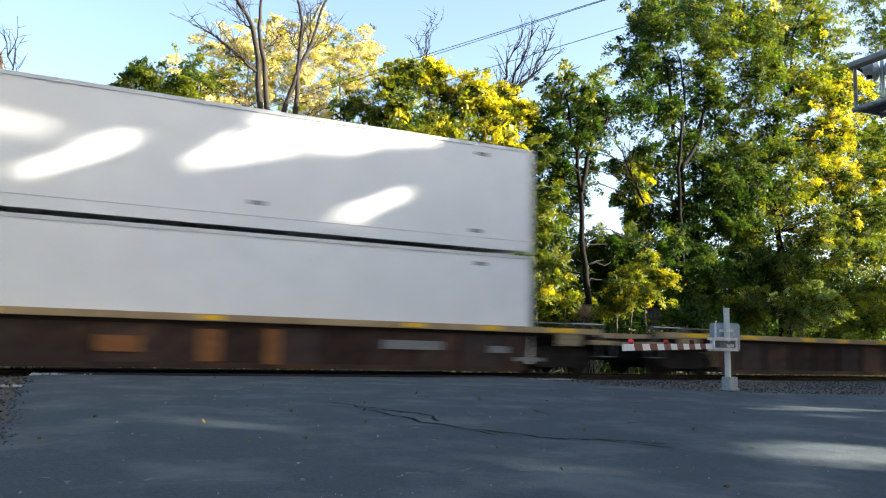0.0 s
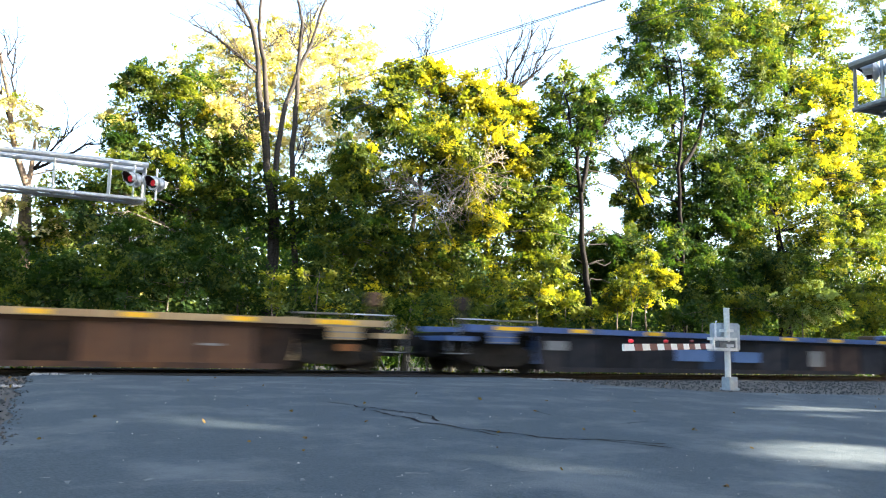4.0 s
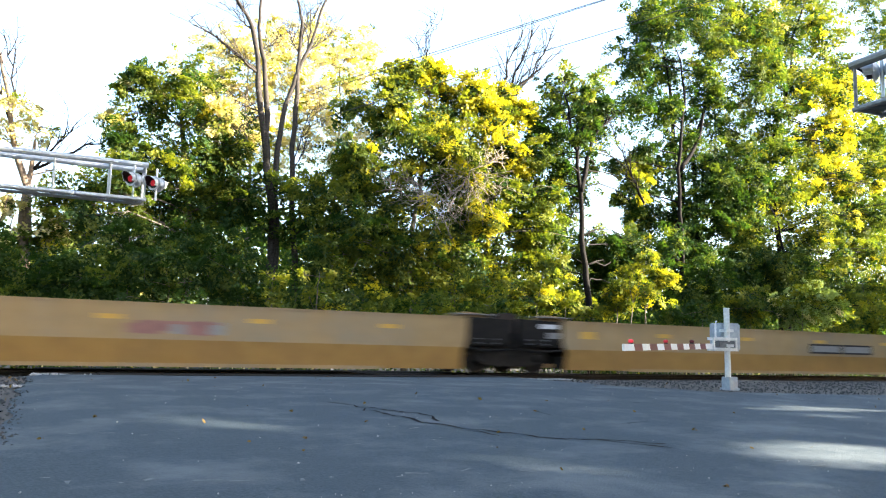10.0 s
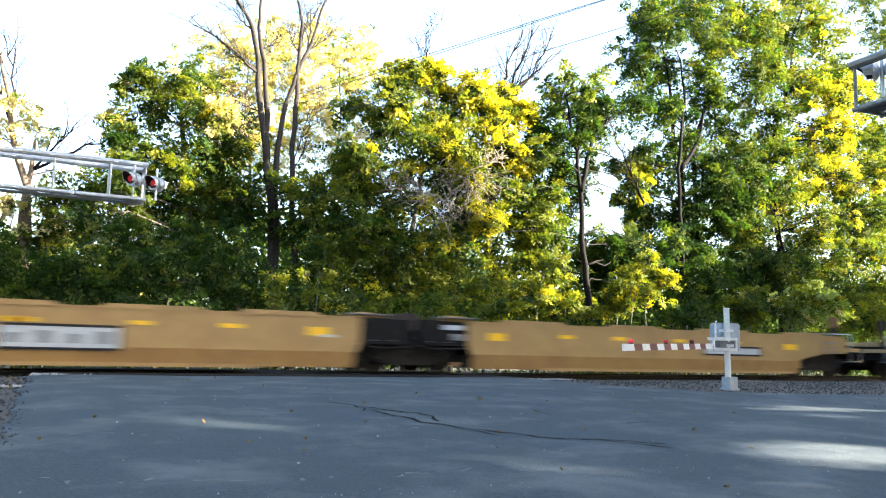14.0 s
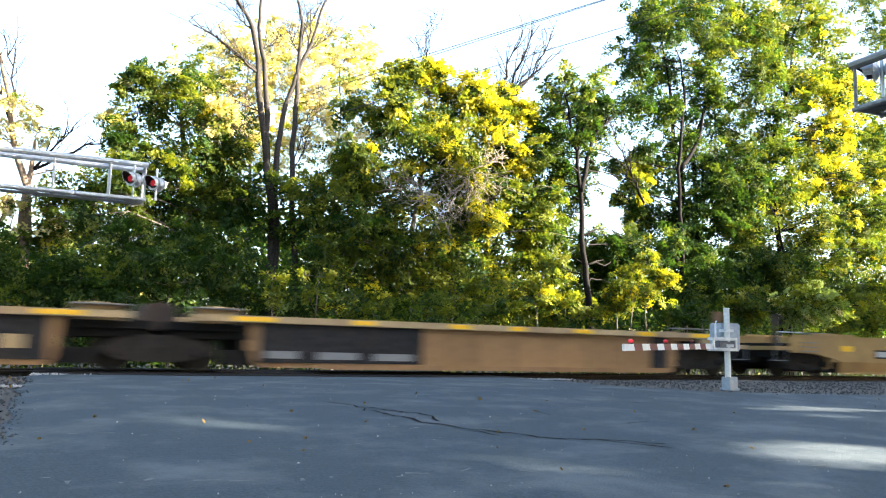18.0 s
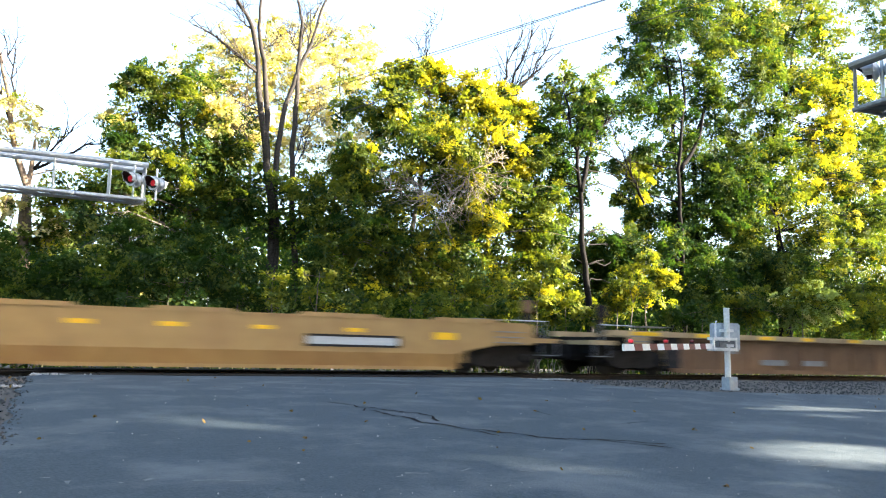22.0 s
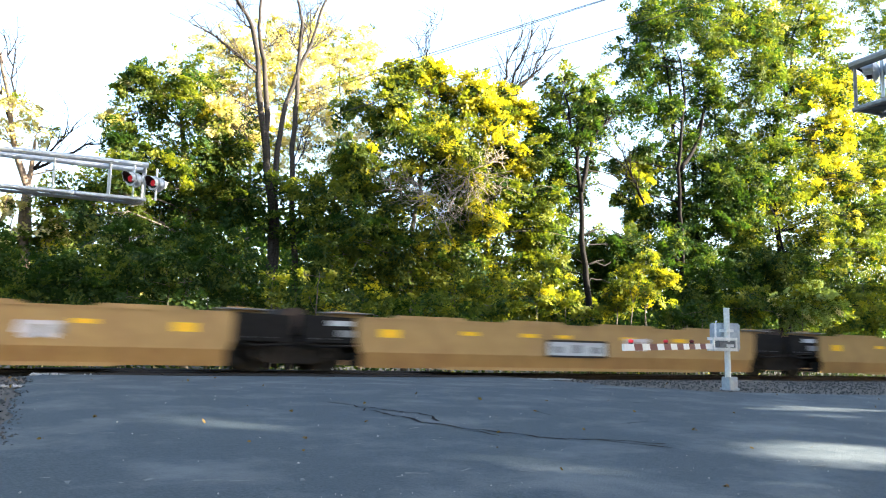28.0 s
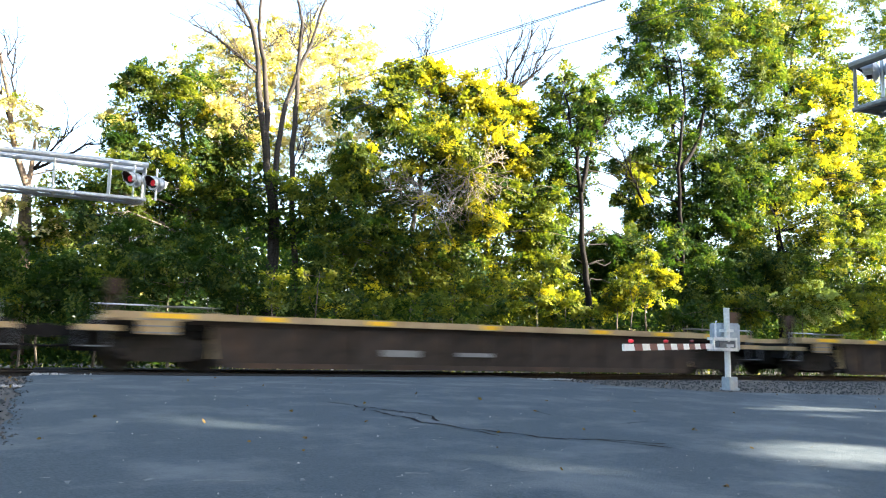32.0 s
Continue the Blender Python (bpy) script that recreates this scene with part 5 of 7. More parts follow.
grown = tree('broad_tree', [[(12.03, 27.8, -0.49), (12.13, 27.8, 3.83), (12.59, 27.8, 6.99), (12.86, 27.8, 10.71)], [(14.08, 27.8, -0.49), (14.03, 27.8, 3.96), (15.25, 27.8, 7.29), (16.0, 27.8, 10.5)]], [
    (11.16, 27.8, 10.54, 1.16, 0.92, 0.84, 'lime'),
    (11.73, 27.8, 11.44, 0.7, 0.54, 0.49, 'lime'),
    (10.69, 27.8, 8.88, 0.78, 0.81, 0.87, 'fresh'),
    (10.11, 27.8, 7.15, 1.46, 1.41, 1.29, 'green'),
    (11.94, 27.8, 8.61, 1.63, 1.46, 1.33, 'fresh'),
    (9.48, 27.8, 7.18, 0.67, 0.7, 0.85, 'lime'),
    (8.38, 27.8, 6.09, 1.09, 1.14, 1.14, 'fresh'),
    (9.74, 27.8, 5.16, 1.78, 1.4, 1.27, 'green'),
    (12.0, 27.8, 6.48, 1.96, 1.69, 1.54, 'fresh'),
    (11.6, 27.8, 4.23, 2.16, 1.43, 1.3, 'fresh'),
    (14.02, 27.8, 4.41, 1.88, 1.48, 1.34, 'fresh'),
    (13.09, 27.8, 11.45, 1.0, 0.85, 0.77, 'gold'),
    (14.52, 27.8, 11.1, 1.09, 0.92, 0.83, 'gold'),
    (16.12, 27.8, 11.13, 1.37, 0.99, 0.9, 'gold'),
    (17.24, 27.8, 10.82, 0.66, 0.69, 0.72, 'gold'),
    (13.89, 27.8, 10.05, 1.44, 1.01, 0.92, 'lime'),
    (15.47, 27.8, 9.81, 1.35, 1.03, 0.93, 'gold'),
    (13.67, 27.8, 8.61, 1.43, 1.05, 0.95, 'lime'),
    (16.3, 27.8, 8.61, 0.84, 0.88, 0.89, 'gold'),
    (14.47, 27.8, 7.43, 1.32, 1.0, 0.91, 'lime'),
    (12.9, 27.8, 9.2, 0.94, 0.74, 0.67, 'gold'),
    (14.83, 27.8, 8.53, 0.97, 0.71, 0.65, 'gold'),
    (13.13, 27.8, 9.93, 0.71, 0.55, 0.5, 'gold'),
    (11.97, 27.8, 7.59, 0.6, 0.39, 0.35, 'gold'),
    (16.05, 27.8, 7.03, 1.47, 1.41, 1.28, 'fresh'),
    (15.28, 27.8, 5.78, 1.08, 0.96, 0.87, 'gold'),
    # dark masses behind the gold: the crown's inner shade as leaf colour
    (14.37, 28.6, 6.98, 1.47, 1.15, 1.05, 'deep_shaded'),
    (13.57, 28.6, 7.95, 1.21, 1.02, 0.92, 'deep_shaded'),
    (15.18, 28.6, 6.11, 1.35, 1.03, 0.94, 'deep_shaded'),
    (15.95, 28.6, 8.0, 1.13, 1.05, 0.95, 'deep_shaded'),
    (14.05, 28.4, 5.4, 1.44, 1.01, 0.92, 'deep_shaded'),
    (17.43, 27.8, 5.85, 1.12, 1.17, 1.3, 'fresh'),
    (17.45, 27.8, 4.19, 1.35, 1.29, 1.17, 'lime'),
    (17.86, 27.8, 5.17, 0.87, 0.91, 0.95, 'lime'),
    (8.49, 27.8, 3.79, 1.3, 1.36, 1.24, 'green'),
    (10.27, 27.8, 3.07, 1.77, 1.16, 1.06, 'green'),
    (13.07, 27.8, 2.9, 2.08, 1.02, 0.92, 'lime'),
    (15.85, 27.8, 3.17, 1.68, 1.13, 1.03, 'lime'),
    (12.86, 27.2, 11.34, 0.50, 0.45, 0.43, 'gold'),
    (13.57, 27.2, 10.89, 0.55, 0.50, 0.47, 'gold'),
    (12.55, 27.2, 11.75, 0.27, 0.25, 0.23, 'gold'),
    (14.72, 27.2, 11.08, 0.61, 0.55, 0.52, 'gold'),
    (14.99, 27.2, 10.30, 0.65, 0.59, 0.55, 'gold'),
    (16.31, 27.2, 11.23, 0.62, 0.56, 0.53, 'gold'),
    (16.87, 27.2, 10.48, 0.57, 0.52, 0.49, 'gold'),
    (15.67, 27.2, 9.10, 0.46, 0.42, 0.40, 'gold'),
    (16.16, 27.2, 8.34, 0.42, 0.38, 0.36, 'gold'),
    (16.54, 27.2, 7.92, 0.28, 0.25, 0.24, 'gold'),
    (13.78, 27.2, 7.29, 0.49, 0.44, 0.42, 'gold'),
    (13.38, 27.2, 8.21, 0.36, 0.32, 0.30, 'gold'),
    (14.14, 27.2, 7.97, 0.27, 0.24, 0.23, 'gold'),
    (14.90, 27.2, 5.59, 0.54, 0.48, 0.46, 'gold'),
    (12.18, 27.2, 6.13, 0.26, 0.23, 0.22, 'gold'),
    (16.39, 27.2, 5.56, 0.51, 0.45, 0.43, 'turning'),
    (11.14, 27.2, 10.70, 0.58, 0.52, 0.49, 'lime'),
    (9.79, 27.2, 9.81, 0.65, 0.59, 0.55, 'olive'),
    (11.71, 27.2, 11.37, 0.41, 0.36, 0.34, 'turning'),
    (10.93, 27.2, 9.88, 0.57, 0.51, 0.49, 'turning'),
    (17.34, 27.2, 4.83, 0.70, 0.63, 0.59, 'turning'),
    (15.75, 27.2, 4.25, 0.77, 0.69, 0.65, 'fresh'),
    (12.74, 27.2, 4.69, 0.78, 0.70, 0.66, 'turning'),
    (10.13, 27.2, 6.60, 0.85, 0.76, 0.72, 'green'),
    (9.42, 27.2, 7.80, 0.72, 0.65, 0.61, 'green'),
    (10.86, 27.2, 5.18, 0.85, 0.76, 0.72, 'green'),
    (9.55, 27.2, 4.44, 0.83, 0.75, 0.71, 'green'),
    (11.36, 27.2, 3.73, 0.85, 0.76, 0.72, 'green'),
    (17.87, 27.2, 7.00, 0.81, 0.73, 0.68, 'olive'),
    (17.30, 27.2, 8.61, 0.81, 0.73, 0.69, 'olive'),
    (15.97, 27.2, 7.03, 0.60, 0.54, 0.51, 'olive'),
    (18.16, 27.2, 5.37, 0.71, 0.64, 0.60, 'olive')],
    'broad tree turning golden yellow at its crown', 'tree', seed=15, density=1.15, radius=0.15)
bare_branches(grown, Vector((12.03, 27.8, -0.49)), (15.25, 27.8, 7.29), [(16.53, 27.8, 11.81), (17.63, 27.8, 13.9), (18.36, 27.8, 14.17)], 0.05, BARK_SHADED, 65)
bare_branches(grown, Vector((12.03, 27.8, -0.49)), (16.0, 27.8, 10.5), [(17.2, 27.8, 14.2), (18.06, 27.8, 14.76), (18.86, 27.8, 14.53), (18.75, 27.8, 13.35)], 0.07, BARK_SHADED, 66)
bare_branches(grown, Vector((12.03, 27.8, -0.49)), (12.86, 27.8, 10.71), [(12.9, 27.8, 14.04), (12.31, 27.8, 12.72)], 0.03, BARK_SHADED, 67)
grown = tree('slender_tree', [[(19.85, 26.5, -0.45), (19.78, 26.5, 1.22), (19.70, 26.5, 2.60), (19.53, 26.5, 4.22), (19.36, 26.5, 5.86), (19.30, 26.5, 7.28), (19.13, 26.5, 8.94), (18.79, 26.5, 9.98), (18.50, 26.5, 11.27)], [(19.30, 26.5, 7.28), (19.51, 26.5, 8.02), (19.71, 26.5, 9.02), (19.95, 26.5, 9.78), (21.15, 26.5, 10.96)]], [
    (20.59, 29.5, 13.03, 1.16, 0.98, 0.9, 'green'),
    (19.66, 29.5, 11.13, 1.22, 1.28, 1.16, 'deep_shaded'),
    (21.23, 29.5, 10.82, 1.11, 1.16, 1.05, 'green'),
    (20.14, 29.5, 8.94, 1.35, 1.42, 1.29, 'deep_shaded'),
    (19.53, 29.5, 7.04, 1.2, 1.26, 1.27, 'green'),
    (20.92, 29.5, 6.4, 1.08, 1.14, 1.16, 'deep_shaded'),
    (20.62, 29.5, 4.56, 1.61, 1.41, 1.28, 'green'),
    (21.88, 29.5, 12.42, 0.84, 0.88, 0.8, 'green'),
    (23.32, 29.5, 3.81, 0.72, 0.75, 0.79, 'deep_shaded'),
    (24.54, 29.5, 9.2, 0.8, 0.84, 0.92, 'lime'),
    (24.86, 29.5, 7.58, 0.8, 0.84, 1.09, 'fresh'),
    (24.16, 29.5, 5.6, 1.26, 1.18, 1.07, 'fresh'),
    (22.53, 29.5, 11.28, 0.98, 1.03, 1.02, 'deep_shaded'),
    (23.32, 29.5, 4.74, 1.39, 1.31, 1.19, 'deep_shaded'),
    (21.55, 29.5, 8.31, 0.83, 0.86, 1.05, 'deep_shaded'),
    (18.92, 29.5, 9.05, 1.07, 1.12, 1.22, 'green'),
    (18.78, 29.5, 7.61, 1.06, 1.11, 1.14, 'green'),
    (19.05, 29.5, 10.51, 0.86, 0.9, 0.87, 'deep_shaded'),
    (21.14, 28.5, 12.82, 0.70, 0.63, 0.59, 'olive'),
    (19.59, 28.5, 12.55, 0.63, 0.56, 0.53, 'olive'),
    (20.20, 28.5, 11.61, 0.63, 0.57, 0.53, 'deep_shaded'),
    (21.45, 28.5, 11.81, 0.69, 0.63, 0.59, 'deep_shaded'),
    (19.60, 28.5, 9.95, 0.87, 0.78, 0.74, 'deep_shaded'),
    (21.93, 28.5, 11.48, 0.64, 0.58, 0.55, 'deep_shaded'),
    (20.21, 28.5, 8.49, 0.56, 0.51, 0.48, 'olive'),
    (19.46, 28.5, 7.64, 0.70, 0.63, 0.60, 'olive'),
    (21.29, 28.5, 8.88, 0.37, 0.33, 0.31, 'deep_shaded'),
    (22.22, 28.5, 5.35, 0.89, 0.80, 0.75, 'deep_shaded'),
    (23.35, 28.5, 5.70, 0.80, 0.72, 0.68, 'deep_shaded'),
    (22.69, 28.5, 4.61, 0.89, 0.80, 0.76, 'deep_shaded'),
    (23.70, 28.5, 8.37, 0.70, 0.63, 0.60, 'turning'),
    (23.21, 28.5, 9.12, 0.49, 0.44, 0.41, 'turning'),
    (19.62, 28.5, 4.15, 0.84, 0.76, 0.72, 'green'),
    (20.22, 28.5, 2.71, 0.85, 0.77, 0.72, 'green'),
    (18.36, 25.9, 9.53, 0.52, 0.47, 0.44, 'deep_shaded'),
    (18.08, 25.9, 10.44, 0.43, 0.38, 0.36, 'deep_shaded'),
    (19.44, 25.9, 10.41, 0.48, 0.44, 0.41, 'deep_shaded'),
    (18.92, 25.9, 9.14, 0.43, 0.38, 0.36, 'deep_shaded'),
    (19.07, 25.9, 11.32, 0.48, 0.44, 0.41, 'olive'),
    (20.23, 25.9, 10.90, 0.49, 0.44, 0.42, 'deep_shaded'),
    (18.09, 25.9, 8.20, 0.37, 0.33, 0.32, 'deep_shaded')],
    'slender tree with shade-darkened trunk and sparse green crown', 'tree', seed=16, core=0.5, density=0.9, radius=0.17, bark=BARK_SHADED)
bare_branches(grown, Vector((19.85, 26.5, -0.45)), (23.51, 27.5, 7.39), [(22.56, 27.5, 9.36), (21.88, 27.5, 10.30)], 0.05, BARK_SHADED, 66)
bare_branches(grown, Vector((19.85, 26.5, -0.45)), (19.13, 26.5, 8.94), [(18.36, 26.5, 10.52), (19.95, 26.5, 11.52)], 0.05, BARK_SHADED, 67)
grown = tree('large_tree', [[(26.25, 29, -0.53), (26.66, 29.0, 5.47), (27.11, 29.0, 9.7), (26.47, 29.0, 13.9), (25.97, 29.0, 16.42)], [(27.31, 29, -0.53), (28.12, 29.0, 6.42), (27.87, 29.0, 10.94), (29.31, 29.0, 15.29), (30.61, 29.0, 19.23)], [(33.82, 29, -0.53), (33.77, 29.0, 6.0), (33.13, 29.0, 10.44), (35.11, 29.0, 16.35), (36.7, 29.0, 21.27)],
    [(25.9, 27.5, -0.5), (25.87, 27.5, 1.39), (25.74, 27.5, 6.04), (25.53, 27.5, 9.20), (25.73, 27.5, 10.58), (26.02, 27.5, 12.54), (25.82, 27.5, 14.44)],
    [(25.71, 27.5, 9.22), (26.31, 27.5, 9.98), (26.90, 27.5, 10.88), (27.22, 27.5, 12.17)],
    [(32.0, 27.0, -0.5), (31.94, 27.0, 1.55), (31.84, 27.0, 4.27), (31.65, 27.0, 5.92), (31.14, 27.0, 7.54)]], [
    # the dark mix on the left paints the crown's own shade into its leaves
    (24.91, 29.0, 16.78, 1.45, 1.37, 1.25, 'deep_shaded'),
    (27.1, 29.0, 17.84, 1.79, 1.57, 1.42, 'deep_shaded'),
    (24.18, 29.0, 14.63, 1.43, 1.35, 1.23, 'deep_shaded'),
    (26.67, 29.0, 15.1, 1.77, 1.54, 1.4, 'deep_shaded'),
    (29.55, 29.0, 16.85, 1.99, 1.76, 1.6, 'green'),
    (32.23, 29.0, 18.96, 2.22, 1.66, 1.51, 'fresh'),
    (35.2, 29.0, 18.31, 2.28, 2.05, 1.86, 'fresh'),
    (32.11, 29.0, 15.8, 2.04, 1.81, 1.64, 'green'),
    (23.82, 29.0, 12.32, 1.13, 1.19, 1.08, 'deep_shaded'),
    (26.08, 29.0, 12.54, 1.45, 1.52, 1.38, 'deep_shaded'),
    (29.07, 29.0, 13.75, 1.81, 1.74, 1.58, 'deep_shaded'),
    (35.06, 29.0, 15.38, 1.94, 2.03, 1.84, 'lime'),
    (30.77, 29.0, 12.23, 2.14, 1.92, 1.75, 'green'),
    (26.21, 29.0, 9.87, 1.44, 1.51, 1.37, 'deep_shaded'),
    (34.03, 29.0, 11.78, 2.21, 2.15, 1.96, 'fresh'),
    (28.75, 29.0, 9.03, 1.63, 1.71, 1.69, 'deep_shaded'),
    (29.84, 28.6, 8.51, 1.78, 1.71, 1.55, 'deep_shaded'),
    (27.23, 28.6, 7.68, 1.43, 1.5, 1.37, 'deep_shaded'),
    (31.45, 29.0, 9.04, 1.98, 1.92, 1.74, 'deep_shaded'),
    (25.47, 29.0, 7.29, 1.56, 1.63, 1.48, 'deep_shaded'),
    (34.74, 29.0, 8.79, 2.05, 1.98, 1.8, 'lime'),
    (28.3, 29.0, 6.15, 2.04, 1.83, 1.67, 'deep_shaded'),
    (32.14, 29.0, 6.17, 2.13, 1.91, 1.74, 'fresh'),
    (35.91, 29.0, 6.46, 1.9, 1.99, 1.81, 'fresh'),
    (26.12, 29.0, 4.89, 1.7, 1.63, 1.48, 'deep_shaded'),
    (29.73, 29.0, 4.0, 2.06, 1.54, 1.4, 'deep_shaded'),
    (32.85, 29.0, 3.89, 1.83, 1.28, 1.16, 'deep_shaded'),
    (37.95, 29.0, 18.87, 1.85, 1.93, 1.92, 'lime'),
    (38.22, 29.0, 15.6, 1.5, 1.57, 1.43, 'gold'),
    (37.86, 29.0, 13.43, 1.39, 1.45, 1.32, 'gold'),
    (38.43, 29.0, 11.41, 1.48, 1.56, 1.41, 'gold'),
    (38.86, 29.0, 14.56, 1.27, 1.33, 1.27, 'gold'),
    (36.87, 29.0, 16.02, 0.66, 0.69, 0.75, 'gold'),
    (39.48, 29.0, 9.61, 1.13, 1.18, 1.14, 'gold'),
    (37.19, 29.0, 9.67, 1.3, 1.36, 1.23, 'lime'),
    (39.29, 29.0, 10.23, 0.99, 1.04, 0.95, 'gold'),
    (39.74, 29.0, 17.2, 1.36, 1.42, 1.62, 'fresh'),
    (36.7, 29.0, 21.27, 2.67, 1.75, 1.59, 'fresh'),
    (29.04, 29.0, 19.8, 2.77, 1.61, 1.46, 'deep_shaded'),
    (37.99, 29.0, 4.15, 1.93, 1.68, 1.53, 'deep_shaded'),
    (25.14, 29.0, 8.49, 1.42, 1.49, 1.62, 'deep_shaded'),
    (24.24, 29.0, 4.89, 1.66, 1.45, 1.32, 'deep_shaded'),
    (30.7, 29.0, 10.14, 1.82, 1.59, 1.44, 'deep_shaded'),
    (27.31, 29.0, 10.86, 1.32, 1.38, 1.26, 'deep_shaded'),
    (36.25, 29.0, 4.66, 1.58, 1.49, 1.36, 'green'),
    (30.07, 29.6, 7.53, 2.12, 1.27, 1.15, 'deep_shaded'),
    (32.45, 29.6, 7.6, 1.86, 1.3, 1.18, 'deep_shaded'),
    (27.42, 29.4, 7.11, 1.46, 1.23, 1.11, 'deep_shaded'),
    (37.32, 29.0, 7.97, 1.61, 1.18, 1.08, 'fresh'),
    (39.65, 29.0, 8.5, 1.32, 1.39, 1.26, 'green'),
    (37.77, 29.5, 12.72, 1.5, 1.39, 1.27, 'fresh'),
    (40.14, 29.5, 13.06, 1.53, 1.43, 1.3, 'fresh'),
    (42.13, 29.5, 13.5, 1.22, 1.27, 1.32, 'green'),
    (28.6, 29.4, 9.96, 1.35, 1.25, 1.14, 'deep_shaded'),
    (23.78, 29.0, 8.07, 0.45, 0.47, 0.48, 'green'),
    (23.12, 29.0, 9.48, 0.39, 0.41, 0.42, 'deep_shaded'),
    (25.16, 29.0, 9.73, 0.51, 0.54, 0.65, 'deep_shaded'),
    (36.34, 27.6, 14.25, 0.95, 0.86, 0.81, 'gold'),
    (35.51, 27.6, 15.04, 0.61, 0.55, 0.52, 'gold'),
    (37.12, 27.6, 12.50, 0.96, 0.86, 0.81, 'gold'),
    (35.75, 27.6, 11.70, 0.93, 0.84, 0.79, 'gold'),
    (37.43, 27.6, 10.38, 0.88, 0.79, 0.75, 'gold'),
    (38.76, 27.6, 9.92, 0.55, 0.50, 0.47, 'gold'),
    (36.56, 27.6, 10.58, 0.74, 0.66, 0.63, 'gold'),
    (37.51, 27.6, 8.10, 0.40, 0.36, 0.34, 'gold'),
    (32.99, 27.6, 15.36, 0.58, 0.53, 0.50, 'fresh'),
    (36.40, 27.6, 19.00, 0.63, 0.57, 0.54, 'turning'),
    (34.40, 27.6, 10.31, 0.97, 0.87, 0.82, 'turning'),
    (33.92, 27.6, 9.07, 1.08, 0.97, 0.92, 'lime'),
    (34.67, 27.6, 7.68, 1.03, 0.92, 0.87, 'lime'),
    (35.05, 27.6, 6.83, 0.90, 0.81, 0.77, 'turning'),
    (32.29, 27.6, 9.18, 1.24, 1.11, 1.05, 'fresh'),
    (30.33, 27.6, 8.96, 1.08, 0.97, 0.91, 'deep_shaded'),
    (30.64, 27.6, 7.02, 1.19, 1.07, 1.01, 'fresh'),
    (29.14, 27.6, 7.16, 1.05, 0.94, 0.89, 'deep_shaded'),
    (36.28, 27.6, 6.04, 0.85, 0.77, 0.72, 'lime'),
    (32.88, 27.6, 13.09, 1.28, 1.15, 1.09, 'green'),
    (31.35, 27.6, 14.91, 1.26, 1.14, 1.07, 'fresh'),
    (28.30, 27.6, 15.81, 1.33, 1.20, 1.13, 'green'),
    (31.03, 27.6, 16.95, 1.28, 1.15, 1.08, 'green'),
    (25.06, 27.6, 15.73, 1.26, 1.14, 1.08, 'deep_shaded'),
    (26.79, 27.6, 14.09, 0.99, 0.89, 0.84, 'green'),
    (23.68, 27.6, 14.08, 0.94, 0.85, 0.80, 'deep_shaded'),
    (24.39, 27.6, 16.42, 1.26, 1.13, 1.07, 'green'),
    (27.60, 27.6, 17.40, 1.34, 1.20, 1.14, 'green'),
    (32.71, 27.6, 18.21, 1.45, 1.31, 1.24, 'olive'),
    (34.59, 27.6, 13.96, 0.79, 0.71, 0.67, 'turning'),
    (30.12, 27.6, 13.52, 1.04, 0.94, 0.88, 'olive'),
    (27.84, 27.6, 12.86, 0.88, 0.79, 0.75, 'green'),
    (28.09, 27.6, 8.71, 1.15, 1.03, 0.98, 'deep_shaded'),
    (24.88, 27.6, 5.72, 1.07, 0.96, 0.91, 'deep_shaded'),
    (27.27, 27.6, 5.38, 1.12, 1.01, 0.95, 'deep_shaded'),
    (29.06, 27.6, 4.96, 1.15, 1.04, 0.98, 'deep_shaded'),
    (30.94, 27.6, 5.09, 1.19, 1.07, 1.01, 'green'),
    (26.53, 27.6, 3.48, 1.10, 0.99, 0.93, 'deep_shaded'),
    (34.13, 27.6, 5.31, 1.07, 0.96, 0.91, 'deep_shaded'),
    (32.37, 27.6, 10.94, 1.13, 1.01, 0.96, 'fresh'),
    (29.62, 27.6, 10.29, 1.01, 0.91, 0.86, 'green'),
    (24.65, 27.6, 11.80, 0.94, 0.85, 0.80, 'deep_shaded'),
    (22.67, 27.6, 11.75, 0.75, 0.67, 0.64, 'deep_shaded'),
    (23.96, 27.6, 10.09, 0.76, 0.68, 0.64, 'deep_shaded'),
    (36.75, 28.0, 5.22, 1.19, 1.07, 1.02, 'fresh'),
    (39.29, 28.0, 6.31, 1.25, 1.12, 1.06, 'lime'),
    (40.08, 28.0, 4.36, 1.26, 1.13, 1.07, 'lime'),
    (37.52, 28.0, 3.48, 1.14, 1.03, 0.97, 'fresh'),
    (35.39, 28.0, 3.96, 0.97, 0.87, 0.82, 'green'),
    (39.92, 28.0, 8.54, 1.20, 1.08, 1.02, 'fresh'),
    (40.83, 28.0, 11.18, 1.23, 1.11, 1.05, 'lime'),
    (38.67, 28.0, 7.18, 0.96, 0.87, 0.82, 'fresh')],
    'large multi-stemmed tree with green and golden leaves', 'tree', seed=17, core=1.0, density=0.8, radius=0.17, bark=BARK_SHADED)
bare_branches(grown, Vector((26.25, 29, -0.53)), (27.09, 29.0, 9.13), [(28.48, 29.0, 13.06), (25.9, 29.0, 12.37)], 0.05, BARK_SHADED, 67)
bare_branches(grown, Vector((26.25, 29, -0.53)), (27.84, 29.0, 9.79), [(28.28, 29.0, 12.74), (27.57, 29.0, 14.09)], 0.04, BARK_SHADED, 68)
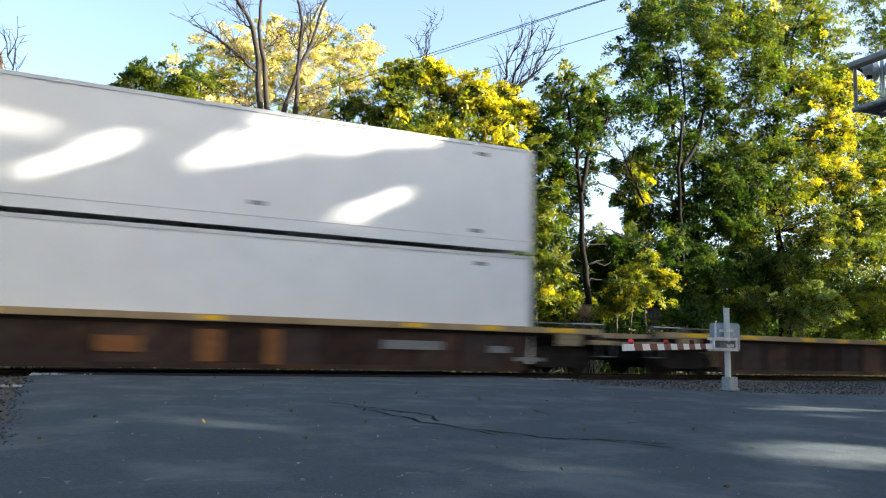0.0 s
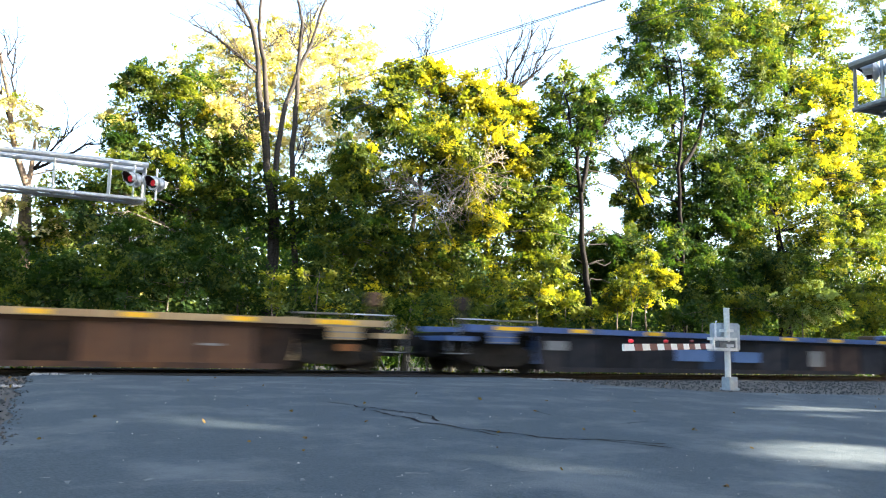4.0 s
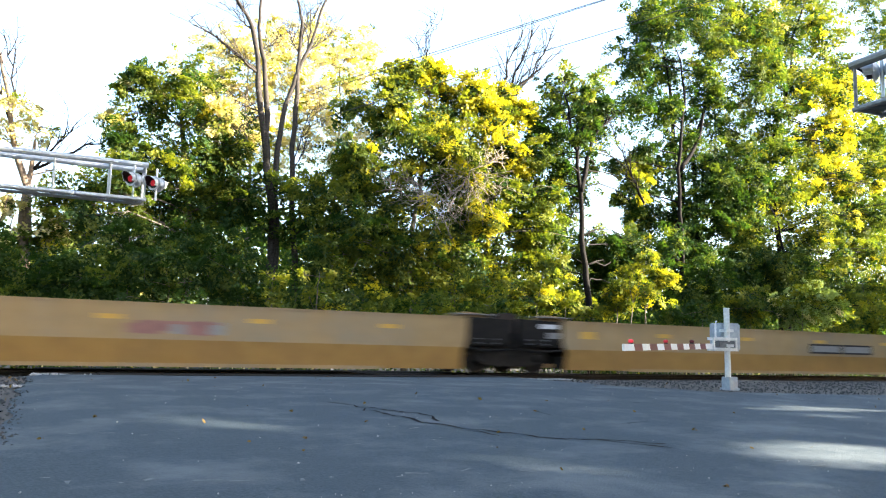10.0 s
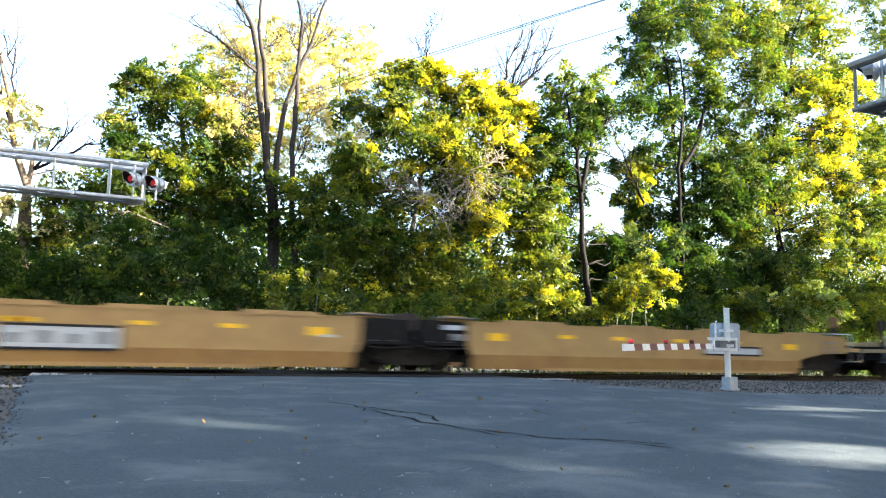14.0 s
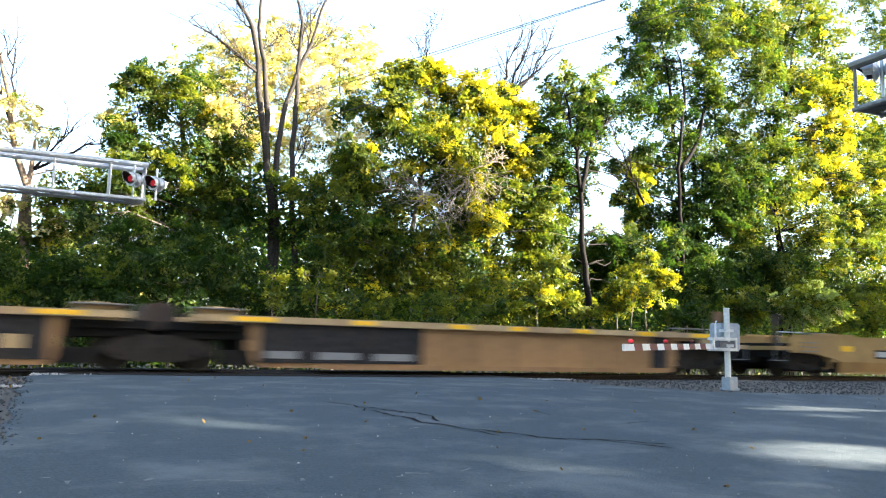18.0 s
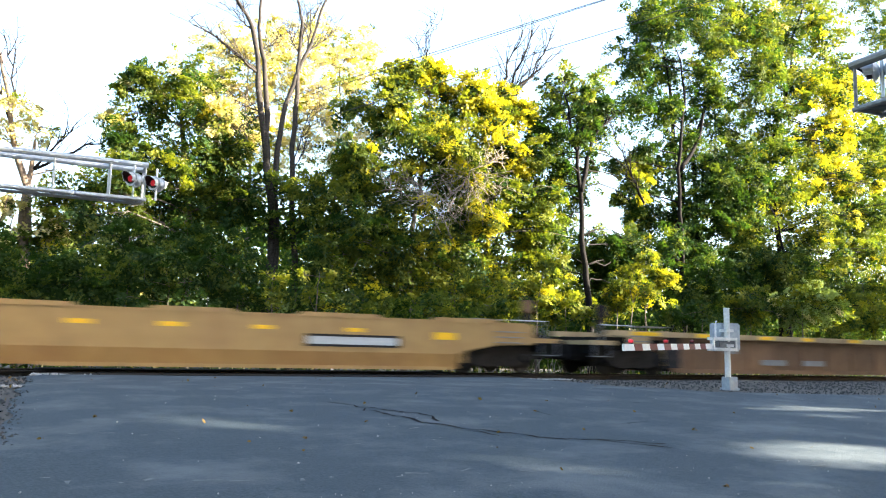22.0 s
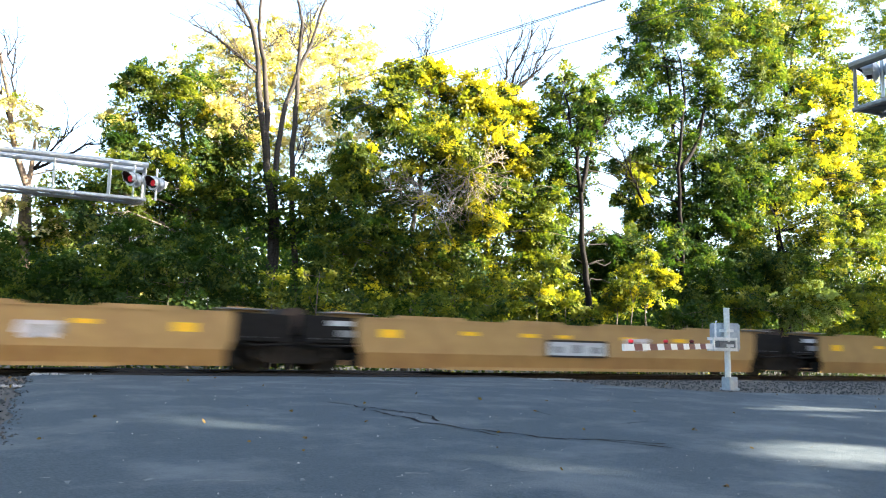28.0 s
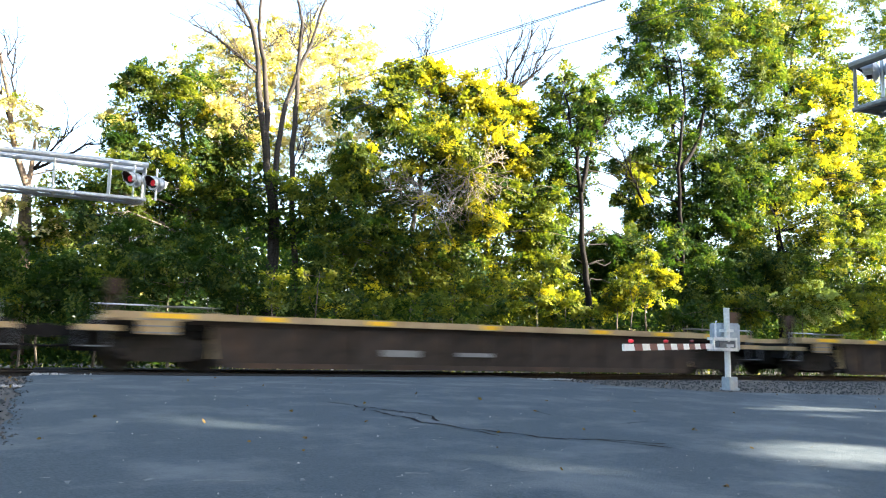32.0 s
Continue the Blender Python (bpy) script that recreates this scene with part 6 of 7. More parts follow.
tree('roadside_tree', [[(48.14, 32, -0.62), (48.33, 32.0, 9.21), (48.65, 32.0, 16.73), (48.69, 32.0, 24.52)]], [
    (47.34, 32.0, 21.87, 1.56, 1.63, 2.22, 'fresh'),
    (47.91, 32.0, 18.13, 1.55, 1.62, 2.21, 'green'),
    (47.33, 32.0, 14.27, 1.34, 1.4, 2.18, 'fresh'),
    (46.49, 32.0, 10.49, 1.31, 1.38, 1.97, 'fresh'),
    (46.79, 32.0, 7.27, 1.49, 1.56, 2.13, 'lime'),
    (45.49, 32.0, 7.88, 0.92, 0.97, 1.41, 'fresh'),
    (46.04, 32.0, 4.38, 1.84, 1.74, 1.58, 'lime'),
    (46.4, 32.0, 24.39, 1.94, 2.03, 1.85, 'fresh'),
    (45.02, 32.0, 12.5, 2.05, 2.15, 2.48, 'fresh'),
    (44.45, 32.0, 8.15, 2.02, 2.11, 2.09, 'green'),
    (44.78, 32.0, 16.86, 1.5, 1.58, 2.15, 'green'),
    (43.04, 32.0, 6.3, 1.8, 1.89, 2.06, 'fresh')],
    'leafy green tree at the end of the tree line', 'tree', seed=18, density=0.85, radius=0.16)
vine_root = empty('dead_vine', (13.99, 26.2, 7.52), 'hanging tangle of dry grey dead vines', 'vine')
bare_branches(vine_root, Vector((13.99, 26.2, 7.52)), (13.99, 26.2, 7.52), [(13.17, 26.2, 6.12), (13.78, 26.2, 5.96), (14.38, 26.2, 6.46), (14.92, 26.2, 6.97), (12.92, 26.2, 6.74), (14.86, 26.2, 7.85)], 0.017, TWIG, 99)
bare_branches(vine_root, Vector((13.99, 26.2, 7.52)), (12.57, 26.2, 6.38), [(13.18, 26.2, 5.58), (12.48, 26.2, 5.41), (11.77, 26.2, 5.97), (10.86, 26.2, 6.30)], 0.013, TWIG, 98)
tree('shrub', [[(-0.8, 27, -0.47), (-0.83, 27.0, 1.67)]], [
    (-0.85, 27.0, 2.02, 1.0, 0.59, 0.54, 'deep_shaded'),
    (-1.43, 27.0, 1.71, 0.71, 0.39, 0.35, 'deep_shaded'),
    (-0.23, 27.0, 1.8, 0.72, 0.44, 0.4, 'deep_shaded'),
    (-0.81, 27.0, 1.46, 1.29, 0.39, 0.36, 'deep_shaded')],
    'green roadside shrub, darkened as in shade', 'shrub', seed=30, radius=0.05, leaf=0.115, density=0.9, twigs=1)
tree('shrub', [[(-0.28, 28.4, -0.51), (-0.37, 28.4, 2.54)]], [
    (-0.41, 28.4, 3.03, 0.8, 0.82, 0.75, 'deep_shaded'),
    (-0.86, 28.4, 2.61, 0.57, 0.54, 0.49, 'deep_shaded'),
    (0.11, 28.4, 2.72, 0.58, 0.6, 0.55, 'deep_shaded'),
    (-0.35, 28.4, 2.24, 1.03, 0.55, 0.5, 'deep_shaded')],
    'green roadside shrub, darkened as in shade', 'shrub', seed=31, radius=0.05, leaf=0.115, density=0.9, twigs=1)
tree('shrub', [[(-1.63, 28.6, -0.52), (-1.74, 28.6, 2.69)]], [
    (-1.79, 28.6, 3.23, 0.66, 0.69, 0.8, 'deep_shaded'),
    (-2.14, 28.6, 2.77, 0.47, 0.49, 0.53, 'deep_shaded'),
    (-1.37, 28.6, 2.88, 0.47, 0.49, 0.59, 'deep_shaded'),
    (-1.72, 28.6, 2.37, 0.84, 0.59, 0.53, 'deep_shaded')],
    'green roadside shrub, darkened as in shade', 'shrub', seed=32, radius=0.05, leaf=0.115, density=0.9, twigs=1)
tree('shrub', [[(1.22, 27, -0.47), (1.15, 27.0, 2.53)]], [
    (1.1, 27.0, 3.19, 1.11, 1.1, 1.0, 'deep_shaded'),
    (0.46, 27.0, 2.62, 0.78, 0.72, 0.66, 'deep_shaded'),
    (1.83, 27.0, 2.77, 0.8, 0.81, 0.74, 'deep_shaded'),
    (1.17, 27.0, 2.13, 1.42, 0.73, 0.66, 'deep_shaded')],
    'green roadside shrub, darkened as in shade', 'shrub', seed=33, radius=0.05, leaf=0.115, density=0.9, twigs=1)
tree('shrub', [[(3.36, 26.6, -0.46), (3.3, 26.6, 2.45)]], [
    (3.25, 26.6, 3.13, 1.2, 1.12, 1.02, 'deep_shaded'),
    (2.52, 26.6, 2.54, 0.85, 0.74, 0.67, 'deep_shaded'),
    (4.07, 26.6, 2.7, 0.87, 0.83, 0.76, 'deep_shaded'),
    (3.32, 26.6, 2.04, 1.54, 0.75, 0.68, 'deep_shaded')],
    'green roadside shrub, darkened as in shade', 'shrub', seed=34, radius=0.05, leaf=0.115, density=0.9, twigs=1)
tree('shrub', [[(5.58, 27, -0.47), (5.53, 27.0, 2.45)]], [
    (5.5, 27.0, 3.12, 0.98, 1.03, 1.0, 'deep_shaded'),
    (4.87, 27.0, 2.55, 0.69, 0.73, 0.66, 'deep_shaded'),
    (6.19, 27.0, 2.69, 0.71, 0.74, 0.74, 'deep_shaded'),
    (5.56, 27.0, 2.05, 1.26, 0.73, 0.67, 'deep_shaded')],
    'green roadside shrub, darkened as in shade', 'shrub', seed=35, radius=0.05, leaf=0.115, density=0.9, twigs=1)
tree('shrub', [[(2.29, 28, -0.5), (2.12, 28.0, 4.02)]], [
    (2.09, 28.0, 4.49, 0.97, 0.78, 0.71, 'deep_shaded'),
    (1.51, 28.0, 4.07, 0.68, 0.51, 0.47, 'deep_shaded'),
    (2.73, 28.0, 4.22, 0.7, 0.57, 0.52, 'deep_shaded'),
    (2.14, 28.0, 3.74, 1.24, 0.52, 0.47, 'deep_shaded')],
    'green roadside shrub, darkened as in shade', 'shrub', seed=36, radius=0.05, leaf=0.115, density=0.9, twigs=1)
tree('shrub', [[(4.91, 28.5, -0.52), (4.8, 28.5, 3.6)]], [
    (4.76, 28.5, 4.2, 1.03, 0.99, 0.9, 'deep_shaded'),
    (4.12, 28.5, 3.67, 0.72, 0.65, 0.59, 'deep_shaded'),
    (5.47, 28.5, 3.83, 0.74, 0.73, 0.66, 'deep_shaded'),
    (4.82, 28.5, 3.24, 1.31, 0.66, 0.6, 'deep_shaded')],
    'green roadside shrub, darkened as in shade', 'shrub', seed=37, radius=0.05, leaf=0.115, density=0.9, twigs=1)
tree('shrub', [[(7.41, 26.6, -0.46), (7.39, 26.6, 2.04)]], [
    (7.37, 26.6, 2.43, 0.86, 0.64, 0.58, 'deep_shaded'),
    (6.8, 26.6, 2.09, 0.6, 0.42, 0.38, 'deep_shaded'),
    (7.98, 26.6, 2.19, 0.62, 0.47, 0.43, 'deep_shaded'),
    (7.4, 26.6, 1.81, 1.1, 0.43, 0.39, 'deep_shaded')],
    'green roadside shrub, darkened as in shade', 'shrub', seed=38, radius=0.05, leaf=0.115, density=0.9, twigs=1)
tree('shrub', [[(9.27, 25, -0.41), (9.27, 25.0, 1.92)]], [
    (9.25, 25.0, 2.25, 0.97, 0.55, 0.5, 'green'),
    (8.57, 25.0, 1.95, 0.69, 0.36, 0.33, 'green'),
    (9.97, 25.0, 2.05, 0.7, 0.41, 0.37, 'green'),
    (9.27, 25.0, 1.72, 1.25, 0.36, 0.33, 'green')],
    'leafy green shrub beside the track', 'shrub', seed=39, radius=0.05, leaf=0.115, density=0.9, twigs=1)
tree('shrub', [[(11.59, 24.6, -0.4), (11.59, 24.6, 1.76)]], [
    (11.58, 24.6, 2.05, 1.14, 0.48, 0.44, 'fresh'),
    (10.75, 24.6, 1.79, 0.8, 0.32, 0.29, 'fresh'),
    (12.46, 24.6, 1.89, 0.83, 0.36, 0.32, 'fresh'),
    (11.6, 24.6, 1.59, 1.46, 0.32, 0.29, 'fresh')],
    'leafy green shrub beside the track', 'shrub', seed=40, radius=0.05, leaf=0.115, density=0.9, twigs=1)
tree('shrub', [[(14.27, 24.6, -0.4), (14.27, 24.6, 1.85)]], [
    (14.27, 24.6, 2.17, 0.89, 0.53, 0.49, 'fresh'),
    (13.58, 24.6, 1.88, 0.63, 0.35, 0.32, 'fresh'),
    (14.98, 24.6, 1.97, 0.64, 0.4, 0.36, 'fresh'),
    (14.28, 24.6, 1.65, 1.15, 0.36, 0.32, 'fresh')],
    'leafy green shrub beside the track', 'shrub', seed=41, radius=0.05, leaf=0.115, density=0.9, twigs=1)
tree('shrub', [[(16.08, 24.8, -0.4), (16.07, 24.8, 2.36)]], [
    (16.07, 24.8, 2.78, 0.56, 0.58, 0.63, 'lime'),
    (15.63, 24.8, 2.43, 0.39, 0.41, 0.42, 'lime'),
    (16.52, 24.8, 2.51, 0.4, 0.42, 0.46, 'lime'),
    (16.07, 24.8, 2.11, 0.71, 0.46, 0.42, 'lime')],
    'yellow-green shrub beside the track', 'shrub', seed=42, radius=0.05, leaf=0.115, density=0.9, twigs=1)
tree('shrub', [[(19.87, 24.8, -0.4), (19.88, 24.8, 2.89)]], [
    (19.88, 24.8, 3.31, 0.56, 0.58, 0.63, 'turning'),
    (19.41, 24.8, 2.95, 0.39, 0.41, 0.42, 'turning'),
    (20.35, 24.8, 3.04, 0.4, 0.42, 0.47, 'turning'),
    (19.87, 24.8, 2.64, 0.71, 0.46, 0.42, 'turning')],
    'yellow-green shrub beside the track', 'shrub', seed=43, radius=0.05, leaf=0.115, density=0.9, twigs=1)
tree('shrub', [[(21.45, 25, -0.41), (21.47, 25.0, 3.42)]], [
    (21.48, 25.0, 3.88, 0.47, 0.49, 0.69, 'turning'),
    (21.06, 25.0, 3.49, 0.33, 0.35, 0.45, 'turning'),
    (21.88, 25.0, 3.58, 0.34, 0.35, 0.51, 'turning'),
    (21.46, 25.0, 3.14, 0.6, 0.5, 0.46, 'turning')],
    'yellow-green shrub beside the track', 'shrub', seed=44, radius=0.05, leaf=0.115, density=0.9, twigs=1)
tree('shrub', [[(26.75, 27.5, -0.48), (26.78, 27.5, 3.68)]], [
    (26.8, 27.5, 4.41, 1.54, 1.19, 1.08, 'deep_shaded'),
    (25.42, 27.5, 3.75, 1.08, 0.78, 0.71, 'deep_shaded'),
    (28.2, 27.5, 3.98, 1.12, 0.88, 0.8, 'deep_shaded'),
    (26.77, 27.5, 3.25, 1.97, 0.79, 0.72, 'deep_shaded')],
    'green roadside shrub, darkened as in shade', 'shrub', seed=45, radius=0.05, leaf=0.115, density=0.9, twigs=1)
tree('shrub', [[(32.66, 27.5, -0.48), (32.73, 27.5, 4.08)]], [
    (32.77, 27.5, 4.78, 1.45, 1.16, 1.05, 'green'),
    (31.36, 27.5, 4.14, 1.01, 0.76, 0.69, 'green'),
    (34.16, 27.5, 4.37, 1.05, 0.86, 0.78, 'green'),
    (32.71, 27.5, 3.66, 1.85, 0.77, 0.7, 'green')],
    'leafy green shrub beside the track', 'shrub', seed=46, radius=0.05, leaf=0.115, density=0.9, twigs=1)
tree('shrub', [[(30.52, 28, -0.5), (30.61, 28.0, 4.96)]], [
    (30.64, 28.0, 5.67, 1.23, 1.15, 1.04, 'deep_shaded'),
    (29.48, 28.0, 5.03, 0.86, 0.75, 0.69, 'deep_shaded'),
    (31.78, 28.0, 5.25, 0.89, 0.85, 0.77, 'deep_shaded'),
    (30.59, 28.0, 4.55, 1.57, 0.76, 0.69, 'deep_shaded')],
    'green roadside shrub, darkened as in shade', 'shrub', seed=47, radius=0.05, leaf=0.115, density=0.9, twigs=1)
tree('shrub', [[(22.6, 30.5, -0.57), (22.61, 30.5, 5.25)]], [
    (22.61, 30.5, 5.86, 0.79, 0.83, 0.91, 'deep_shaded'),
    (21.96, 30.5, 5.33, 0.56, 0.59, 0.6, 'deep_shaded'),
    (23.27, 30.5, 5.49, 0.57, 0.6, 0.67, 'deep_shaded'),
    (22.61, 30.5, 4.89, 1.01, 0.66, 0.6, 'deep_shaded')],
    'green roadside shrub, darkened as in shade', 'shrub', seed=48, radius=0.05, leaf=0.115, density=0.9, twigs=1)
tree('shrub', [[(23.01, 31.5, -0.6), (23.01, 31.5, 2.96)]], [
    (23.01, 31.5, 3.65, 1.21, 1.13, 1.03, 'deep_shaded'),
    (22.02, 31.5, 3.05, 0.85, 0.75, 0.68, 'deep_shaded'),
    (24.03, 31.5, 3.22, 0.87, 0.84, 0.76, 'deep_shaded'),
    (23.01, 31.5, 2.55, 1.55, 0.75, 0.68, 'deep_shaded')],
    'green roadside shrub, darkened as in shade', 'shrub', seed=49, radius=0.05, leaf=0.115, density=0.9, twigs=1)
tree('shrub', [[(23.86, 25.5, -0.42), (23.86, 25.5, 2.33)]], [
    (23.87, 25.5, 2.75, 1.05, 0.69, 0.63, 'deep_shaded'),
    (22.93, 25.5, 2.38, 0.74, 0.45, 0.41, 'deep_shaded'),
    (24.81, 25.5, 2.5, 0.76, 0.51, 0.46, 'deep_shaded'),
    (23.85, 25.5, 2.08, 1.35, 0.46, 0.42, 'deep_shaded')],
    'green roadside shrub, darkened as in shade', 'shrub', seed=50, radius=0.05, leaf=0.115, density=0.9, twigs=1)
tree('shrub', [[(26.91, 25, -0.41), (26.92, 25.0, 2.67)]], [
    (26.94, 25.0, 3.11, 0.72, 0.73, 0.66, 'green'),
    (26.26, 25.0, 2.73, 0.51, 0.48, 0.44, 'green'),
    (27.61, 25.0, 2.83, 0.52, 0.54, 0.49, 'green'),
    (26.91, 25.0, 2.41, 0.92, 0.48, 0.44, 'green')],
    'leafy green shrub beside the track', 'shrub', seed=51, radius=0.05, leaf=0.115, density=0.9, twigs=1)
tree('shrub', [[(29.28, 24.8, -0.4), (29.29, 24.8, 2.71)]], [
    (29.32, 24.8, 3.22, 0.96, 0.83, 0.75, 'pale'),
    (28.38, 24.8, 2.78, 0.68, 0.55, 0.5, 'pale'),
    (30.24, 24.8, 2.91, 0.69, 0.61, 0.56, 'pale'),
    (29.28, 24.8, 2.41, 1.23, 0.55, 0.5, 'pale')],
    'pale grey-green shrub beside the track', 'shrub', seed=52, radius=0.05, leaf=0.115, density=0.9, twigs=1)
tree('shrub', [[(32.04, 24.8, -0.4), (32.02, 24.8, 2.18)]], [
    (32.04, 24.8, 2.57, 0.76, 0.64, 0.58, 'fresh'),
    (31.27, 24.8, 2.23, 0.54, 0.42, 0.39, 'fresh'),
    (32.79, 24.8, 2.33, 0.55, 0.47, 0.43, 'fresh'),
    (32.0, 24.8, 1.95, 0.98, 0.43, 0.39, 'fresh')],
    'leafy green shrub beside the track', 'shrub', seed=53, radius=0.05, leaf=0.115, density=0.9, twigs=1)
tree('shrub', [[(35.0, 24.8, -0.4), (34.99, 24.8, 2.55)]], [
    (35.04, 24.8, 3.23, 0.79, 0.83, 1.01, 'lime'),
    (34.19, 24.8, 2.66, 0.56, 0.59, 0.67, 'lime'),
    (35.83, 24.8, 2.79, 0.57, 0.6, 0.75, 'lime'),
    (34.96, 24.8, 2.15, 1.01, 0.74, 0.67, 'lime')],
    'yellow-green shrub beside the track', 'shrub', seed=54, radius=0.05, leaf=0.115, density=0.9, twigs=1)
tree('shrub', [[(15.82, 24.40, -0.40), (15.81, 24.40, 2.33)]], [
    (15.80, 24.4, 3.78, 0.38, 0.34, 0.32, 'turning'),
    (15.32, 24.4, 2.82, 0.58, 0.52, 0.49, 'turning'),
    (16.10, 24.4, 2.72, 0.46, 0.41, 0.39, 'turning'),
    (14.61, 24.4, 2.68, 0.49, 0.44, 0.42, 'lime')],
    'yellow-green shrub beside the track', 'shrub', seed=120, radius=0.05, leaf=0.125, density=1.0, twigs=2, core=0.3)
tree('shrub', [[(20.23, 24.40, -0.40), (20.24, 24.40, 2.54)]], [
    (19.56, 24.4, 3.71, 0.45, 0.40, 0.38, 'lime'),
    (21.11, 24.4, 4.37, 0.46, 0.42, 0.39, 'turning'),
    (21.53, 24.4, 3.72, 0.42, 0.38, 0.36, 'lime'),
    (20.53, 24.4, 3.21, 0.50, 0.45, 0.43, 'lime'),
    (21.52, 24.4, 3.04, 0.28, 0.25, 0.24, 'turning'),
    (19.96, 24.4, 2.52, 0.45, 0.41, 0.38, 'lime')],
    'shrub turning yellow beside the track', 'shrub', seed=121, radius=0.05, leaf=0.125, density=1.0, twigs=2, core=0.3)
tree('shrub', [[(17.06, 24.40, -0.40), (17.06, 24.40, 2.39)]], [
    (16.68, 24.4, 1.96, 0.38, 0.34, 0.32, 'turning'),
    (17.57, 24.4, 1.89, 0.34, 0.31, 0.29, 'lime'),
    (17.06, 24.4, 2.39, 0.34, 0.31, 0.29, 'lime')],
    'yellow-green shrub beside the track', 'shrub', seed=122, radius=0.05, leaf=0.125, density=1.0, twigs=2, core=0.3)
tree('shrub', [[(29.63, 24.40, -0.40), (29.72, 24.40, 2.97)]], [
    (29.74, 24.4, 3.47, 0.66, 0.60, 0.56, 'pale'),
    (30.44, 24.4, 2.87, 0.67, 0.60, 0.57, 'pale'),
    (29.00, 24.4, 2.69, 0.54, 0.49, 0.46, 'pale'),
    (27.63, 24.4, 3.12, 0.58, 0.52, 0.49, 'fresh'),
    (26.61, 24.4, 2.71, 0.62, 0.56, 0.53, 'fresh')],
    'pale grey-green shrub beside the track', 'shrub', seed=123, radius=0.05, leaf=0.125, density=1.0, twigs=2, core=0.3)
tree('shrub', [[(6.13, 24.6, -0.4), (6.1, 24.6, 2.22), (6.14, 24.6, 2.84)]], [
    (5.8, 24.6, 2.77, 0.11, 0.12, 0.14, 'lime'),
    (6.34, 24.6, 2.69, 0.11, 0.12, 0.14, 'lime'),
    (6.09, 24.6, 2.39, 0.13, 0.14, 0.14, 'lime'),
    (5.92, 24.6, 2.07, 0.13, 0.14, 0.14, 'lime'),
    (6.32, 24.6, 2.12, 0.13, 0.14, 0.14, 'lime'),
    (6.12, 24.6, 1.79, 0.17, 0.16, 0.14, 'lime')],
    'small yellow-green sapling beside the track', 'shrub', seed=70, radius=0.03, leaf=0.11, density=0.3, twigs=1, core=0, clump=0.6)
tree('shrub', [[(7.63, 24.6, -0.4), (7.59, 24.6, 2.39), (7.64, 24.6, 3.03)]], [
    (7.21, 24.6, 2.95, 0.11, 0.12, 0.14, 'lime'),
    (7.93, 24.6, 2.88, 0.12, 0.12, 0.15, 'lime'),
    (7.58, 24.6, 2.57, 0.13, 0.14, 0.15, 'lime'),
    (7.35, 24.6, 2.23, 0.13, 0.14, 0.14, 'lime'),
    (7.88, 24.6, 2.29, 0.13, 0.14, 0.15, 'lime'),
    (7.61, 24.6, 1.95, 0.17, 0.16, 0.15, 'lime')],
    'small yellow-green sapling beside the track', 'shrub', seed=71, radius=0.03, leaf=0.11, density=0.3, twigs=1, core=0, clump=0.6)


# ---- thicket behind the tree line ----
def thicket():
    nr = np.random.default_rng(77)
    n = 1900
    cs, ss, ms = [], [], []
    for i in range(n):
        x = nr.uniform(-6, 62)
        y = nr.uniform(30, 37) + max(0, x - 20) * 0.05
        h = 0.5 + (2.6 if 22.5 < x < 28 else 3.6 if x < 1.5 else 6.2) * nr.random() ** 1.1
        k = 40
        cs.append(nr.normal(size=(k, 3)) * np.array([0.6, 0.5, 0.42]) + np.array([x, y, ground_z(x, y) + h]))
        ss.append(0.24 * (0.7 + 0.6 * nr.random(k)))
        # mostly shade-darkened leaves, for the gloom under the trees
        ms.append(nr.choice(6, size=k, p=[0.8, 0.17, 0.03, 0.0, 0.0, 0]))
    ob = new("thicket", leaves("thicket", np.concatenate(cs), np.concatenate(ss), np.concatenate(ms), LEAVES, 78))
    tagged(ob, "dense low green undergrowth under the trees", "undergrowth", kind="stuff")


thicket()


def far_woods():
    """A low dense belt of woods a good way behind the trees."""
    nr = np.random.default_rng(91)
    n = 32000
    x = nr.uniform(-20, 110, n)
    y = nr.uniform(52, 60, n)
    top = np.array([(7.5 if a < 6 else 10.5 if a < 22 else 7.0) + 1.5 * noise.noise((a * 0.15, 2, 0)) + 0.8 * noise.noise((a * 0.6, 5, 0)) for a in x])
    z = -0.6 + top * nr.random(n) ** 1.4
    ob = new("far_woods", leaves("far_woods", np.stack([x, y, z], 1), 0.95 * (0.6 + 0.8 * nr.random(n)), nr.choice(6, size=n, p=[0.62, 0.3, 0.05, 0.0, 0.03, 0]), LEAVES, 92))
    tagged(ob, "dense belt of green woods far behind the track", "woods", kind="stuff")


far_woods()


def verge():
    """Low weeds and leaf litter along the far side of the track."""
    nr = np.random.default_rng(79)
    n = 9000
    x = nr.uniform(-5, 45, n)
    y = nr.uniform(22.3, 29, n)
    z = np.array([ground_z(a, b) for a, b in zip(x, y)]) + nr.random(n) ** 2 * 0.35
    ob = new("verge_weeds", leaves("verge_weeds", np.stack([x, y, z], 1), 0.13 * (0.6 + 0.8 * nr.random(n)), nr.choice(6, size=n, p=[0.5, 0.33, 0.08, 0.02, 0.07, 0]), LEAVES, 80))
    tagged(ob, "weeds and fallen leaves along the track", "weeds", kind="stuff")


verge()


def dry_brush():
    """Pale dry stems standing between the shrubs and the track."""
    rng = random.Random(31)
    sh = Shape()
    for i in range(230):
        x, y = rng.uniform(10, 33), rng.uniform(23.3, 24.6)
        h = rng.uniform(0.8, 2.3) * (1.0 if x < 24 else 0.8)
        lean = Vector((rng.uniform(-0.5, 0.5), rng.uniform(-0.2, 0.2), 1)).normalized()
        a = Vector((x, y, ground_z(x, y) - 0.05))
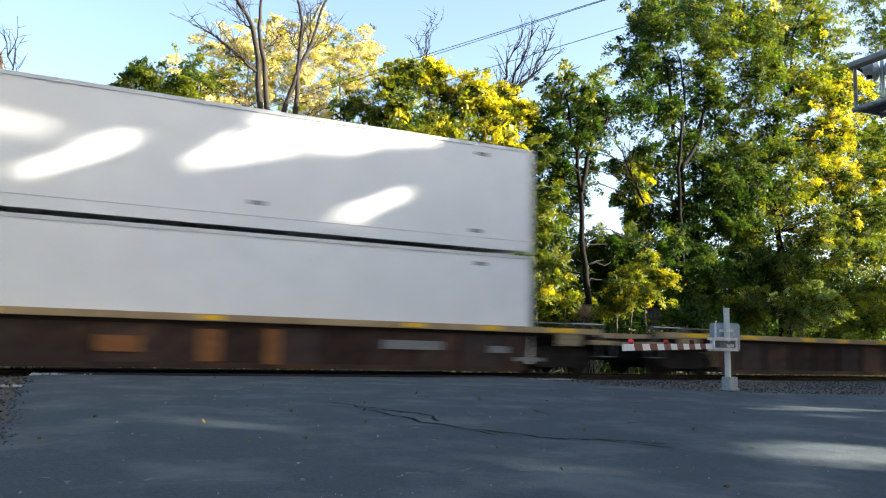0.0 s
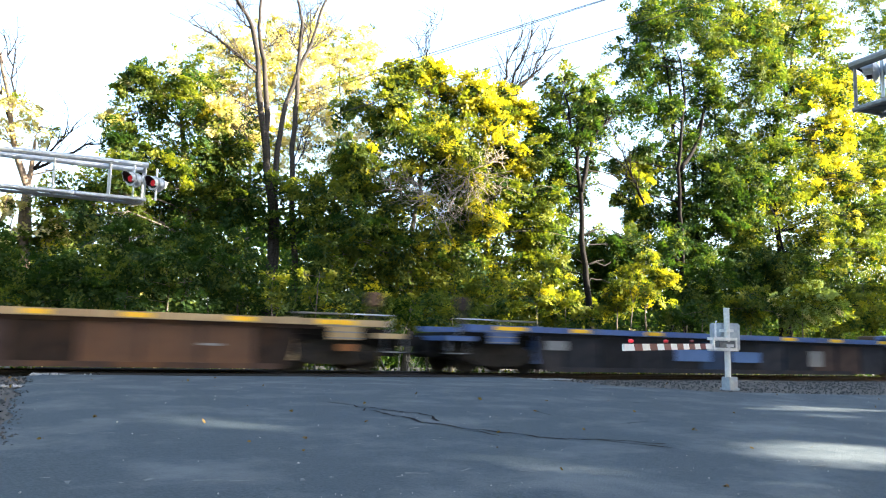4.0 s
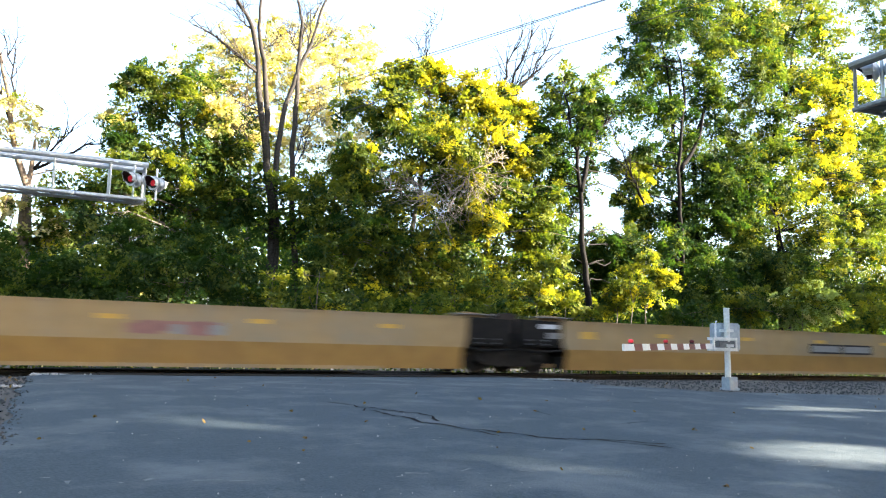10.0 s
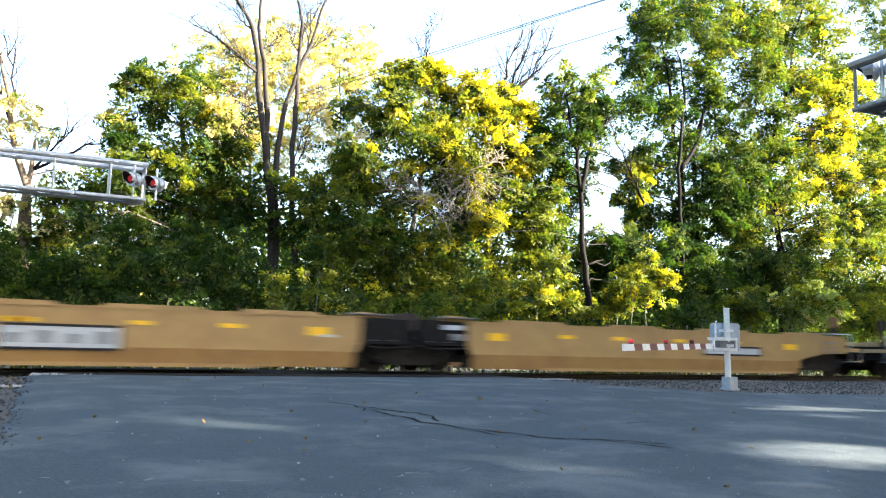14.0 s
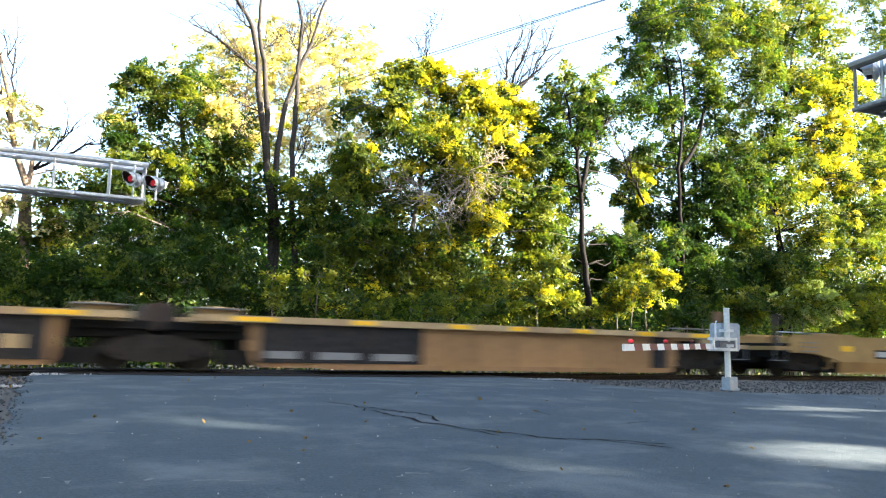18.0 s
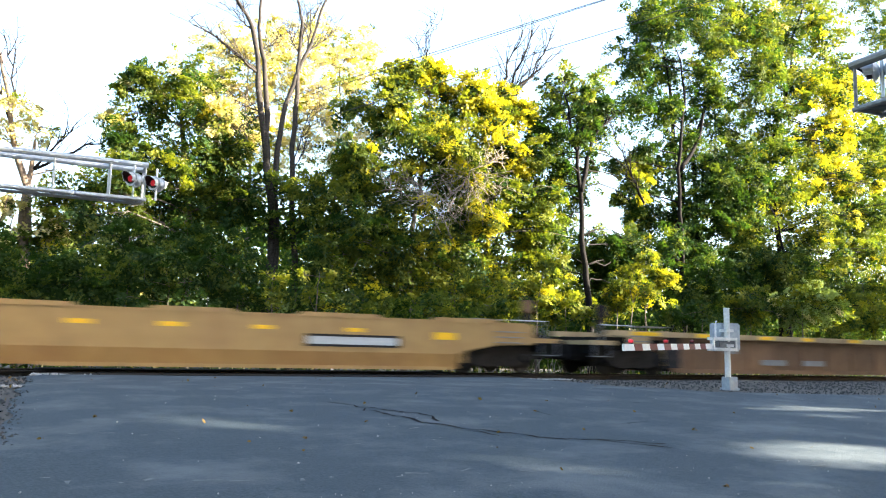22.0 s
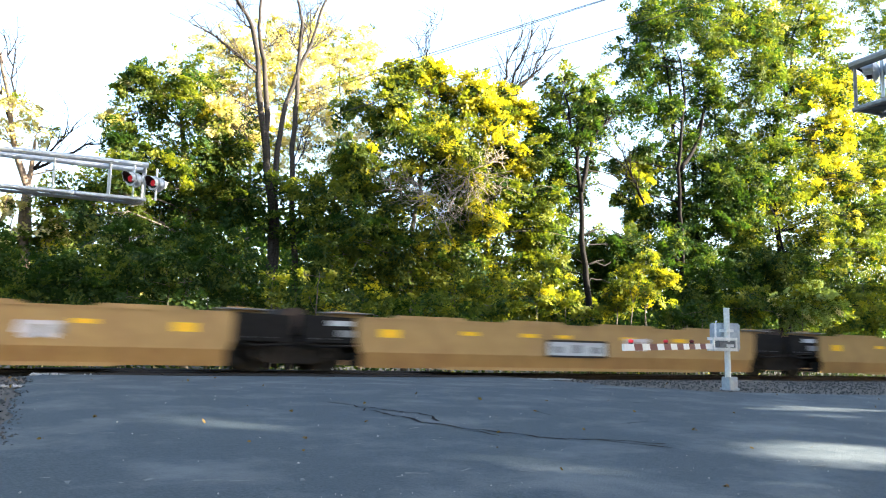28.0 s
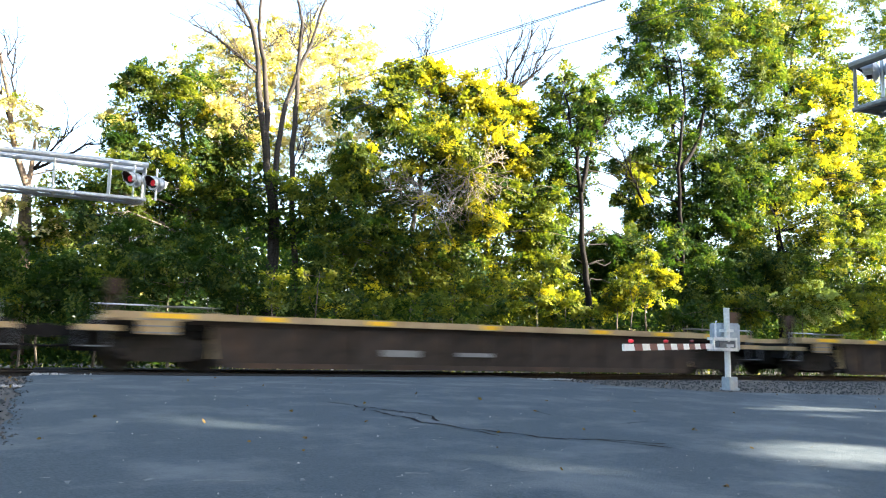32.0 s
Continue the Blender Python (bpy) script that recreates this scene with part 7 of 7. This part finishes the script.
        sh.tube(limb_path(a, a + lean * h, rng, 0.12, 3), [0.013, 0.011, 0.008, 0.004], 4)
        for k in range(2):
            m = a + lean * h * rng.uniform(0.4, 0.8)
            sh.tube(limb_path(m, m + Vector((rng.uniform(-0.5, 0.5), rng.uniform(-0.2, 0.2), rng.uniform(0.1, 0.5))), rng, 0.1, 2), [0.008, 0.006, 0.003], 3)
    tagged(new("dry_brush", sh.mesh("dry_brush", TWIG)), "tangle of pale dry stems beside the track", "brush", kind="stuff")


dry_brush()


# ---- unseen trees behind the camera, added so that their shade falls on the road ----
# openings cut in the added canopy (place along the row, z, half width, half height) to let sun reach the road,
# containers and shrubs
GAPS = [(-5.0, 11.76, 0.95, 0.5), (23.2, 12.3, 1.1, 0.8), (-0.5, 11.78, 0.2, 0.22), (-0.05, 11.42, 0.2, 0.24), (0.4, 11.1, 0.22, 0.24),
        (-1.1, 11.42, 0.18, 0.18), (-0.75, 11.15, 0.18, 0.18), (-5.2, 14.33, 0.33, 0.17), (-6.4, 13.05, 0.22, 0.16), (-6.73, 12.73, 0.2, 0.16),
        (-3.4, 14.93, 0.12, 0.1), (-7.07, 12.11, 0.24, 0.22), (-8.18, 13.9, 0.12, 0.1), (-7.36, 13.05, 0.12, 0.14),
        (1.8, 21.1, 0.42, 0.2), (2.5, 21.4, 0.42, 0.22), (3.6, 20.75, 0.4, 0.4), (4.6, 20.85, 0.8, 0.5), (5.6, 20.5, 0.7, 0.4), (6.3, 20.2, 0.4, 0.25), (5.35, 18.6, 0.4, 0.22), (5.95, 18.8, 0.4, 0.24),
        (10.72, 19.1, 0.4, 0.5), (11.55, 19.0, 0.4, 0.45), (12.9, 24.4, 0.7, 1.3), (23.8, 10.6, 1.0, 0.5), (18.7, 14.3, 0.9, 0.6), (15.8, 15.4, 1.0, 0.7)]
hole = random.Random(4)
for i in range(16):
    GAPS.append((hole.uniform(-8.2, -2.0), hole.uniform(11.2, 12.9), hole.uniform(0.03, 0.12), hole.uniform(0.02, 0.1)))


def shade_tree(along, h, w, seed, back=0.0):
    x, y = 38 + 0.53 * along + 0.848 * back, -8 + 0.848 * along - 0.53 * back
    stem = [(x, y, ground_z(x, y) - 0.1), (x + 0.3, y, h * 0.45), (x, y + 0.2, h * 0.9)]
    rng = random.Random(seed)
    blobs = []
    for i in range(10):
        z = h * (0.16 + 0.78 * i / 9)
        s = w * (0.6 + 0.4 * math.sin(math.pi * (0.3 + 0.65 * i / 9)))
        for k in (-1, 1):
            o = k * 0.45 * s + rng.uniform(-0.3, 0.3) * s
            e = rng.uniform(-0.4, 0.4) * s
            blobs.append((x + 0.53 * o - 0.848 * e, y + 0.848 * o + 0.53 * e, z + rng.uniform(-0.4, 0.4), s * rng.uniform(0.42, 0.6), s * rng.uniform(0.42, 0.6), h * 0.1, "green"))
    tree("shade_tree", [stem], blobs, "unseen leafy green tree added to shade the crossing", seed=seed, leaf=0.74, density=0.135, radius=0.25, twigs=0, gaps=GAPS, core=0, sprays=False)


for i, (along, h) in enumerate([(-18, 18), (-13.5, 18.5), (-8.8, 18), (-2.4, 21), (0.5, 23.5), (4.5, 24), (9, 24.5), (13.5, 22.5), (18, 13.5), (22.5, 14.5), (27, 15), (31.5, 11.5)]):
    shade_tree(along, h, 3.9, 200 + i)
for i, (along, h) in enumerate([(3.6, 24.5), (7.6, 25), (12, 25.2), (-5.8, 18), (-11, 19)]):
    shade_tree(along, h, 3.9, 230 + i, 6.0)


# unseen filler tree that stops a stray sun streak on the road
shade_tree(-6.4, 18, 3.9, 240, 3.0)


# unseen trees round the crossing, added to hold back light from the sky
def closing_tree(x, y, h, w, seed):
    rng = random.Random(seed)
    stem = [(x, y, ground_z(x, y) - 0.1), (x + 0.2, y, h * 0.4), (x, y, h * 0.9)]
    blobs = [(x + rng.uniform(-0.5, 0.5) * w, y + rng.uniform(-0.5, 0.5) * w, h * (0.14 + 0.8 * i / 9), w * 0.8, w * 0.8, h * 0.09, "green") for i in range(10)]
    tree("sky_screen_tree", [stem], blobs, "unseen leafy green tree added to cut sky light", seed=seed, leaf=1.0, density=0.035, radius=0.25, twigs=0, core=0, sprays=False)


for i, (x, y, h) in enumerate([(-22, -14, 23), (-15, -15, 24), (-8, -15, 24), (-1, -15, 25), (6, -15, 24), (13, -17, 24), (20, -21, 22), (-15, -7, 23), (-13, 0, 22), (-12, 7, 21), (-12, 14, 20), (-12, 27, 18), (-16, 33, 18), (26, -27, 22)]):
    closing_tree(x, y, h, 4.6, 300 + i)


# ---- small things on the ground ----
def crack(points, width, seed, mat=TAR, label="dark crack running across the worn asphalt", category="crack"):
    rng = random.Random(seed)
    v, f = [], []
    pts = []
    for i in range(len(points) - 1):
        a, b = Vector(points[i]), Vector(points[i + 1])
        n = max(2, int((b - a).length / 0.12))
        for k in range(n):
            pts.append(a.lerp(b, k / n) + Vector((rng.uniform(-1, 1), rng.uniform(-1, 1))) * 0.08)
    for i, p in enumerate(pts):
        d = (pts[min(i + 1, len(pts) - 1)] - pts[max(i - 1, 0)]).normalized()
        q = Vector((-d.y, d.x)) * width * rng.uniform(0.12, 1.3) * 0.5
        for s in (p + q, p - q):
            v.append((s.x, s.y, road_top(s.x, s.y) + 0.005))
    f = [(2 * i, 2 * i + 1, 2 * i + 3, 2 * i + 2) for i in range(len(pts) - 1)]
    me = bpy.data.meshes.new("road_crack")
    me.from_pydata(v, [], f)
    me.materials.append(mat)
    tagged(new("road_" + category, me), label, category, kind="structure")


crack([(3.49, 10.39), (3.74, 9.76), (3.95, 9.30), (4.27, 8.92), (4.07, 8.30)], 0.043, 1)
crack([(3.60, 9.58), (3.79, 8.60), (4.04, 7.93), (4.34, 7.44), (4.61, 6.98), (5.13, 6.73), (5.33, 6.35), (5.61, 5.98)], 0.054, 2)
crack([(5.11, 6.80), (5.48, 6.63), (5.64, 6.22)], 0.043, 3)
crack([(4.00, 7.85), (4.14, 7.34), (4.30, 7.15)], 0.029, 4)
crack([(8.30, 10.10), (8.41, 9.76)], 0.043, 5)
crack([(6.23, 7.73), (6.94, 7.89)], 0.029, 6)
crack([(5.94, 9.01), (5.89, 8.54)], 0.029, 8)


def scatter(name, label, n, area, size, mats, seed, kind="stuff"):
    nr = np.random.default_rng(seed)
    x, y = nr.uniform(area[0], area[1], n), nr.uniform(area[2], area[3], n)
    z = np.array([max(road_top(a, b), ground_z(a, b)) for a, b in zip(x, y)]) + 0.02
    ob = new(name, leaves(name, np.stack([x, y, z], 1), size * (0.5 + nr.random(n)), nr.integers(0, len(mats), n), mats, seed, 0.0))
    tagged(ob, label, "leaves", kind=kind)


scatter("fallen_leaves", "scattered dry yellow and brown fallen leaves", 70, (-2, 16, 4.0, 16.5), 0.05, [LITTER, LITTER, LITTER], 5)
scatter("leaf_litter", "brown leaf litter on the gravel beside the road", 150, (-4, -0.4, 7.5, 17), 0.05, [LITTER, LITTER], 6)


def stones(name, label, n, place, lo, hi, seed, mat=None):
    """Many angular stones in one mesh."""
    rng = random.Random(seed)
    sh = Shape()
    for i in range(n):
        x, y, z = place(rng)
        r = rng.uniform(lo, hi)
        o = len(sh.v)
        for a in range(6):
            base = ((1, 0, 0), (-1, 0, 0), (0, 1, 0), (0, -1, 0), (0, 0, 0.8), (0, 0, -0.6))[a]
            sh.v.append(tuple(c * r * rng.uniform(0.6, 1.2) + o2 + rng.uniform(-0.3, 0.3) * r for c, o2 in zip(base, (x, y, z))))
        sh.f += [(o, o + 2, o + 4), (o + 2, o + 1, o + 4), (o + 1, o + 3, o + 4), (o + 3, o, o + 4), (o + 2, o, o + 5), (o + 1, o + 2, o + 5), (o + 3, o + 1, o + 5), (o, o + 3, o + 5)]
    tagged(new(name, sh.mesh(name, mat or STONE)), label, "gravel", kind="stuff")


GRIT = material("dark_grit", (0.018, 0.021, 0.024), (0.048, 0.052, 0.055), 0.9, grain=9, bump=0.4)
PEBBLE = material("pale_pebble", (0.22, 0.22, 0.22), (0.42, 0.41, 0.40), 0.9, grain=6)


def chip_row(rng):
    """Chips swept into a faint line across the road."""
    u = rng.random()
    x, y = -0.9 + 7.5 * u + rng.gauss(0, 0.15), 4.75 + 0.5 * u + rng.gauss(0, 0.14)
    return x, y, road_top(x, y) + 0.005


SCUFFS = [[(0.24, 8.00), (0.41, 7.93)], [(0.45, 8.00), (0.66, 8.00)], [(0.73, 7.85), (0.84, 7.83)], [(2.49, 7.00), (2.64, 7.00)],
          [(3.37, 7.94), (3.45, 7.94)], [(3.49, 7.84), (3.61, 7.91)], [(2.39, 5.43), (2.47, 5.47)], [(2.51, 5.50), (2.56, 5.49)],
          [(-0.03, 5.95), (0.09, 5.93)], [(0.14, 5.85), (0.31, 5.88)], [(0.43, 5.79), (0.55, 5.78)], [(0.66, 5.76), (0.90, 5.73)],
          [(1.01, 5.68), (1.10, 5.68)], [(1.20, 5.60), (1.44, 5.57)], [(1.60, 5.55), (1.81, 5.51)], [(1.88, 5.53), (1.99, 5.49)],
          [(3.38, 5.35), (3.65, 5.33)], [(3.76, 5.38), (4.00, 5.37)], [(2.84, 5.56), (3.05, 5.55)], [(6.04, 5.31), (6.24, 5.18)],
          [(6.13, 4.98), (6.38, 4.83)]]
for i, row in enumerate(SCUFFS):
    crack(row, 0.035, 60 + i, SCUFF, "pale scuffed streak on the asphalt", "scuff")


def clods():
    """Curled brown leaves lying singly on the road."""
    for i, (x, y) in enumerate([(5.47, 7.47), (8.98, 8.60), (2.65, 9.45), (-0.02, 7.75), (6.85, 10.29), (6.83, 7.15), (2.22, 7.39), (4.57, 4.48), (0.48, 9.24), (4.35, 7.43), (9.74, 7.91), (3.21, 8.38)]):
        rng = np.random.default_rng(400 + i)
        n = 5
        spot = np.array([x, y, road_top(x, y) + 0.012]) + rng.normal(size=(n, 3)) * np.array([0.014, 0.014, 0.005])
        tagged(new("fallen_leaf", leaves("fallen_leaf", spot, 0.022 + 0.026 * rng.random(n), np.zeros(n), [LITTER], 400 + i, 0.0)), "curled dry brown leaf on the asphalt", "leaf", "single fallen leaves")


def right_gravel(rng):
    while True:
        x, y = rng.uniform(10.6, 30), rng.uniform(10.6, 17.6)
        if x > road_right(y) - 0.1:
            return x, y, ground_z(x, y) + 0.008


def left_gravel(rng):
    while True:
        x, y = rng.uniform(-3.5, -0.2), rng.uniform(7.2, 17.4)
        if x < road_left(y) + 0.15:
            return x, y, ground_z(x, y) + 0.02


def bed_gravel(rng):
    while True:
        x, y = rng.uniform(-6, 40), rng.uniform(17.3, 21.4)
        if not -0.4 < x < 10.9:
            return x, y, -0.2 if abs(y - TRACK_Y) < 1.9 else -0.26


stones("gravel", "grey crushed stone beside the crossing", 6000, right_gravel, 0.012, 0.034, 8, GRIT)
stones("gravel", "grey crushed stone at the road's edge", 2200, left_gravel, 0.010, 0.03, 9, GRIT)
stones("ballast", "grey angular ballast between the ties", 6500, bed_gravel, 0.035, 0.075, 10)
stones("pebbles", "small pale pebbles lying on the asphalt", 160, lambda rng: (lambda x, y: (x, y, road_top(x, y) + 0.006))(rng.uniform(-1.5, 14), rng.uniform(3.6, 13)), 0.004, 0.012, 11, PEBBLE)


stones("stone_chips", "faint line of pale stone chips on the asphalt", 50, chip_row, 0.004, 0.008, 12, PEBBLE)
stones("gravel_drift", "thin drift of pale gravel against the crossing panels", 150, lambda rng: (rng.uniform(-0.32, 0.85) if rng.random() < 0.4 else rng.uniform(-0.3, 0.35), 17.0 + rng.gauss(0, 0.05), -0.03), 0.018, 0.045, 13, PEBBLE)
stones("gravel_drift", "pale gravel at the corner of the asphalt", 50, lambda rng: (rng.uniform(-0.62, -0.33), 13.1 + rng.gauss(0, 0.05), -0.06), 0.012, 0.035, 15, PEBBLE)
stones("gravel_drift", "thin drift of pale gravel against the crossing panels", 160, lambda rng: (rng.uniform(10.2, 11.8), 16.6 + rng.gauss(0, 0.12), -0.045), 0.012, 0.03, 14, PEBBLE)
clods()


def motions():
    for thing, x in MOVERS:
        y, z = thing.location.y, thing.location.z
        walk(thing, [(t, pose(x - SPEED * t, y, z)) for t in (0, 8, 16, 24, 32)])


motions()
